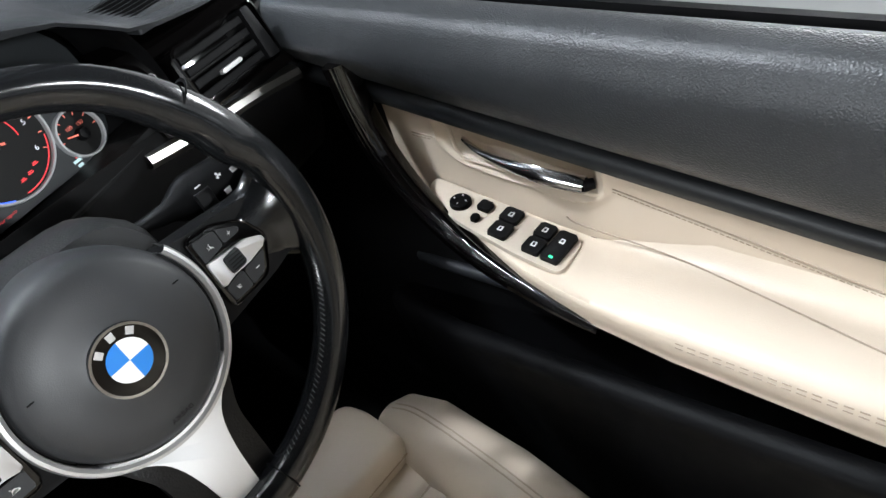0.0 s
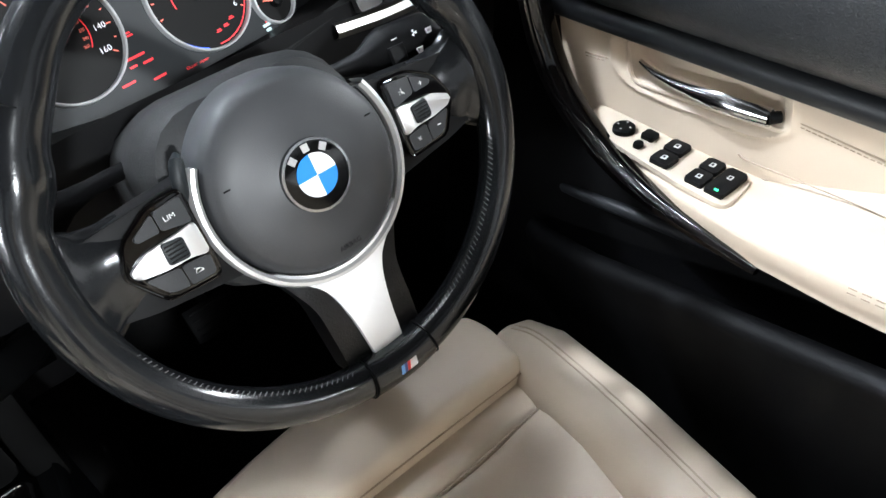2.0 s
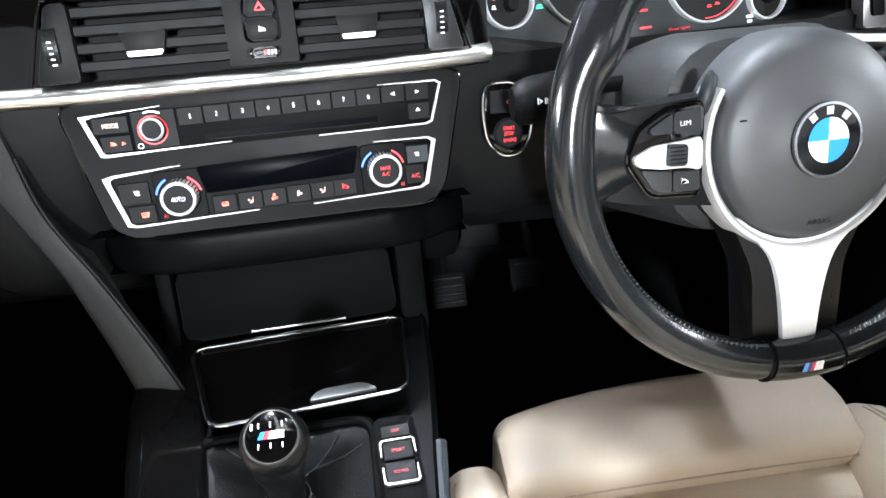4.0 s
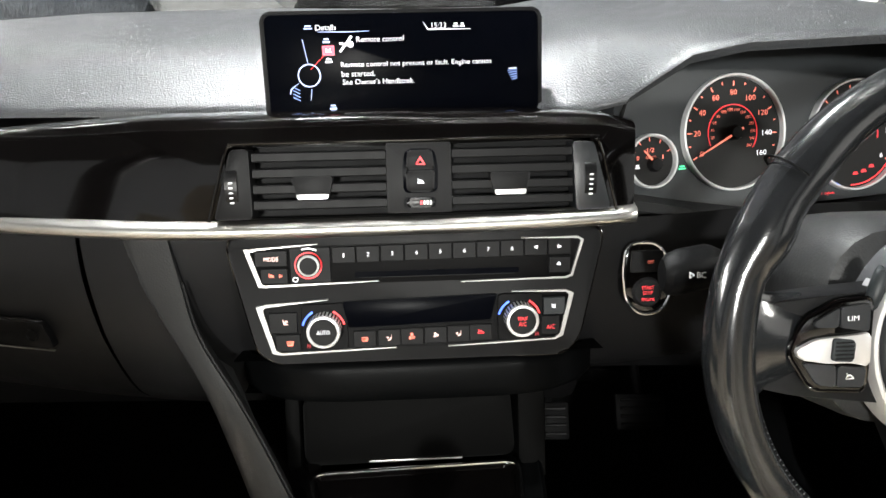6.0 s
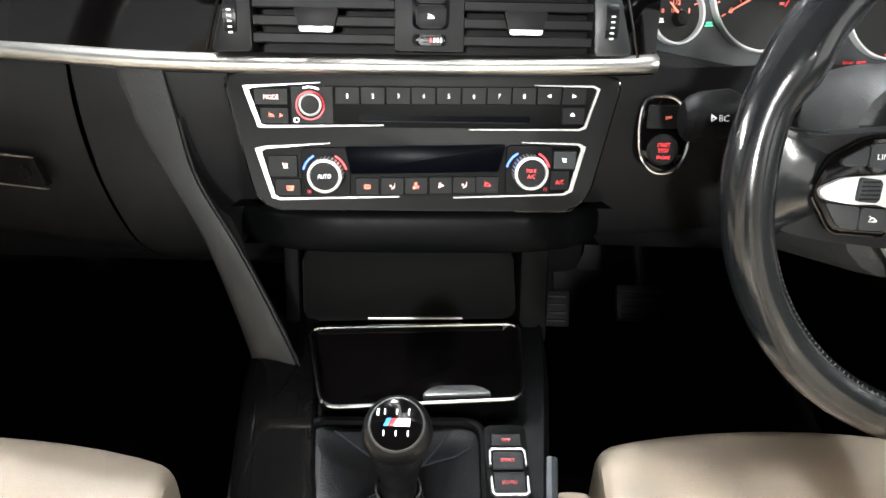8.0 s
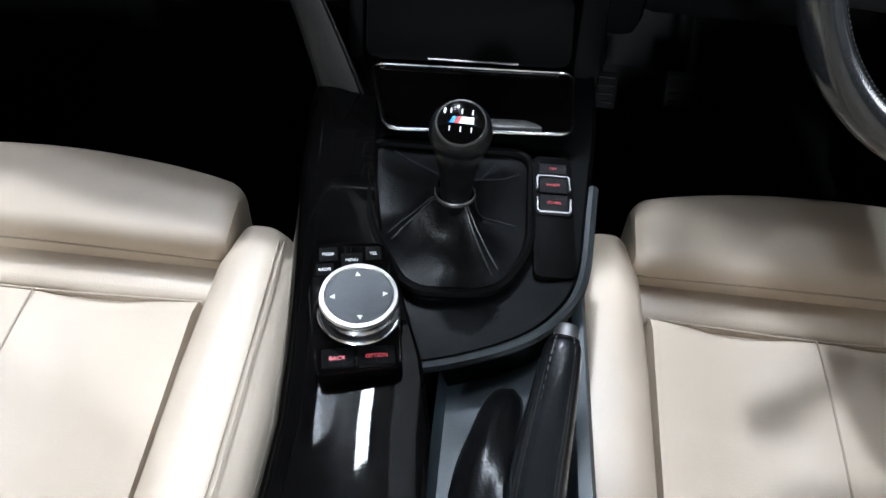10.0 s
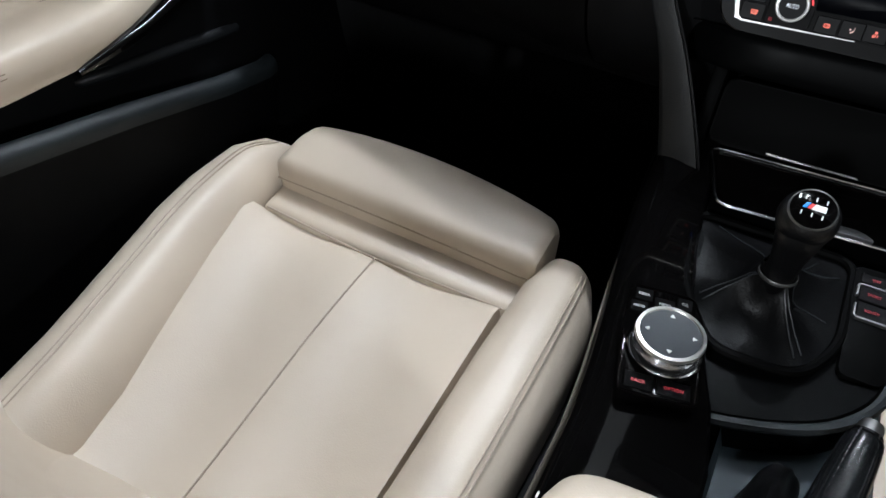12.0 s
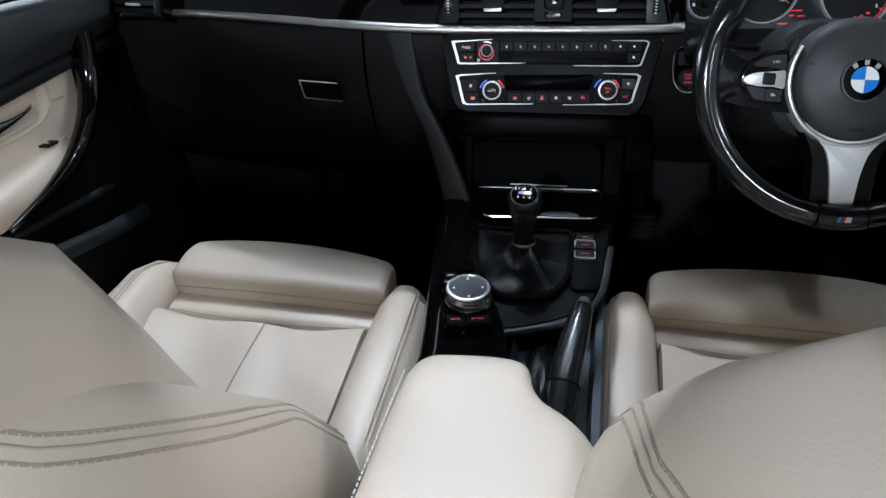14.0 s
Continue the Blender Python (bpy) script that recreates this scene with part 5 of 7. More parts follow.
# ---- dial faces ----
def needle(parent, u, v, deg, length, tail):
    bm = B()
    c, s = math.cos(radians(deg)), math.sin(radians(deg))
    ribbon(bm, [(u - c * tail, v - s * tail), (u + c * length, v + s * length)], [0.0012, 0.0005], 0.001, 0.0016)
    part("needle", bm, ORANGE_GLOW, parent, "orange needle")
    bm = B()
    lathe(bm, [(0, 0.0035), (0.0050, 0.0030), (0.0062, 0.001), (0.0064, -0.004)], 28, pose(u, v, 0))
    part("needle_hub", bm, PLASTIC, parent)


def dial_faces(c):
    u, v, R = -0.066, 0.008, 0.0515
    f = -0.0046
    a0 = lambda mph: 87 - (mph - 80) * 1.51
    for i, mph in enumerate(range(0, 170, 20)):
        a = radians(a0(mph))
        fitted("lettering", str(mph), 0.0030 * len(str(mph)) + 0.0006, 0.0046, ORANGE_GLOW if mph < 130 else WHITE_GLOW, c, u + 0.69 * R * math.cos(a), v + 0.69 * R * math.sin(a), f)
    bm = B()
    for mph in range(0, 161, 10):
        a = radians(a0(mph))
        k = 0.80 if mph % 20 == 0 else 0.84
        ribbon(bm, [(u + k * R * math.cos(a), v + k * R * math.sin(a)), (u + 0.88 * R * math.cos(a), v + 0.88 * R * math.sin(a))], 0.0005, f, f + 0.0002)
    part("dial_marks", bm, ORANGE_GLOW, c)
    for kmh in range(20, 261, 20):
        a = radians(a0(kmh / 1.609))
        fitted("lettering", str(kmh), 0.0015 * len(str(kmh)) + 0.0004, 0.0024, ORANGE_GLOW, c, u + 0.40 * R * math.cos(a), v + 0.40 * R * math.sin(a), f)
    bm = B()
    ring(bm, 0.475 * R, 0.488 * R, f, f + 0.0002, 48, pose(u, v, 0), (-36, 205))
    part("red_arc", bm, RED_GLOW, c)
    needle(c, u, v, 206, 0.042, 0.008)
    u, v = 0.064, -0.003
    b0 = lambda k: 190 - 37.5 * k
    for k in range(1, 7):
        a = radians(b0(k))
        fitted("lettering", str(k), 0.0030 if k > 1 else 0.0014, 0.0046, WHITE_GLOW if k > 4 else ORANGE_GLOW, c, u + 0.72 * R * math.cos(a), v + 0.72 * R * math.sin(a), f)
    bm = B()
    for k in range(0, 13):
        a = radians(b0(k / 2))
        ribbon(bm, [(u + 0.83 * R * math.cos(a), v + 0.83 * R * math.sin(a)), (u + 0.89 * R * math.cos(a), v + 0.89 * R * math.sin(a))], 0.0005, f, f + 0.0002)
    part("dial_marks", bm, ORANGE_GLOW, c)
    for r0, arc in ((0.50 * R, (-10, 190)), (0.90 * R, (-95, -20))):
        bm = B()
        ring(bm, r0, r0 + 0.0010, f, f + 0.0002, 40, pose(u, v, 0), arc)
        part("red_arc", bm, RED_GLOW, c)
    for i in range(3):
        a = radians(-88 + 15 * i)
        bars(c, u + 0.70 * R * math.cos(a), v + 0.70 * R * math.sin(a), 0.006, 0.003, f, RED_GLOW, 2)
    bars(c, u, v + 0.22 * R, 0.014, 0.0022, f, RED_GLOW, 1)
    bm = B()
    ring(bm, 0.93 * R, 0.96 * R, f, f + 0.0003, 20, pose(u, v, 0), (215, 250))
    part("blue_arc", bm, BLUE_GLOW, c, "blue economy arc")
    needle(c, u, v, 158, 0.040, 0.010)
    u, v, r = -0.1476, -0.011, 0.0235
    for words, du, dv, w in (("0", -0.0125, 0.0035, 0.0022), ("1/2", 0.0, 0.0095, 0.0068), ("1", 0.0115, 0.0030, 0.0012), ("Diesel", 0.0, 0.0035, 0.0092)):
        fitted("lettering", words, w, 0.0036 if words != "Diesel" else 0.0026, ORANGE_GLOW, c, u + du, v + dv, f)
    bm = B()
    for deg in (25, 60, 92, 122, 150):
        a = radians(deg)
        ribbon(bm, [(u + 0.74 * r * math.cos(a), v + 0.74 * r * math.sin(a)), (u + 0.88 * r * math.cos(a), v + 0.88 * r * math.sin(a))], 0.0004, f, f + 0.0002)
    part("dial_marks", bm, ORANGE_GLOW, c)
    bars(c, u - 0.0135, v - 0.0040, 0.004, 0.004, f, WHITE_GLOW, 2)
    needle(c, u + 0.002, v - 0.003, 132, 0.017, 0.005)
    u, v = 0.1345, -0.036
    for words, du, dv, w in (("100", -0.005, 0.0080, 0.0062), ("150", 0.0075, 0.0070, 0.0062)):
        fitted("lettering", words, w, 0.0034, ORANGE_GLOW, c, u + du, v + dv, f)
    bm = B()
    for deg in (0, 35, 65, 92, 122, 150, 180):
        a = radians(deg)
        ribbon(bm, [(u + 0.74 * r * math.cos(a), v + 0.74 * r * math.sin(a)), (u + 0.88 * r * math.cos(a), v + 0.88 * r * math.sin(a))], 0.0004, f, f + 0.0002)
    part("dial_marks", bm, ORANGE_GLOW, c)
    needle(c, u + 0.001, v - 0.002, 165, 0.017, 0.005)
    # lit signs between and under the dials
    f = -0.0056
    bars(c, -0.117, -0.019, 0.007, 0.0042, f, GREEN_GLOW, 2)
    bars(c, -0.083, -0.034, 0.0045, 0.0055, f, RED_GLOW, 3)
    bars(c, -0.0135, -0.009, 0.008, 0.0050, f, RED_GLOW, 2)
    for x, y, w in ((-0.018, -0.027, 0.018), (-0.024, -0.0335, 0.007), (-0.010, -0.0345, 0.010), (-0.036, -0.0440, 0.013), (-0.008, -0.0500, 0.013)):
        bars(c, x, y, w, 0.0030, f, RED_GLOW, 1)
    fitted("lettering", "Door open", 0.024, 0.0036, RED_GLOW, c, 0.030, -0.0555, f)
    bars(c, 0.1150, -0.0590, 0.0085, 0.014, f, material("pale_lit_car_sign", (0.45, 0.6, 0.62), 0.5, vary=0, emit=0.35), 3)
    bars(c, 0.118, -0.051, 0.005, 0.004, f, RED_GLOW, 1)


dial_faces(CLUSTER)


# ---- steering wheel details ----
def wheel_details(w):
    def squeeze(x):
        return 0.073 + (x - 0.073) * 0.82
    for s in (-1, 1):
        def P(pts):
            return [(s * squeeze(x), y) for x, y in pts][::s]
        bm = B()
        prism(bm, rpoly(P([(0.073, 0.0290), (0.100, 0.0270), (0.124, 0.0160), (0.134, -0.0020), (0.116, -0.0245), (0.075, -0.0265)]), 0.005), -0.004, 0.0016, 0.0012)
        pad = part("key_pad", bm, GLOSS, w, "gloss black key pad")
        bm = B()
        tube(bm, [(s * squeeze(x), y, 0.0006) for x, y in rpoly([(0.074, 0.0300), (0.100, 0.0282), (0.125, 0.0170), (0.1355, -0.0020), (0.117, -0.0255), (0.076, -0.0275)], 0.006)], 0.0010, 6, closed=True)
        part("pad_edge", bm, GLOSS, pad)
        bm = B()
        prism(bm, rpoly(P([(0.0765, 0.0095), (0.088, 0.0080), (0.116, 0.0062), (0.1315, 0.0000), (0.1285, -0.0055), (0.108, -0.0085), (0.090, -0.0085), (0.0765, -0.0115)]), 0.003), 0.0016, 0.0048, 0.0015, 2)
        part("silver_rocker", bm, SILVER, pad, "satin silver rocker")
        bm = B()
        prism(bm, rpoly(P([(0.089, 0.0055), (0.105, 0.0070), (0.106, -0.0065), (0.090, -0.0075)]), 0.002), 0.0040, 0.0068, 0.001, 2)
        roll = part("roller", bm, BLUE_GREY, pad)
        for i in range(5):
            bm = B()
            box(bm, 0.0878 if s > 0 else -0.0984, 0.0984 if s > 0 else -0.0878, -0.0055 + 0.0024 * i, -0.0045 + 0.0024 * i, 0.0066, 0.0074)
            part("rib", bm, PLASTIC, roll)
        for pts in ([(0.077, 0.0265), (0.0985, 0.0245), (0.0985, 0.0125), (0.077, 0.0095)], [(0.0995, 0.0243), (0.118, 0.0160), (0.117, 0.0128), (0.0995, 0.0125)],
                    [(0.078, -0.0120), (0.099, -0.0105), (0.099, -0.0235), (0.079, -0.0240)], [(0.100, -0.0105), (0.125, -0.0080), (0.114, -0.0215), (0.100, -0.0235)]):
            bm = B()
            prism(bm, rpoly(P(pts), 0.0015), 0.0016, 0.0034, 0.0008, 1)
            part("key", bm, STRIP_GREY, pad)
        if s < 0:
            fitted("lettering", "LIM", 0.0066, 0.0028, WHITE, pad, -0.0865, 0.0180, 0.0036)
            icon(pad, -0.0868, -0.0175, 0.0062, 0.0036, WHITE, "car")
        else:
            fitted("lettering", "+", 0.0030, 0.0030, WHITE, pad, 0.1017, 0.0165, 0.0036)
            fitted("lettering", "-", 0.0030, 0.0008, WHITE, pad, 0.1042, -0.0155, 0.0036)
            icon(pad, 0.0853, 0.0170, 0.0060, 0.0036, WHITE, "person")
            icon(pad, 0.0853, -0.0175, 0.0056, 0.0036, WHITE, "seat")
        # shoulder that joins the spoke to the rim
        bm = B()
        rings = []
        for x, h, z0 in ((0.108, 0.028, -0.010), (0.122, 0.029, -0.008), (0.133, 0.031, -0.006), (0.142, 0.037, -0.003), (0.151, 0.048, 0.0), (0.158, 0.060, 0.0)):
            rings.append([(s * x, 0.002 + h * math.cos(radians(a)), z0 - 0.006 + 0.014 * math.sin(radians(a))) for a in range(0, 360, 20)])
        loft(bm, rings, closed=True, caps=True)
        part("spoke_shoulder", bm, RIM_HIDE, w)
    # badge block at the foot of the lower spoke
    bm = B()
    rings = []
    for i in range(9):
        a = radians(270 - 9.5 + 19 * i / 8)
        r = 0.1508
        rings.append([(r * math.cos(a) + q * math.cos(a), r * math.sin(a) + q * math.sin(a), z) for q, z in ((math.cos(radians(b)) * 0.0149, math.sin(radians(b)) * 0.0149) for b in range(0, 360, 20))])
    loft(bm, rings, closed=True, caps=True)
    blk = part("badge_block", bm, RIM_HIDE, w, "smooth black block at the foot of the rim")
    for i, mt in enumerate((material("light_blue_bar", (0.12, 0.32, 0.65), 0.4), material("dark_blue_bar", (0.03, 0.05, 0.2), 0.4), RED, WHITE)):
        bm = B()
        x = -0.0065 + 0.0026 * i
        prism(bm, [(x, -0.1545), (x + 0.0024 + (0.004 if i == 3 else 0), -0.1545), (x + 0.0044 + (0.003 if i == 3 else 0), -0.1485), (x + 0.0020, -0.1485)], 0.012, 0.0154)
        part("badge_bar", bm, mt, blk)
    # rim joints and stitching
    for deg in (38, 142, 260.5, 279.5):
        a = radians(deg)
        bm = B()
        ring(bm, 0.0140, 0.0162 if deg < 180 else 0.0153, -0.0004, 0.0004, 32, Matrix.Translation((0.1605 * math.cos(a), 0.004 + 0.1620 * math.sin(a) * (0.955 if deg > 180 else 1), 0)) @ Matrix.Rotation(a, 4, "Z") @ Matrix.Rotation(radians(90), 4, "X"))
        part("rim_joint", bm, DARK_PLASTIC, w)
    bm = B()
    for lo, hi in ((198, 257), (283, 342)):
        n = int((hi - lo) / 1.5)
        for i in range(n):
            a0, a1 = radians(lo + (hi - lo) * i / n), radians(lo + (hi - lo) * (i + 0.62) / n)
            for k, dz in ((0.1477, 0.0086),):
                tube(bm, [(k * math.cos(a0), k * math.sin(a0) * 0.972 + 0.004, dz), ((k - 0.0014) * math.cos(a1), (k - 0.0014) * math.sin(a1) * 0.972 + 0.004, dz - 0.0035)], 0.00035, 5)
    tagged(part("stitching", bm, material("grey_thread", (0.07, 0.07, 0.07), 0.8), w, "grey cross stitching"), kind="stuff")
    em = [o for o in w.children if o.name.startswith("emblem")][0]
    for a in (52, 90, 128):
        bm = B()
        prism(bm, [(-0.0022, 0.0155), (0.0022, 0.0155), (0.0024, 0.0205), (-0.0024, 0.0205)], 0.0166, 0.0171)
        bm.transform(pose(0, 0, 0, 0, 0, a - 90))
        part("emblem_mark", bm, SILVER, em)
    # corner cap at the end of the silver arc, and airbag mark
    bm = B()
    tube(bm, [(-0.0640, 0.0450, -0.008), (-0.0665, 0.0425, -0.003), (-0.0705, 0.0340, -0.001), (-0.0722, 0.0240, -0.003), (-0.0722, 0.0180, -0.008)], [0.0022, 0.0042, 0.0048, 0.0040, 0.0024], 14)
    part("trim_cap", bm, BLUE_GREY, w)
    fitted("lettering", "AIRBAG", 0.0165, 0.0032, DARK_PLASTIC, w, 0.003, -0.0530, 0.0092)
    for s in (-1, 1):
        bars(w, s * 0.052, 0.016, 0.0045, 0.0016, 0.0087, DARK_PLASTIC, 1)


wheel_details(STEER)


# ---- stalks ----
def stalk(name, label, s):
    k = thing(name, label, "stalk", m=COLUMN)
    bm = B()
    rings = []
    dv, dz = (0.020, -0.009) if s > 0 else (0.020, -0.040)
    x1 = 0.112 if s > 0 else 0.132
    tip = 0.164 if s > 0 else 0.171
    big = 1.0 if s > 0 else 0.84
    for x, hh, hw, v, z in ((0.050, 0.0055, 0.006, 0.018, -0.088), (x1 - 0.028, 0.0060, 0.006, 0.018, -0.074), (x1 - 0.012, 0.0085, 0.008, 0.017, -0.068), (x1, 0.0175 * big, 0.012, 0.016, -0.062), (x1 + 0.006, 0.0195 * big, 0.0135, 0.016, -0.060),
                            (tip - 0.012, 0.0195 * big, 0.014, 0.014, -0.054), (tip - 0.004, 0.0175 * big, 0.0125, 0.013, -0.052), (tip, 0.0130 * big, 0.0085, 0.013, -0.051)):
        rings.append([(s * x, v + dv + hh * math.cos(radians(a)) * (0.86 + 0.14 * abs(math.cos(radians(2 * a)))), z + dz + hw * math.sin(radians(a))) for a in range(0, 360, 15)])
    loft(bm, rings, closed=True, caps=True)
    part("lever", bm, DARK_PLASTIC, k)
    if s > 0:
        key(k, 0.114, 0.127, 0.024, 0.040, -0.0575, -0.0535, PLASTIC)
        for x, y, kd in ((0.135, 0.030, "screen"), (0.148, 0.040, "screen"), (0.135, 0.043, "fan")):
            icon(k, x, y, 0.0075, -0.0478, WHITE, kd)
        bm = B()
        prism(bm, [(0.116, 0.0445), (0.121, 0.0445), (0.121, 0.0452), (0.116, 0.0452)], -0.0505, -0.0500)
        part("symbol", bm, WHITE, k)
    else:
        fitted("lettering", "BC", 0.0062, 0.0040, WHITE, k, -0.1480, 0.034, -0.0797)
        bm = B()
        ribbon(bm, [(-0.1560, 0.0320), (-0.1560, 0.0360), (-0.1530, 0.0340), (-0.1560, 0.0320)], 0.0003, -0.0800, -0.0795)
        part("symbol", bm, WHITE, k)
    return k


stalk("wiper_stalk", "black wiper stalk on the steering column", 1)
stalk("indicator_stalk", "black indicator stalk on the steering column", -1)


# ---- console fittings ----
def knee_bar():
    k = thing("knee_bar", "grey soft padded bar from dash to console", "trim bar", base=(-0.12, 0.13, 0.42))
    right = [(-0.1690, 0.1560, 0.654), (-0.1615, 0.1500, 0.612), (-0.1515, 0.1427, 0.5643), (-0.1218, 0.1256, 0.515), (-0.098, 0.111, 0.470), (-0.0765, 0.0975, 0.4235), (-0.0735, 0.0950, 0.405)]
    left = [(-0.2080, 0.1590, 0.654), (-0.2000, 0.1580, 0.612), (-0.1830, 0.1560, 0.568), (-0.1545, 0.1395, 0.518), (-0.137, 0.127, 0.472), (-0.1215, 0.116, 0.420), (-0.1180, 0.113, 0.400)]
    a, b = spline(left, 6), spline(right, 6)
    rings = []
    for i, (l, r) in enumerate(zip(a, b)):
        q = min(1.0, i / 10)
        out = Vector((-0.45, -0.85, 0.25)) * 0.0035 * q
        deep = Vector((0.25, 0.9, -0.1)) * 0.045
        back = Vector((-0.35, 0.9, -0.1)) * 0.030
        rings.append([l + deep, l + deep * 0.1, l + (r - l) * 0.04 + out * 0.5, l + (r - l) * 0.2 + out, l + (r - l) * 0.5 + out * 1.25, l + (r - l) * 0.82 + out, l + (r - l) * 0.97 + out * 0.5, r + back * 0.1, r + back])
    bm = B()
    loft(bm, rings)
    part("pad", bm, GREY_PAD, k, sharp=80)
    bm = B()
    tube(bm, [p + Vector((0.001, -0.0012, 0)) for p in b[6:]], 0.0012, 6)
    part("piping", bm, PLASTIC, k)
    return k


knee_bar()


def ashtray_flap():
    f = thing("ashtray_lid", "gloss black storage lid with chrome lip", "storage lid", m=frame_of((0.015, 0.172, 0.448), YAW3, (0, 0.35, 0.94)))
    bm = B()
    prism(bm, rpoly([(-0.098, 0.036), (0.090, 0.038), (0.094, -0.027), (-0.098, -0.030)], 0.01), -0.02, 0.0, 0.002)
    part("lid", bm, SMOKE, f)
    bm = B()
    prism(bm, rrect(-0.040, 0.045, -0.0268, -0.0250, 0.0005), 0.0, 0.005, 0.0005)
    part("chrome_lip", bm, BRACKET, f)
    bm = B()
    box(bm, -0.114, -0.100, -0.05, 0.055, -0.05, 0.004, 0.004)
    part("side_cheek", bm, SMOKE, f)
    bm = B()
    box(bm, 0.096, 0.122, -0.05, 0.055, -0.05, 0.004, 0.004)
    part("side_cheek", bm, SMOKE, f)
    return f


ashtray_flap()


def tray():
    t = thing("tray_lid", "gloss black cup tray lid with chrome frame", "tray lid", base=(0.02, 0.1, 0.42))
    line = rpoly([(-0.075, 0.141), (0.112, 0.157), (0.108, 0.060), (-0.047, 0.043)], 0.014, 5)
    bm = B()
    loft(bm, [[(x, y, 0.4235) for x, y in line], [(0.018 + (x - 0.018) * 0.985, 0.1 + (y - 0.1) * 0.97, 0.4225) for x, y in line], [(0.018 + (x - 0.018) * 0.96, 0.1 + (y - 0.1) * 0.93, 0.4205) for x, y in line]], closed=True)
    bm.faces.new(list(bm.verts)[-len(line):])
    part("lid", bm, GLOSS, t)
    bm = B()
    tube(bm, [(x, y, 0.4245) for x, y in line], 0.0017, 8, closed=True)
    part("chrome_frame", bm, CHROME, t, "thin chrome frame")
    bm = B()
    prism(bm, rpoly([(0.028, 0.058), (0.084, 0.064), (0.072, 0.073), (0.036, 0.070)], 0.004), 0.4215, 0.4255, 0.001)
    part("finger_lip", bm, BRACKET, t)
    return t


tray()


def gear_fittings():
    g = bpy.data.objects["gear_lever"]
    # boot: leather with four deep folds, drawn in at the neck
    bm = B()
    rings = []
    base = rpoly([(-0.056, 0.040), (0.080, 0.044), (0.081, -0.055), (0.060, -0.096), (-0.004, -0.102), (-0.038, -0.050)], 0.02, 10)
    base = [Vector((x, y, 0)) for x, y in base]
    k = len(base)
    for t in (0.0, 0.05, 0.15, 0.3, 0.45, 0.6, 0.75, 0.88, 0.96, 1.0):
        c = Vector((0.018, -0.028, 0)).lerp(Vector((0.022, -0.040, 0)), t)
        row = []
        for p in base:
            d = p - Vector((0.018, -0.028, 0))
            a = math.atan2(d.y, d.x)
            fold = 1 - 0.34 * math.sin(math.pi * min(1, t * 1.1)) * (0.5 + 0.5 * math.cos(4 * a + 0.5)) ** 2 + 0.05 * math.sin(11 * a + 5 * t) * math.sin(math.pi * t)
            r = (1 - t) ** 4.2 * d.length * fold + (1 - (1 - t) ** 4.2) * (0.0128 + 0.011 * (1 - t) * (0.8 + 0.4 * fold))
            ridge = (0.5 - 0.5 * math.cos(4 * a + 0.5)) ** 3
            z = 0.399 + 0.016 * math.sin(math.pi * min(1, t * 1.25)) * (ridge - 0.25) + 0.20 * (c.y + d.y * (1 - t)) * (1 - t) * 0.6 + 0.040 * max(0.0, (t - 0.12) / 0.88) + 0.006 * math.sin(math.pi * min(1.0, t * 3)) * (0.5 + 0.5 * math.cos(3 * a + 1.0))
            row.append(c + d.normalized() * r + Vector((0, 0, z)))
        rings.append(row)
    loft(bm, rings, closed=True)
    skirt = part("boot", bm, BOOT_HIDE, g, "creased black leather boot")
    for a in (38, 128, 218, 308):
        i = min(range(k), key=lambda n: abs((math.degrees(math.atan2(base[n].y + 0.028, base[n].x - 0.018)) - a + 180) % 360 - 180))
        for off in (-1, 1):
            bm = B()
            tube(bm, [r[(i + off) % k] + Vector((0, 0, 0.0006)) for r in rings[1:7]], 0.0007, 5)
            part("boot_seam", bm, STRIP_GREY, skirt)
    bm = B()
    tube(bm, [(p.x * 1.02, p.y * 1.03, 0.402 + 0.12 * p.y) for p in base], 0.004, 8, closed=True)
    part("boot_frame", bm, SMOKE, g)
    bm = B()
    lathe(bm, [(0.0142, 0.0), (0.0150, 0.001), (0.0150, 0.003), (0.0142, 0.004)], 32, pose(0.0225, -0.044, 0.431))
    part("collar", bm, BRACKET, g, "thin metal collar")
    m = Matrix.Translation((0.0230, -0.0588, 0.5062)) @ frame_of((0, 0, 0), (1, 0, 0), (0, 0.89, 0.46))
    bm = B()
    lathe(bm, [(0, 0.0012), (0.010, 0.0008), (0.0152, -0.0010), (0.0160, -0.0025)], 40, m)
    ball = B()
    lathe(ball, [(0.0150, -0.0012), (0.0176, -0.0030), (0.0204, -0.0090), (0.0212, -0.0150), (0.0200, -0.0230), (0.0168, -0.0310), (0.0120, -0.0370), (0, -0.0400)], 40, m)
    part("knob_ball", ball, HIDE, g)
    cap = part("shift_cap", bm, GLOSS, g, "gloss cap with shift pattern")
    bm = B()
    lathe(bm, [(0.0154, -0.0015), (0.0161, -0.0008), (0.0167, -0.0020), (0.0170, -0.0040)], 40, m)
    part("cap_ring", bm, BRACKET, cap)
    bm = B()
    for i in range(3):
        ribbon(bm, [(-0.0070 + 0.0070 * i, 0.0046), (-0.0070 + 0.0070 * i, 0.0080)], 0.0004, 0.0013, 0.0018)
        ribbon(bm, [(-0.0070 + 0.0070 * i, -0.0046), (-0.0070 + 0.0070 * i, -0.0080)], 0.0004, 0.0013, 0.0018)
    ribbon(bm, [(-0.0110, 0.0080), (-0.0110, 0.0040)], 0.0007, 0.0012, 0.0016)
    bm.transform(m)
    part("shift_pattern", bm, WHITE, cap)
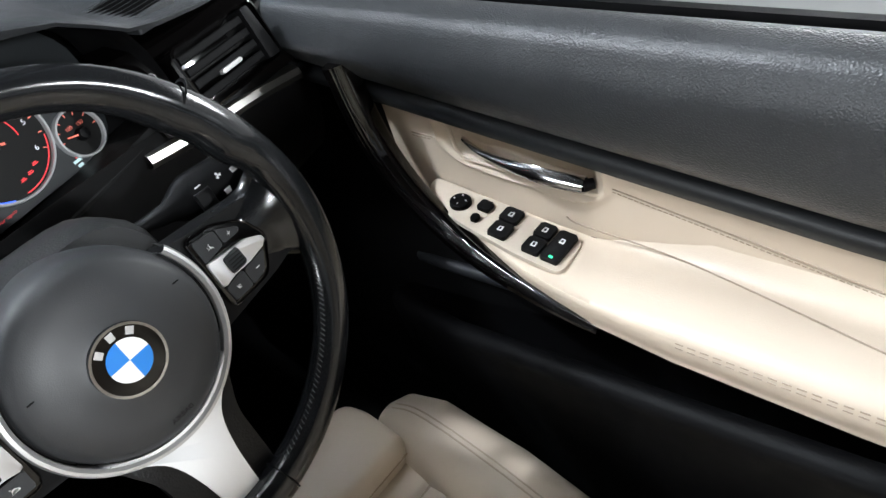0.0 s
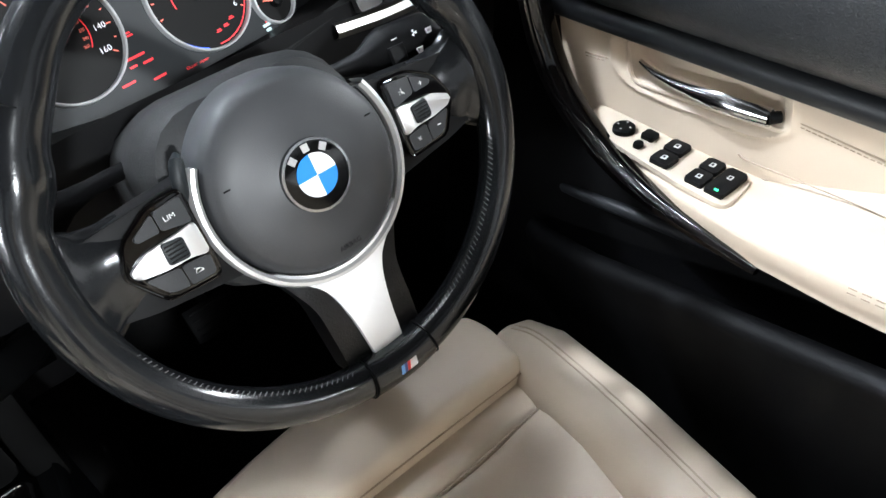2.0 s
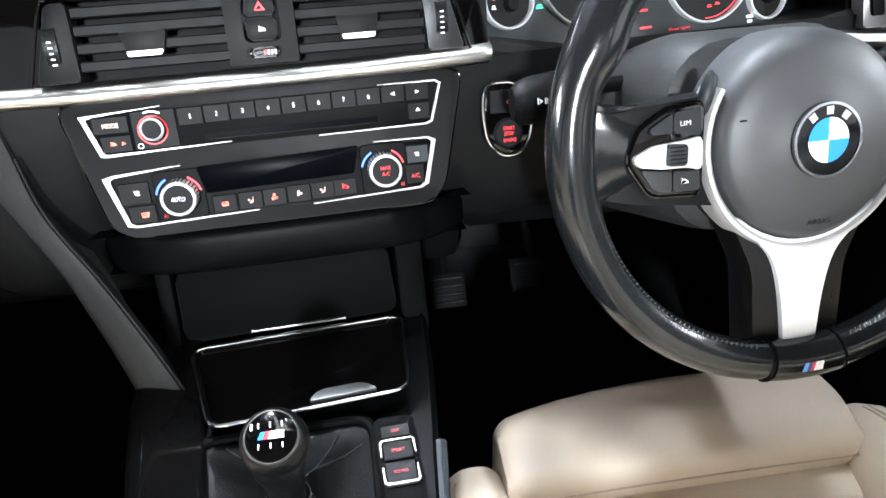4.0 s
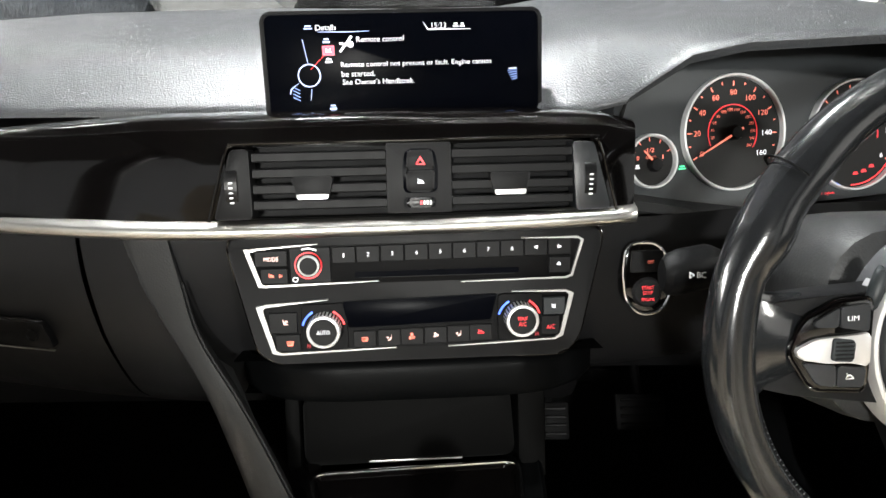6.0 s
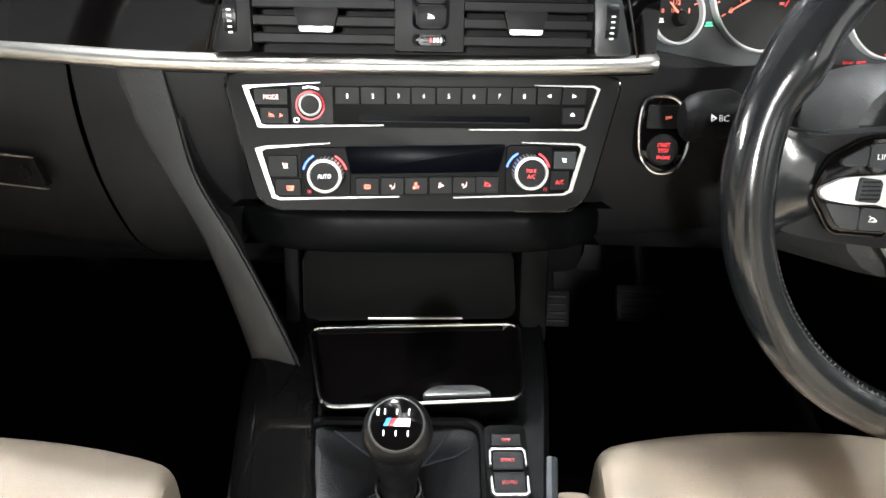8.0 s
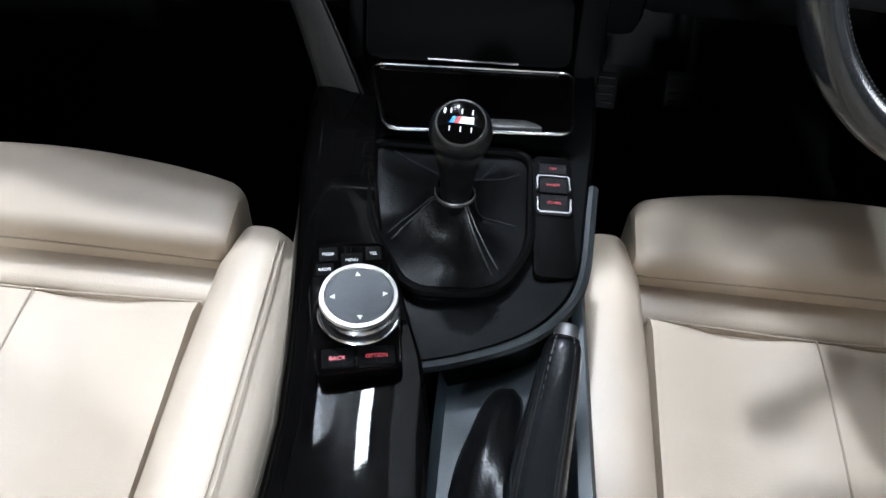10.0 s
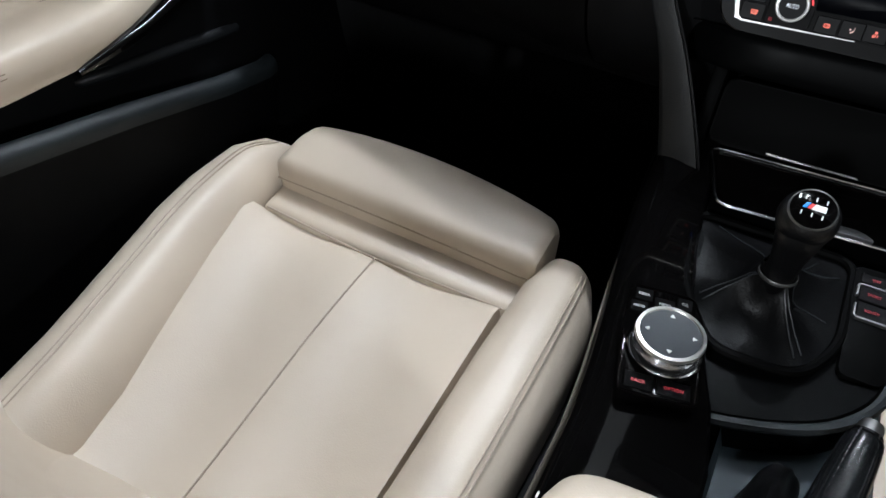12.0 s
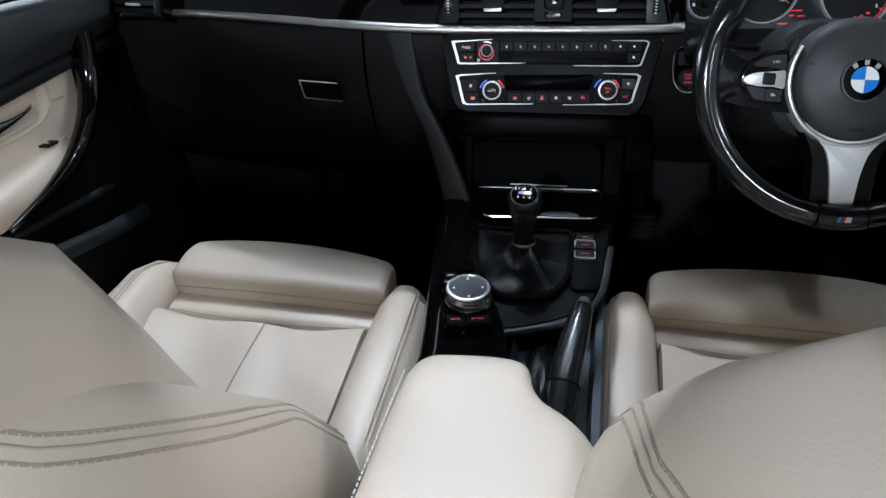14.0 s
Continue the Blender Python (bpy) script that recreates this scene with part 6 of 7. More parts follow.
    for i, mt in enumerate((BLUE, RED, WHITE)):
        bm = B()
        x = -0.0075 + 0.0030 * i
        prism(bm, [(x, -0.0022), (x + (0.0026 if i < 2 else 0.0095), -0.0022), (x + (0.0046 if i < 2 else 0.0095), 0.0024), (x + 0.0020, 0.0024)], 0.0013, 0.0018)
        bm.transform(m)
        part("badge_bar", bm, mt, cap)
    g.location += Vector((-0.005, 0.006, 0))


gear_fittings()


def mode_switches():
    s = thing("mode_switches", "column of drive mode switches with chrome brackets", "switch panel", m=frame_of((0.094, 0.002, 0.404), (1, 0.04, 0), (0, 1, 0.18)))
    bm = B()
    prism(bm, rrect(-0.016, 0.016, -0.075, 0.042, 0.006), -0.006, 0.001, 0.001)
    part("panel", bm, SMOKE, s)
    for y0, y1, words in ((0.022, 0.033, "OFF"), (0.003, 0.018, "SPORT"), (-0.016, 0.001, "ECO PRO")):
        k = key(s, -0.0115, 0.0115, y0, y1, 0.0, 0.003, DARK_PLASTIC)
        fitted("lettering", words, 0.0065 if words == "OFF" else 0.0105, 0.0026, DIM_RED, k, 0.0, (y0 + y1) / 2, 0.0031)
    for y0, y1, d in ((0.006, 0.0195, 1), (-0.0175, -0.003, -1)):
        bm = B()
        e = y1 if d > 0 else y0
        b = y0 if d > 0 else y1
        ribbon(bm, [(-0.0130, b), (-0.0130, e - d * 0.002), (-0.0110, e), (0.0110, e), (0.0130, e - d * 0.002), (0.0130, b)], 0.0008, 0.001, 0.0042)
        part("chrome_bracket", bm, BRACKET, s)
    return s


mode_switches()


def rotary_controller():
    r = thing("rotary_controller", "round rotary menu controller with chrome ring", "controller", m=frame_of((-0.042, -0.120, 0.3945), (0.975, 0.22, 0), (-0.22, 0.975, 0.09)))
    bm = B()
    prism(bm, rpoly([(-0.026, 0.052), (0.022, 0.050), (0.030, 0.020), (0.027, -0.052), (-0.026, -0.054), (-0.030, 0.010)], 0.006), -0.01, 0.0025, 0.001)
    base = part("base_plate", bm, CONSOLE_GLOSS, r)
    bm = B()
    tube(bm, [(x, y, 0.0024) for x, y in rpoly([(-0.0265, 0.0525), (0.0225, 0.0505), (0.0305, 0.020), (0.0275, -0.0525), (-0.0265, -0.0545), (-0.0305, 0.010)], 0.006)], 0.0011, 6, closed=True)
    part("plate_edge", bm, GLOSS, base)
    for x0, x1, y0, y1, words in ((-0.024, -0.010, 0.0365, 0.0495, "MEDIA"), (-0.0085, 0.0075, 0.0300, 0.0430, "MENU"), (0.009, 0.021, 0.0350, 0.0480, "TEL"), (-0.0265, -0.013, 0.0235, 0.0350, "RADIO")):
        k = key(r, x0, x1, y0, y1, 0.0015, 0.0034, SMOKE)
        fitted("lettering", words, 0.0085 if len(words) > 3 else 0.0055, 0.0026, WHITE, k, (x0 + x1) / 2, (y0 + y1) / 2, 0.0035)
    for x0, x1, words in ((-0.0235, -0.002, "BACK"), (0.000, 0.0245, "OPTION")):
        k = key(r, x0, x1, -0.0500, -0.0355, 0.0015, 0.0034, SMOKE)
        fitted("lettering", words, 0.0105 if words == "BACK" else 0.0140, 0.0028, DIM_RED, k, (x0 + x1) / 2, -0.0430, 0.0035)
    o = pose(0.003, -0.008, 0) @ Matrix.Diagonal((1.12, 1.12, 0.9, 1))
    bm = B()
    lathe(bm, [(0.0255, 0.001), (0.0258, 0.008), (0.0240, 0.0105), (0.0215, 0.0115), (0.0215, 0.0175), (0.0228, 0.0205), (0.0232, 0.0230)], 56, o)
    k = part("knob", bm, CHROME, r, "polished metal knob")
    bm = B()
    lathe(bm, [(0.0196, 0.0243), (0.0204, 0.0258), (0.0228, 0.0254), (0.0234, 0.0230)], 56, o)
    part("knob_ring", bm, SATIN, k)
    bm = B()
    lathe(bm, [(0, 0.0238), (0.0130, 0.0241), (0.0199, 0.0248)], 48, o)
    part("touch_pad", bm, material("slate_touch_surface", (0.012, 0.015, 0.019), 0.5, specular=0.25, grain=0.1, grain_scale=900), k, "slate-coloured touch surface")
    for a in (0, 90, 180, 270):
        bm = B()
        ribbon(bm, [(-0.0014, 0.0142), (0.0014, 0.0142), (0.0, 0.0166), (-0.0014, 0.0142)], 0.00025, 0.0244, 0.0249)
        bm.transform(o @ pose(0, 0, 0, 0, 0, a))
        part("arrow", bm, WHITE, k)
    return r


rotary_controller()


def handbrake():
    h = thing("handbrake", "black leather handbrake lever with stitched boot", "handbrake", base=(0.09, -0.35, 0.33))
    line = spline([(0.0970, -0.150, 0.4180), (0.0945, -0.165, 0.4130), (0.0890, -0.200, 0.4000), (0.0830, -0.240, 0.3840), (0.0790, -0.290, 0.3640), (0.0770, -0.340, 0.3450)], 6)
    k = len(line)
    girth = [0.0105 + 0.0075 * min(1.0, i / (0.6 * (k - 1))) for i in range(k)]
    girth[0], girth[1] = 0.0090, 0.0103
    bm = B()
    tube(bm, line, girth, 20, flat=0.88)
    part("grip", bm, RIM_HIDE, h)
    d = (line[0] - line[3]).normalized()
    bm = B()
    tube(bm, [line[0] - d * 0.002, line[0] + d * 0.006, line[0] + d * 0.010], [0.0078, 0.0080, 0.0066], 16, flat=0.9)
    part("release_button", bm, BRACKET, h, "dull metal release button")
    bm = B()
    tube(bm, [line[0] - d * 0.003, line[0] + d * 0.001], [0.0100, 0.0094], 16, flat=0.9)
    part("collar", bm, DARK_PLASTIC, h)
    # boot: a creased bag beside and behind the lever
    bm = B()
    rings = []
    pts = spline([(0.0680, -0.150, 0.3480), (0.0630, -0.175, 0.3560), (0.0580, -0.205, 0.3620), (0.0560, -0.240, 0.3640), (0.0600, -0.290, 0.3600), (0.0640, -0.340, 0.3500)], 5)
    for i, p in enumerate(pts):
        t = i / (len(pts) - 1)
        r = 0.004 + 0.024 * math.sin(math.pi * min(1.0, 0.08 + t * 0.75)) ** 0.8
        row = []
        for j in range(36):
            q = 2 * math.pi * j / 36
            w = 1 + 0.10 * math.sin(3 * q + 7 * t) + 0.06 * math.sin(7 * q - 11 * t)
            row.append(p + Vector((math.cos(q) * r * 0.72 * w, 0, math.sin(q) * r * w)))
        rings.append(row)
    loft(bm, rings, closed=True, caps=True)
    part("boot", bm, HIDE, h, "creased black leather boot")
    bm = B()
    for a0 in (62, 118):
        for i in range(3, k - 6):
            p, q = line[i], line[i + 1]
            off = Vector((math.cos(radians(a0)), 0.25, math.sin(radians(a0)) * 0.9))
            tube(bm, [p + off * (girth[i] * 1.01), p.lerp(q, 0.6) + off * (girth[i] * 1.01)], 0.0006, 5)
    tagged(part("stitching", bm, material("dark_thread", (0.03, 0.03, 0.03), 0.7), h), kind="stuff")
    bm = B()
    tube(bm, [line[19] + (line[18] - line[19]).normalized() * 0.002, line[19]], [girth[19] * 1.05, girth[19] * 1.05], 20, flat=0.88)
    part("boot_band", bm, DARK_PLASTIC, h)
    return h


handbrake()


def buckle():
    b = thing("seat_belt_buckle", "seat belt buckle with red button beside the armrest", "buckle", m=pose(0.140, -0.400, 0.375, -25, 0, 8))
    bm = B()
    box(bm, -0.014, 0.014, -0.010, 0.010, -0.10, 0.0, 0.004, 3)
    part("body", bm, DARK_PLASTIC, b)
    bm = B()
    box(bm, -0.012, 0.012, -0.008, 0.008, -0.004, 0.006, 0.002, 2)
    part("release_button", bm, RED, b, "red release button")
    return b


buckle()


# ---- door fittings ----
def door_fittings(d, s):
    def X(bm):
        if s < 0:
            bm.transform(Matrix.Diagonal((-1, 1, 1, 1)))
        return bm
    # pull handle
    path = spline([(0.736, 0.050, 0.5520), (0.727, 0.025, 0.5495), (0.722, -0.015, 0.5450), (0.722, -0.052, 0.5405), (0.731, -0.088, 0.5365)], 6)
    n = len(path)
    bm = B()
    rings = []
    for i, p in enumerate(path):
        q = i / (n - 1)
        up = 0.0018 + 0.0085 * max(0.0, min(1.0, (q - 0.25) / 0.45)) ** 1.5 - 0.0045 * max(0.0, (q - 0.70) / 0.30)
        down = 0.0020 + 0.0075 * q ** 1.3
        deep = 0.0022 + 0.0035 * q
        # blade with a bevelled upper facet, a rolled lower edge and a flat back
        rings.append([p + Vector((x, 0, z)) for x, z in ((deep, up * 0.8), (deep * 0.4, up), (-deep * 0.35, up * 0.75), (-deep * 0.95, up * 0.1), (-deep, -down * 0.35), (-deep * 0.7, -down * 0.8), (0.0, -down), (deep, -down * 0.8))])
    loft(bm, rings, closed=True, caps=True)
    part("door_handle", X(bm), CHROME, d, "satin chrome release handle", sharp=50)
    bm = B()
    tube(bm, [path[-1] + Vector((-0.001, 0.001, -0.001)), path[-1] + Vector((0.006, -0.006, -0.001))], [0.0062, 0.0052], 14, flat=0.95)
    part("handle_end", X(bm), DARK_PLASTIC, d)
    bm = B()
    edge = rpoly([(0.066, 0.582), (0.060, 0.529), (-0.096, 0.5235), (-0.109, 0.532), (-0.107, 0.566)], 0.014, 6)[4:-4]
    tube(bm, [(0.7350, y, z) for y, z in edge], 0.0022, 8)
    part("dish_edge", X(bm), CREAM, d)
    # seams
    def seam(y):
        return 0.5385 + 0.166 * (y + 0.1) if y < 0 else 0.5468
    for lo, hi in ((-0.62, -0.107), (0.088, 0.118)):
        bm = B()
        tube(bm, [(0.7345, lo + (hi - lo) * i / 12, seam(lo + (hi - lo) * i / 12)) for i in range(13)], 0.0009, 5)
        part("panel_seam", X(bm), CREAM_SEAM, d)
        bm = B()
        for i in range(int((hi - lo) / 0.0052)):
            y0 = hi - 0.0052 * i
            tube(bm, [(0.7344, y0, seam(y0) - 0.0035), (0.7344, y0 - 0.0036, seam(y0 - 0.0036) - 0.0035)], 0.00055, 5)
        part("stitching", X(bm), CREAM_SEAM, d)
    bm = B()
    tube(bm, spline([(0.7360, -0.060, 0.4872), (0.7306, -0.080, 0.4871), (0.7266, -0.1694, 0.4856), (0.7126, -0.2572, 0.4840), (0.6990, -0.3295, 0.4824), (0.686, -0.40, 0.4810)], 6), 0.0008, 5)
    part("armrest_seam", X(bm), CREAM_SEAM, d)
    bm = B()
    for i in range(46):
        y0 = -0.205 - 0.010 * i
        for dz in (0.0, 0.0045):
            tube(bm, [(0.6540 + dz * 0.1, y0, 0.4630 + dz), (0.6540 + dz * 0.1, y0 - 0.0065, 0.4630 + dz)], 0.0006, 5)
    part("edge_stitching", X(bm), CREAM_SEAM, d)
    # window seal
    bm = B()
    rings = []
    for y in (0.40, 0.2, -0.2, -0.6, -1.0):
        rings.append([(x, y, z) for x, z in ((0.741, 0.690), (0.742, 0.699), (0.749, 0.6995), (0.753, 0.660))])
    loft(bm, rings)
    part("window_seal", X(bm), DARK_PLASTIC, d)
    z = 0.4885
    if s > 0:
        bm = B()
        prism(bm, rpoly([(0.735, 0.108), (0.734, 0.03), (0.728, -0.079), (0.680, -0.082), (0.681, -0.03), (0.690, 0.045), (0.704, 0.096)], 0.012, 5), z - 0.004, z + 0.0008, 0.0006)
        plate = part("switch_plate", bm, material("beige_plastic", (0.46, 0.395, 0.32), 0.45, grain=0.1, grain_scale=900), d, "beige switch plate")
        pin = Vector((0, 0.05, z)) + PLACE[d].translation
        plate.matrix_basis = Matrix.Translation(pin + Vector((0, -0.004, -0.003))) @ Matrix.Rotation(radians(6.6), 4, "X") @ Matrix.Translation(-pin)
        h = z + 0.0006
        bm = B()
        lathe(bm, [(0, 0.006), (0.0095, 0.006), (0.0112, 0.0045), (0.0115, 0)], 36, pose(0.713, 0.056, h))
        knob = part("mirror_knob", bm, DARK_PLASTIC, plate)
        for a in range(0, 360, 90):
            bm = B()
            prism(bm, [(-0.001, 0.0060), (0.001, 0.0060), (0.0, 0.0080)], h + 0.0061, h + 0.0064)
            bm.transform(Matrix.Translation((0.713, 0.056, 0)) @ Matrix.Rotation(radians(a + 10), 4, "Z"))
            part("arrow", bm, WHITE, knob)
        for x0, x1, y0, y1 in ((0.7135, 0.7265, 0.0225, 0.0365), (0.6965, 0.7055, 0.0245, 0.0325)):
            bm = B()
            prism(bm, rrect(x0, x1, y0, y1, 0.002), h, h + 0.005, 0.001)
            part("button", bm, DARK_PLASTIC, plate)
        for x0, x1, y0, y1 in ((0.7105, 0.7305, -0.0125, 0.0085), (0.6885, 0.7090, -0.0145, 0.0070), (0.7080, 0.7280, -0.0520, -0.0330), (0.6865, 0.7070, -0.0530, -0.0335), (0.6860, 0.7270, -0.0745, -0.0545)):
            bm = B()
            prism(bm, rrect(x0 + 0.0004, x1 - 0.0004, y0 + 0.0004, y1 - 0.0004, 0.0025), h, h + 0.0050, 0.0015)
            k = part("window_switch", bm, PLASTIC, plate)
            cx, cy = (x0 + x1) / 2 + (0.006 if x1 - x0 > 0.03 else 0), (y0 + y1) / 2
            bm = B()
            ribbon(bm, [(cx + 0.0026, cy + 0.0020), (cx + 0.0030, cy - 0.0016), (cx - 0.0022, cy - 0.0022), (cx - 0.0026, cy + 0.0020), (cx + 0.0026, cy + 0.0020)], 0.00045, h + 0.0050, h + 0.0053)
            part("symbol", bm, WHITE, k)
            if x1 - x0 > 0.03:
                bm = B()
                prism(bm, rrect(x0 + 0.003, x0 + 0.0055, cy - 0.003, cy + 0.001, 0.0005), h + 0.005, h + 0.0056)
                part("led", bm, GREEN_GLOW, k, "lit green indicator")
    else:
        bm = B()
        prism(bm, rrect(-0.745, -0.720, 0.040, 0.066, 0.003), z, z + 0.003, 0.001)
        k = part("window_switch", bm, PLASTIC, d)
        bars(k, -0.7325, 0.053, 0.008, 0.006, z + 0.0031, WHITE, 1)


door_fittings(DOOR_R, 1)
door_fittings(DOOR_L, -1)


# ---- driver side of the dash ----
def side_vent(name, label, s):
    v = thing(name, label, "air vent", m=frame_of((s * 0.630, 0.215, 0.680), (0.985, s * 0.17, 0), (0, 0.29, 0.957)))
    bm = B()
    line = rrect(-0.055, 0.055, -0.032, 0.030, 0.008)
    loft(bm, [[(x, y, -0.03) for x, y in line], [(x, y, 0.004) for x, y in line], [(x * 0.96, y * 0.93, 0.005) for x, y in line], [(x * 0.94, y * 0.90, -0.028) for x, y in line]], closed=True)
    bm.faces.new(list(bm.verts)[-len(line):])
    part("surround", bm, GLOSS, v)
    for i in range(4):
        part("louvre", louvre_mesh(-0.048, 0.034), PLASTIC, v).location = (0, 0.0165 - 0.0122 * i, 0.001)
    bm = B()
    prism(bm, rpoly([(0.036, 0.025), (0.046, 0.025), (0.051, -0.027), (0.036, -0.027)], 0.002), -0.02, 0.005, 0.001)
    part("side_plate", bm, PLASTIC, v)
    bm = B()
    prism(bm, rrect(-0.020, 0.006, -0.0125, -0.0085, 0.001), 0.0, 0.0065, 0.001)
    part("vent_tab", bm, SILVER, v, "silver grip tab")
    return v


side_vent("side_vent", "black outer air vent beside the driver's door", 1)
side_vent("side_vent", "black outer air vent beside the passenger door", -1)


def dash_right():
    d = thing("dash_end_trim", "satin strip and gloss trim by the driver's door", "dashboard trim", base=(0.6, 0.22, 0.64))
    bm = B()
    rings = []
    for p in spline([(0.5140, 0.2125, 0.6335), (0.5687, 0.212, 0.6295), (0.634, 0.216, 0.628), (0.704, 0.226, 0.6180)], 5):
        rings.append([p + Vector(q) for q in ((0, 0.014, -0.0080), (0, 0.0, -0.0062), (0, -0.003, 0.0), (0, 0.0, 0.0062), (0, 0.014, 0.0080))])
    loft(bm, rings)
    part("satin_strip", bm, SATIN, d, "brushed satin aluminium strip")
    bm = B()
    rings = []
    for x, y in ((0.535, 0.232), (0.56, 0.226), (0.64, 0.226), (0.72, 0.24)):
        rings.append([(x, y - 0.006, 0.632), (x, y + 0.004, 0.665), (x, y + 0.016, 0.700), (x, y + 0.024, 0.712), (x, y + 0.06, 0.716)])
    loft(bm, rings)
    part("trim_band", bm, GLOSS, d, "gloss black trim band")
    # light switch beside the cluster
    m = frame_of((0.552, 0.217, 0.655), (0.985, 0.02, 0), (0, 0.29, 0.957))
    bm = B()
    prism(bm, rpoly([(-0.014, 0.042), (0.010, 0.042), (0.016, -0.014), (-0.010, -0.014)], 0.003), -0.012, 0.003, 0.001)
    bm.transform(m)
    sw = part("switch_plate", bm, BRACKET, d)
    bm = B()
    prism(bm, rpoly([(-0.008, 0.034), (0.003, 0.034), (0.008, -0.004), (-0.003, -0.004)], 0.002), 0.003, 0.006, 0.001)
    bm.transform(m)
    part("thumbwheel", bm, DARK_PLASTIC, sw)
    return d


dash_right()


def defrost_vent():
    v = thing("defrost_vent", "black slatted demister grille on the dashboard", "air vent", m=frame_of((0.588, 0.2800, 0.7395), (0.97, 0.25, -0.02), (0.09, 0.99, 0.06)))
    bm = B()
    line = rpoly([(-0.021, 0.034), (0.021, 0.034), (0.022, -0.034), (-0.020, -0.034)], 0.003)
    loft(bm, [[(x * 1.26, y * 1.16, -0.010) for x, y in line], [(x * 1.20, y * 1.12, -0.0008) for x, y in line], [(x * 1.08, y * 1.05, 0.0012) for x, y in line], [(x, y, 0.0004) for x, y in line], [(x, y, -0.016) for x, y in line]], closed=True)
    bm.faces.new(list(bm.verts)[-len(line):])
    part("surround", bm, PAD, v)
    for i in range(7):
        bm = B()
        y = -0.0285 + 0.0096 * i
        rings = [[(x, y + dy, z) for dy, z in ((0.0050, -0.012), (-0.0006, 0.0010), (-0.0026, 0.0010), (0.0030, -0.012))] for x in (-0.0225, 0.0228)]
        loft(bm, rings, closed=True, caps=True)
        part("slat", bm, PLASTIC, v)
    return v


defrost_vent()


# ---- pedals ----
def pedal(name, label, x, y, z, w, h):
    p = thing(name, label, "pedal", m=pose(x, y, z, 55))
    bm = B()
    box(bm, -w / 2, w / 2, -h / 2, h / 2, -0.006, 0.006, 0.004, 2)
    part("pad", bm, DARK_PLASTIC, p)
    for i in range(4):
        bm = B()
        box(bm, -w * 0.4, w * 0.4, -h * 0.38 + h * 0.22 * i, -h * 0.30 + h * 0.22 * i, 0.005, 0.009, 0.001, 1)
        part("rib", bm, PLASTIC, p)
    bm = B()
    tube(bm, [(0, h * 0.3, 0), (0, 0.12, -0.03), (0, 0.22, -0.03)], 0.007, 8)
    part("arm", bm, DARK_PLASTIC, p)
    return p


pedal("brake_pedal", "black rubber brake pedal in the footwell", 0.34, 0.52, 0.20, 0.075, 0.055)
pedal("clutch_pedal", "black rubber clutch pedal in the footwell", 0.20, 0.50, 0.20, 0.06, 0.055)


# ---- seat seams ----
def seat_seams(s):
    def line(name, pts, r=0.0009, n=8):
        bm = B()
        tube(bm, spline(pts, n), r, 6)
        part(name, bm, SEAT_SEAM, s)
    # doubled seams along the outer and inner bolsters
    for dx in (0.0, 0.006):
        if s.name.startswith("driver"):
            pts = [(-0.196, 0.050, 0.0165), (-0.200, 0.010, 0.0322), (-0.194, -0.10, 0.0432), (-0.181, -0.22, 0.0512), (-0.169, -0.32, 0.0602), (-0.163, -0.38, 0.066)]
        else:
            pts = [(-0.200, 0.050, 0.0168), (-0.214, 0.010, 0.0322), (-0.214, -0.06, 0.0384), (-0.204, -0.12, 0.0452), (-0.186, -0.20, 0.0512), (-0.163, -0.30, 0.0602), (-0.150, -0.38, 0.066)]
        line("bolster_seam", [(x + dx, y, z) for x, y, z in pts])
    for dx in (0.0, 0.005):
        line("bolster_seam", [(0.226 + dx, 0.030, 0.018), (0.231 + dx, 0.0, 0.0345), (0.234 + dx, -0.10, 0.0440), (0.234 + dx, -0.25, 0.050)])
    line("cushion_seam", [(-0.160, 0.0045, 0.010), (-0.05, 0.0040, 0.013), (0.06, 0.0040, 0.013), (0.176, 0.0045, 0.010)], 0.0011)
    line("cushion_seam", [(-0.150, -0.0335, -0.002), (0.0, -0.0345, -0.010), (0.166, -0.0335, -0.002)], 0.0011)


for q in ("passenger_seat", "driver_seat"):
    seat_seams(bpy.data.objects[q])


def armrest_stitch():
    a = ARMREST
    bm = B()
    for i in range(52):
        y0 = -0.305 - 0.0068 * i
        tube(bm, [(-0.0665, y0, 0.4275), (-0.0665, y0 - 0.004, 0.4275)], 0.0007, 5)
    pale = material("pale_thread", (0.6, 0.57, 0.53), 0.8)
    part("stitching", bm, pale, a)
    bm = B()
    for i in range(40):
        y0 = -0.39 - 0.0068 * i
        tube(bm, [(0.1212, y0, 0.4265), (0.1212, y0 - 0.004, 0.4265)], 0.0007, 5)
    part("stitching", bm, pale, a)


armrest_stitch()


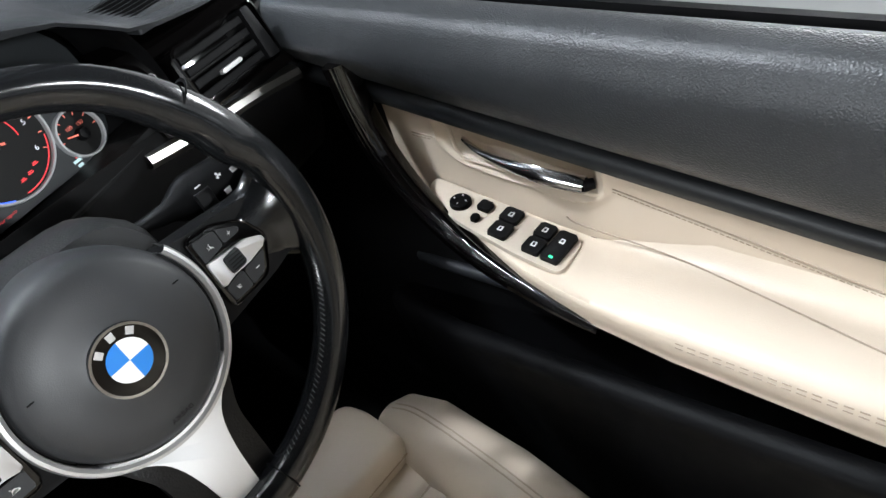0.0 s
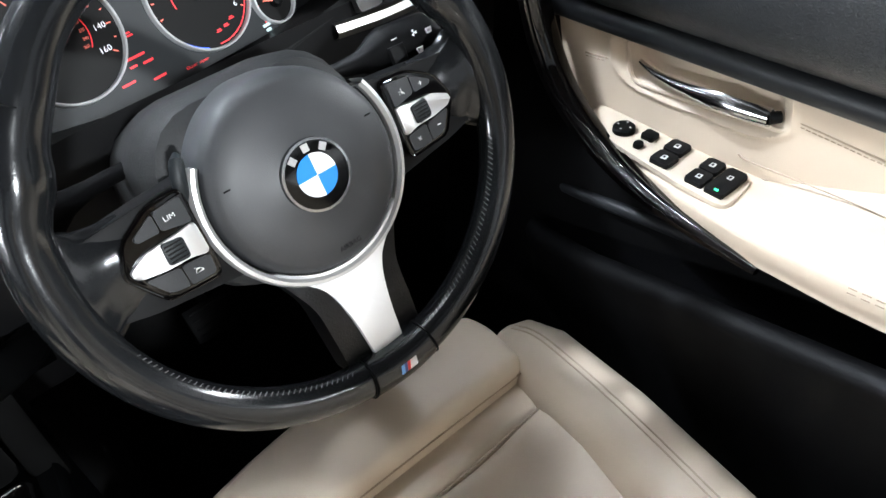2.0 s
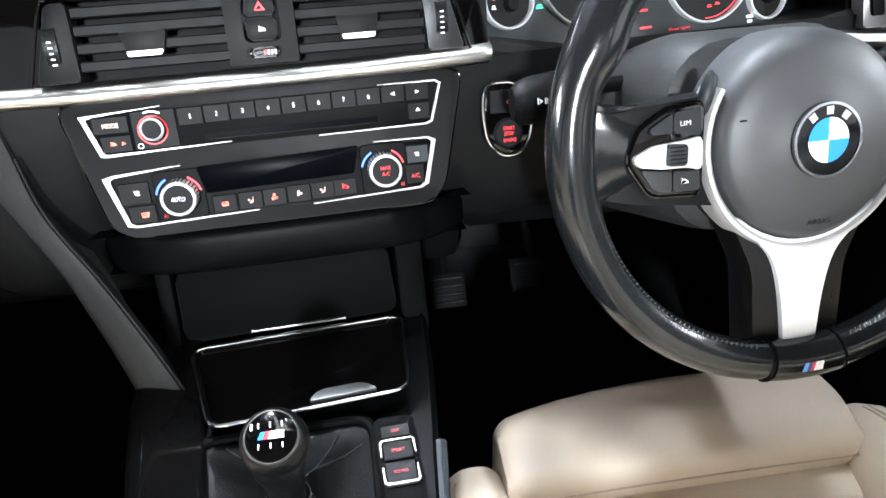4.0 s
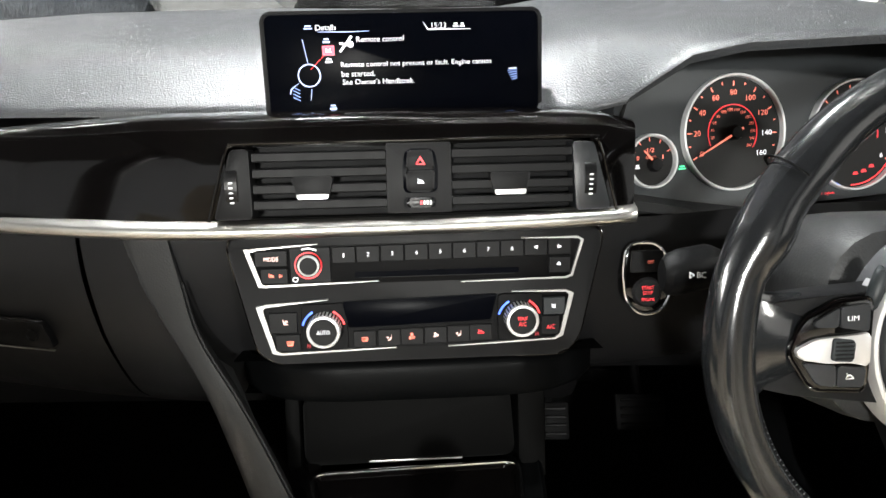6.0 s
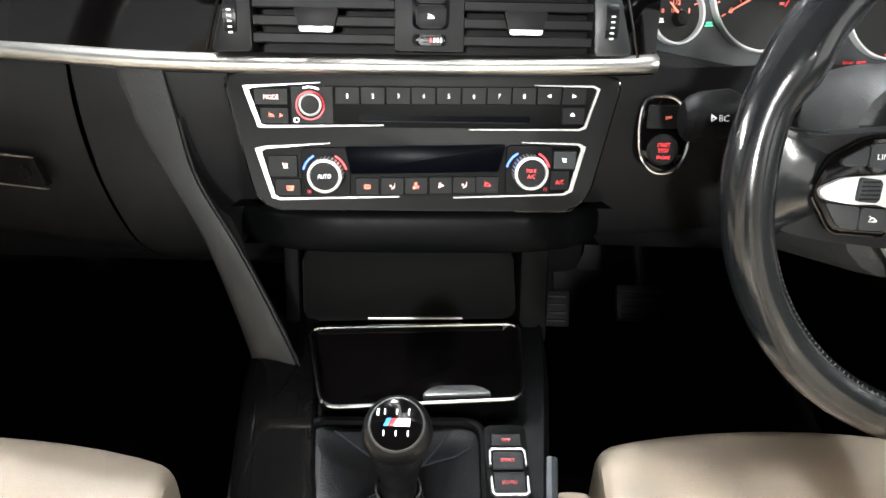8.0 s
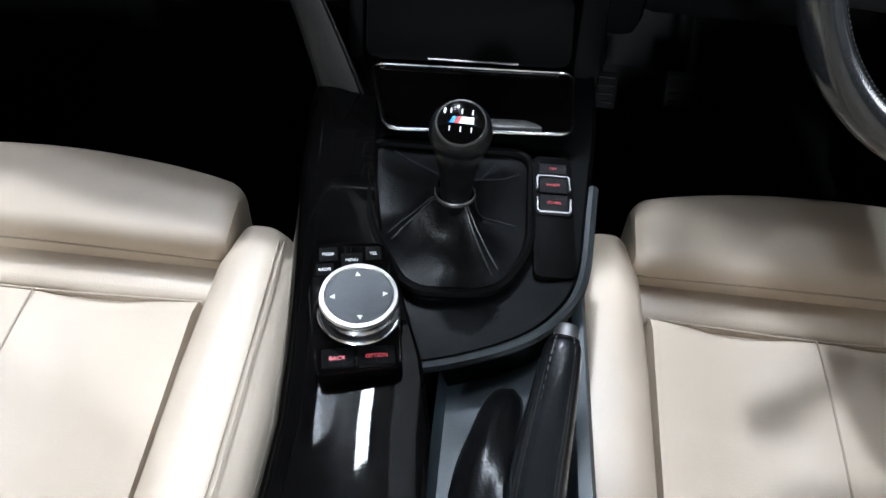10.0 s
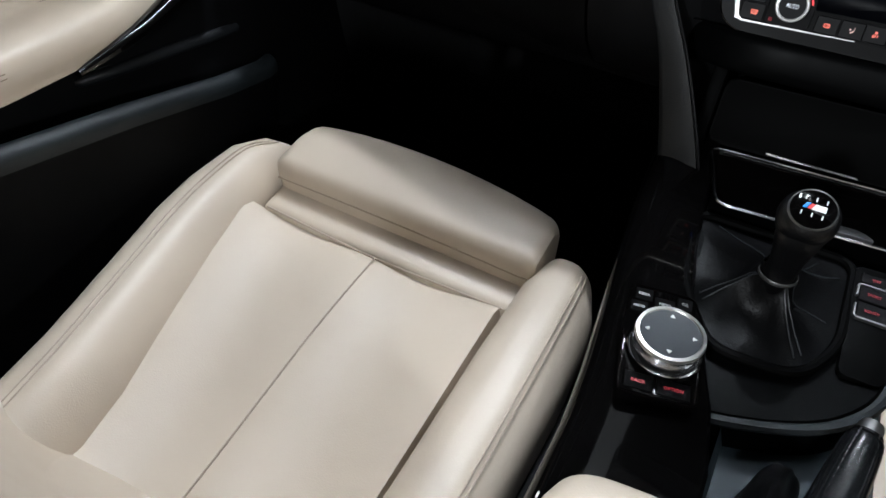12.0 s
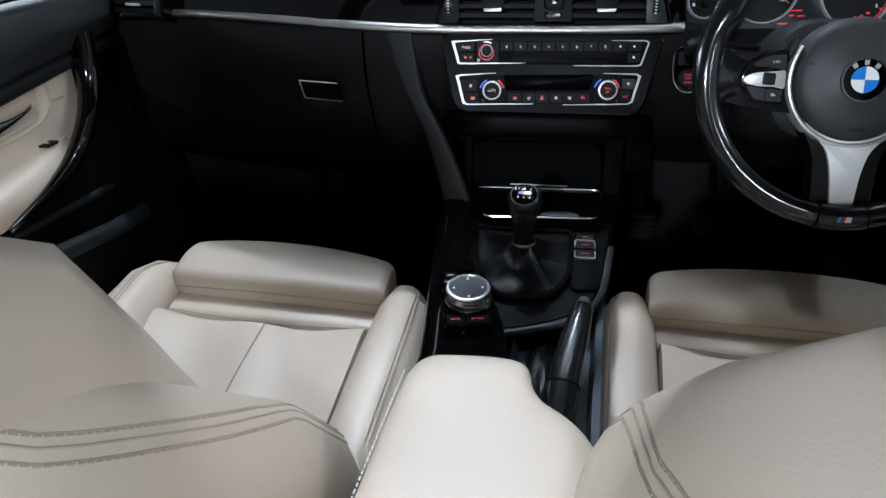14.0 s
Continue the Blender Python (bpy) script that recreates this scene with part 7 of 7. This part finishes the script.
# ---- glass and cowl ----
def glazing():
    g = bpy.data.materials.new("clear_glass")
    g.use_nodes = True
    nt = g.node_tree
    b = nt.nodes["Principled BSDF"]
    b.inputs["Transmission Weight"].default_value = 1.0
    b.inputs["Roughness"].default_value = 0.0
    b.inputs["IOR"].default_value = 1.45
    bm = B()
    rings = []
    for y, z, hw in ((0.96, 0.735, 0.70), (0.60, 0.92, 0.66), (0.25, 1.09, 0.62), (-0.10, 1.22, 0.58)):
        rings.append([(hw * t, y - 0.10 * t * t * (1 if y > 0.3 else 0.3), z) for t in (-1, -0.6, -0.2, 0.2, 0.6, 1)])
    loft(bm, rings)
    bmesh.ops.solidify(bm, geom=list(bm.faces), thickness=0.005)
    ob = structure("window_1", bm, g, "clear curved windscreen", "windscreen")
    ob.visible_shadow = False
    bm = B()
    tube(bm, [(-0.72, 0.90, 0.742), (-0.30, 0.945, 0.748), (0.0, 0.955, 0.748), (0.30, 0.945, 0.742), (0.72, 0.90, 0.730)], 0.014, 10, flat=0.8)
    structure("trim_cowl", bm, DARK_PLASTIC, "black seal along the foot of the windscreen", "seal")


glazing()


# Mirror out of view, added to cast shade on the passenger thigh rest.
def rear_view_mirror():
    r = thing("rear_view_mirror", "black interior mirror out of view, added for its shadow", "mirror", m=frame_of((0.0, 0.15, 1.06), (1, 0, 0), (0, 0.25, 0.97)))
    bm = B()
    prism(bm, rpoly([(-0.118, 0.030), (0.118, 0.030), (0.106, -0.034), (-0.106, -0.034)], 0.016), 0.0, 0.022, 0.005)
    bm.transform(Matrix.Diagonal((1, 1, -1, 1)))
    part("housing", bm, PLASTIC, r)
    bm = B()
    prism(bm, rpoly([(-0.112, 0.026), (0.112, 0.026), (0.101, -0.030), (-0.101, -0.030)], 0.014), 0.0005, 0.002)
    part("mirror_glass", bm, material("mirror_silver", (0.85, 0.85, 0.86), 0.03, metal=1.0, vary=0.0, rough_vary=0.0), r)
    bm = B()
    tube(bm, [(0, 0.0, -0.015), (0, 0.05, -0.03), (0, 0.118, -0.012)], [0.012, 0.012, 0.018], 12)
    part("stem", bm, PLASTIC, r)
    return r


rear_view_mirror()
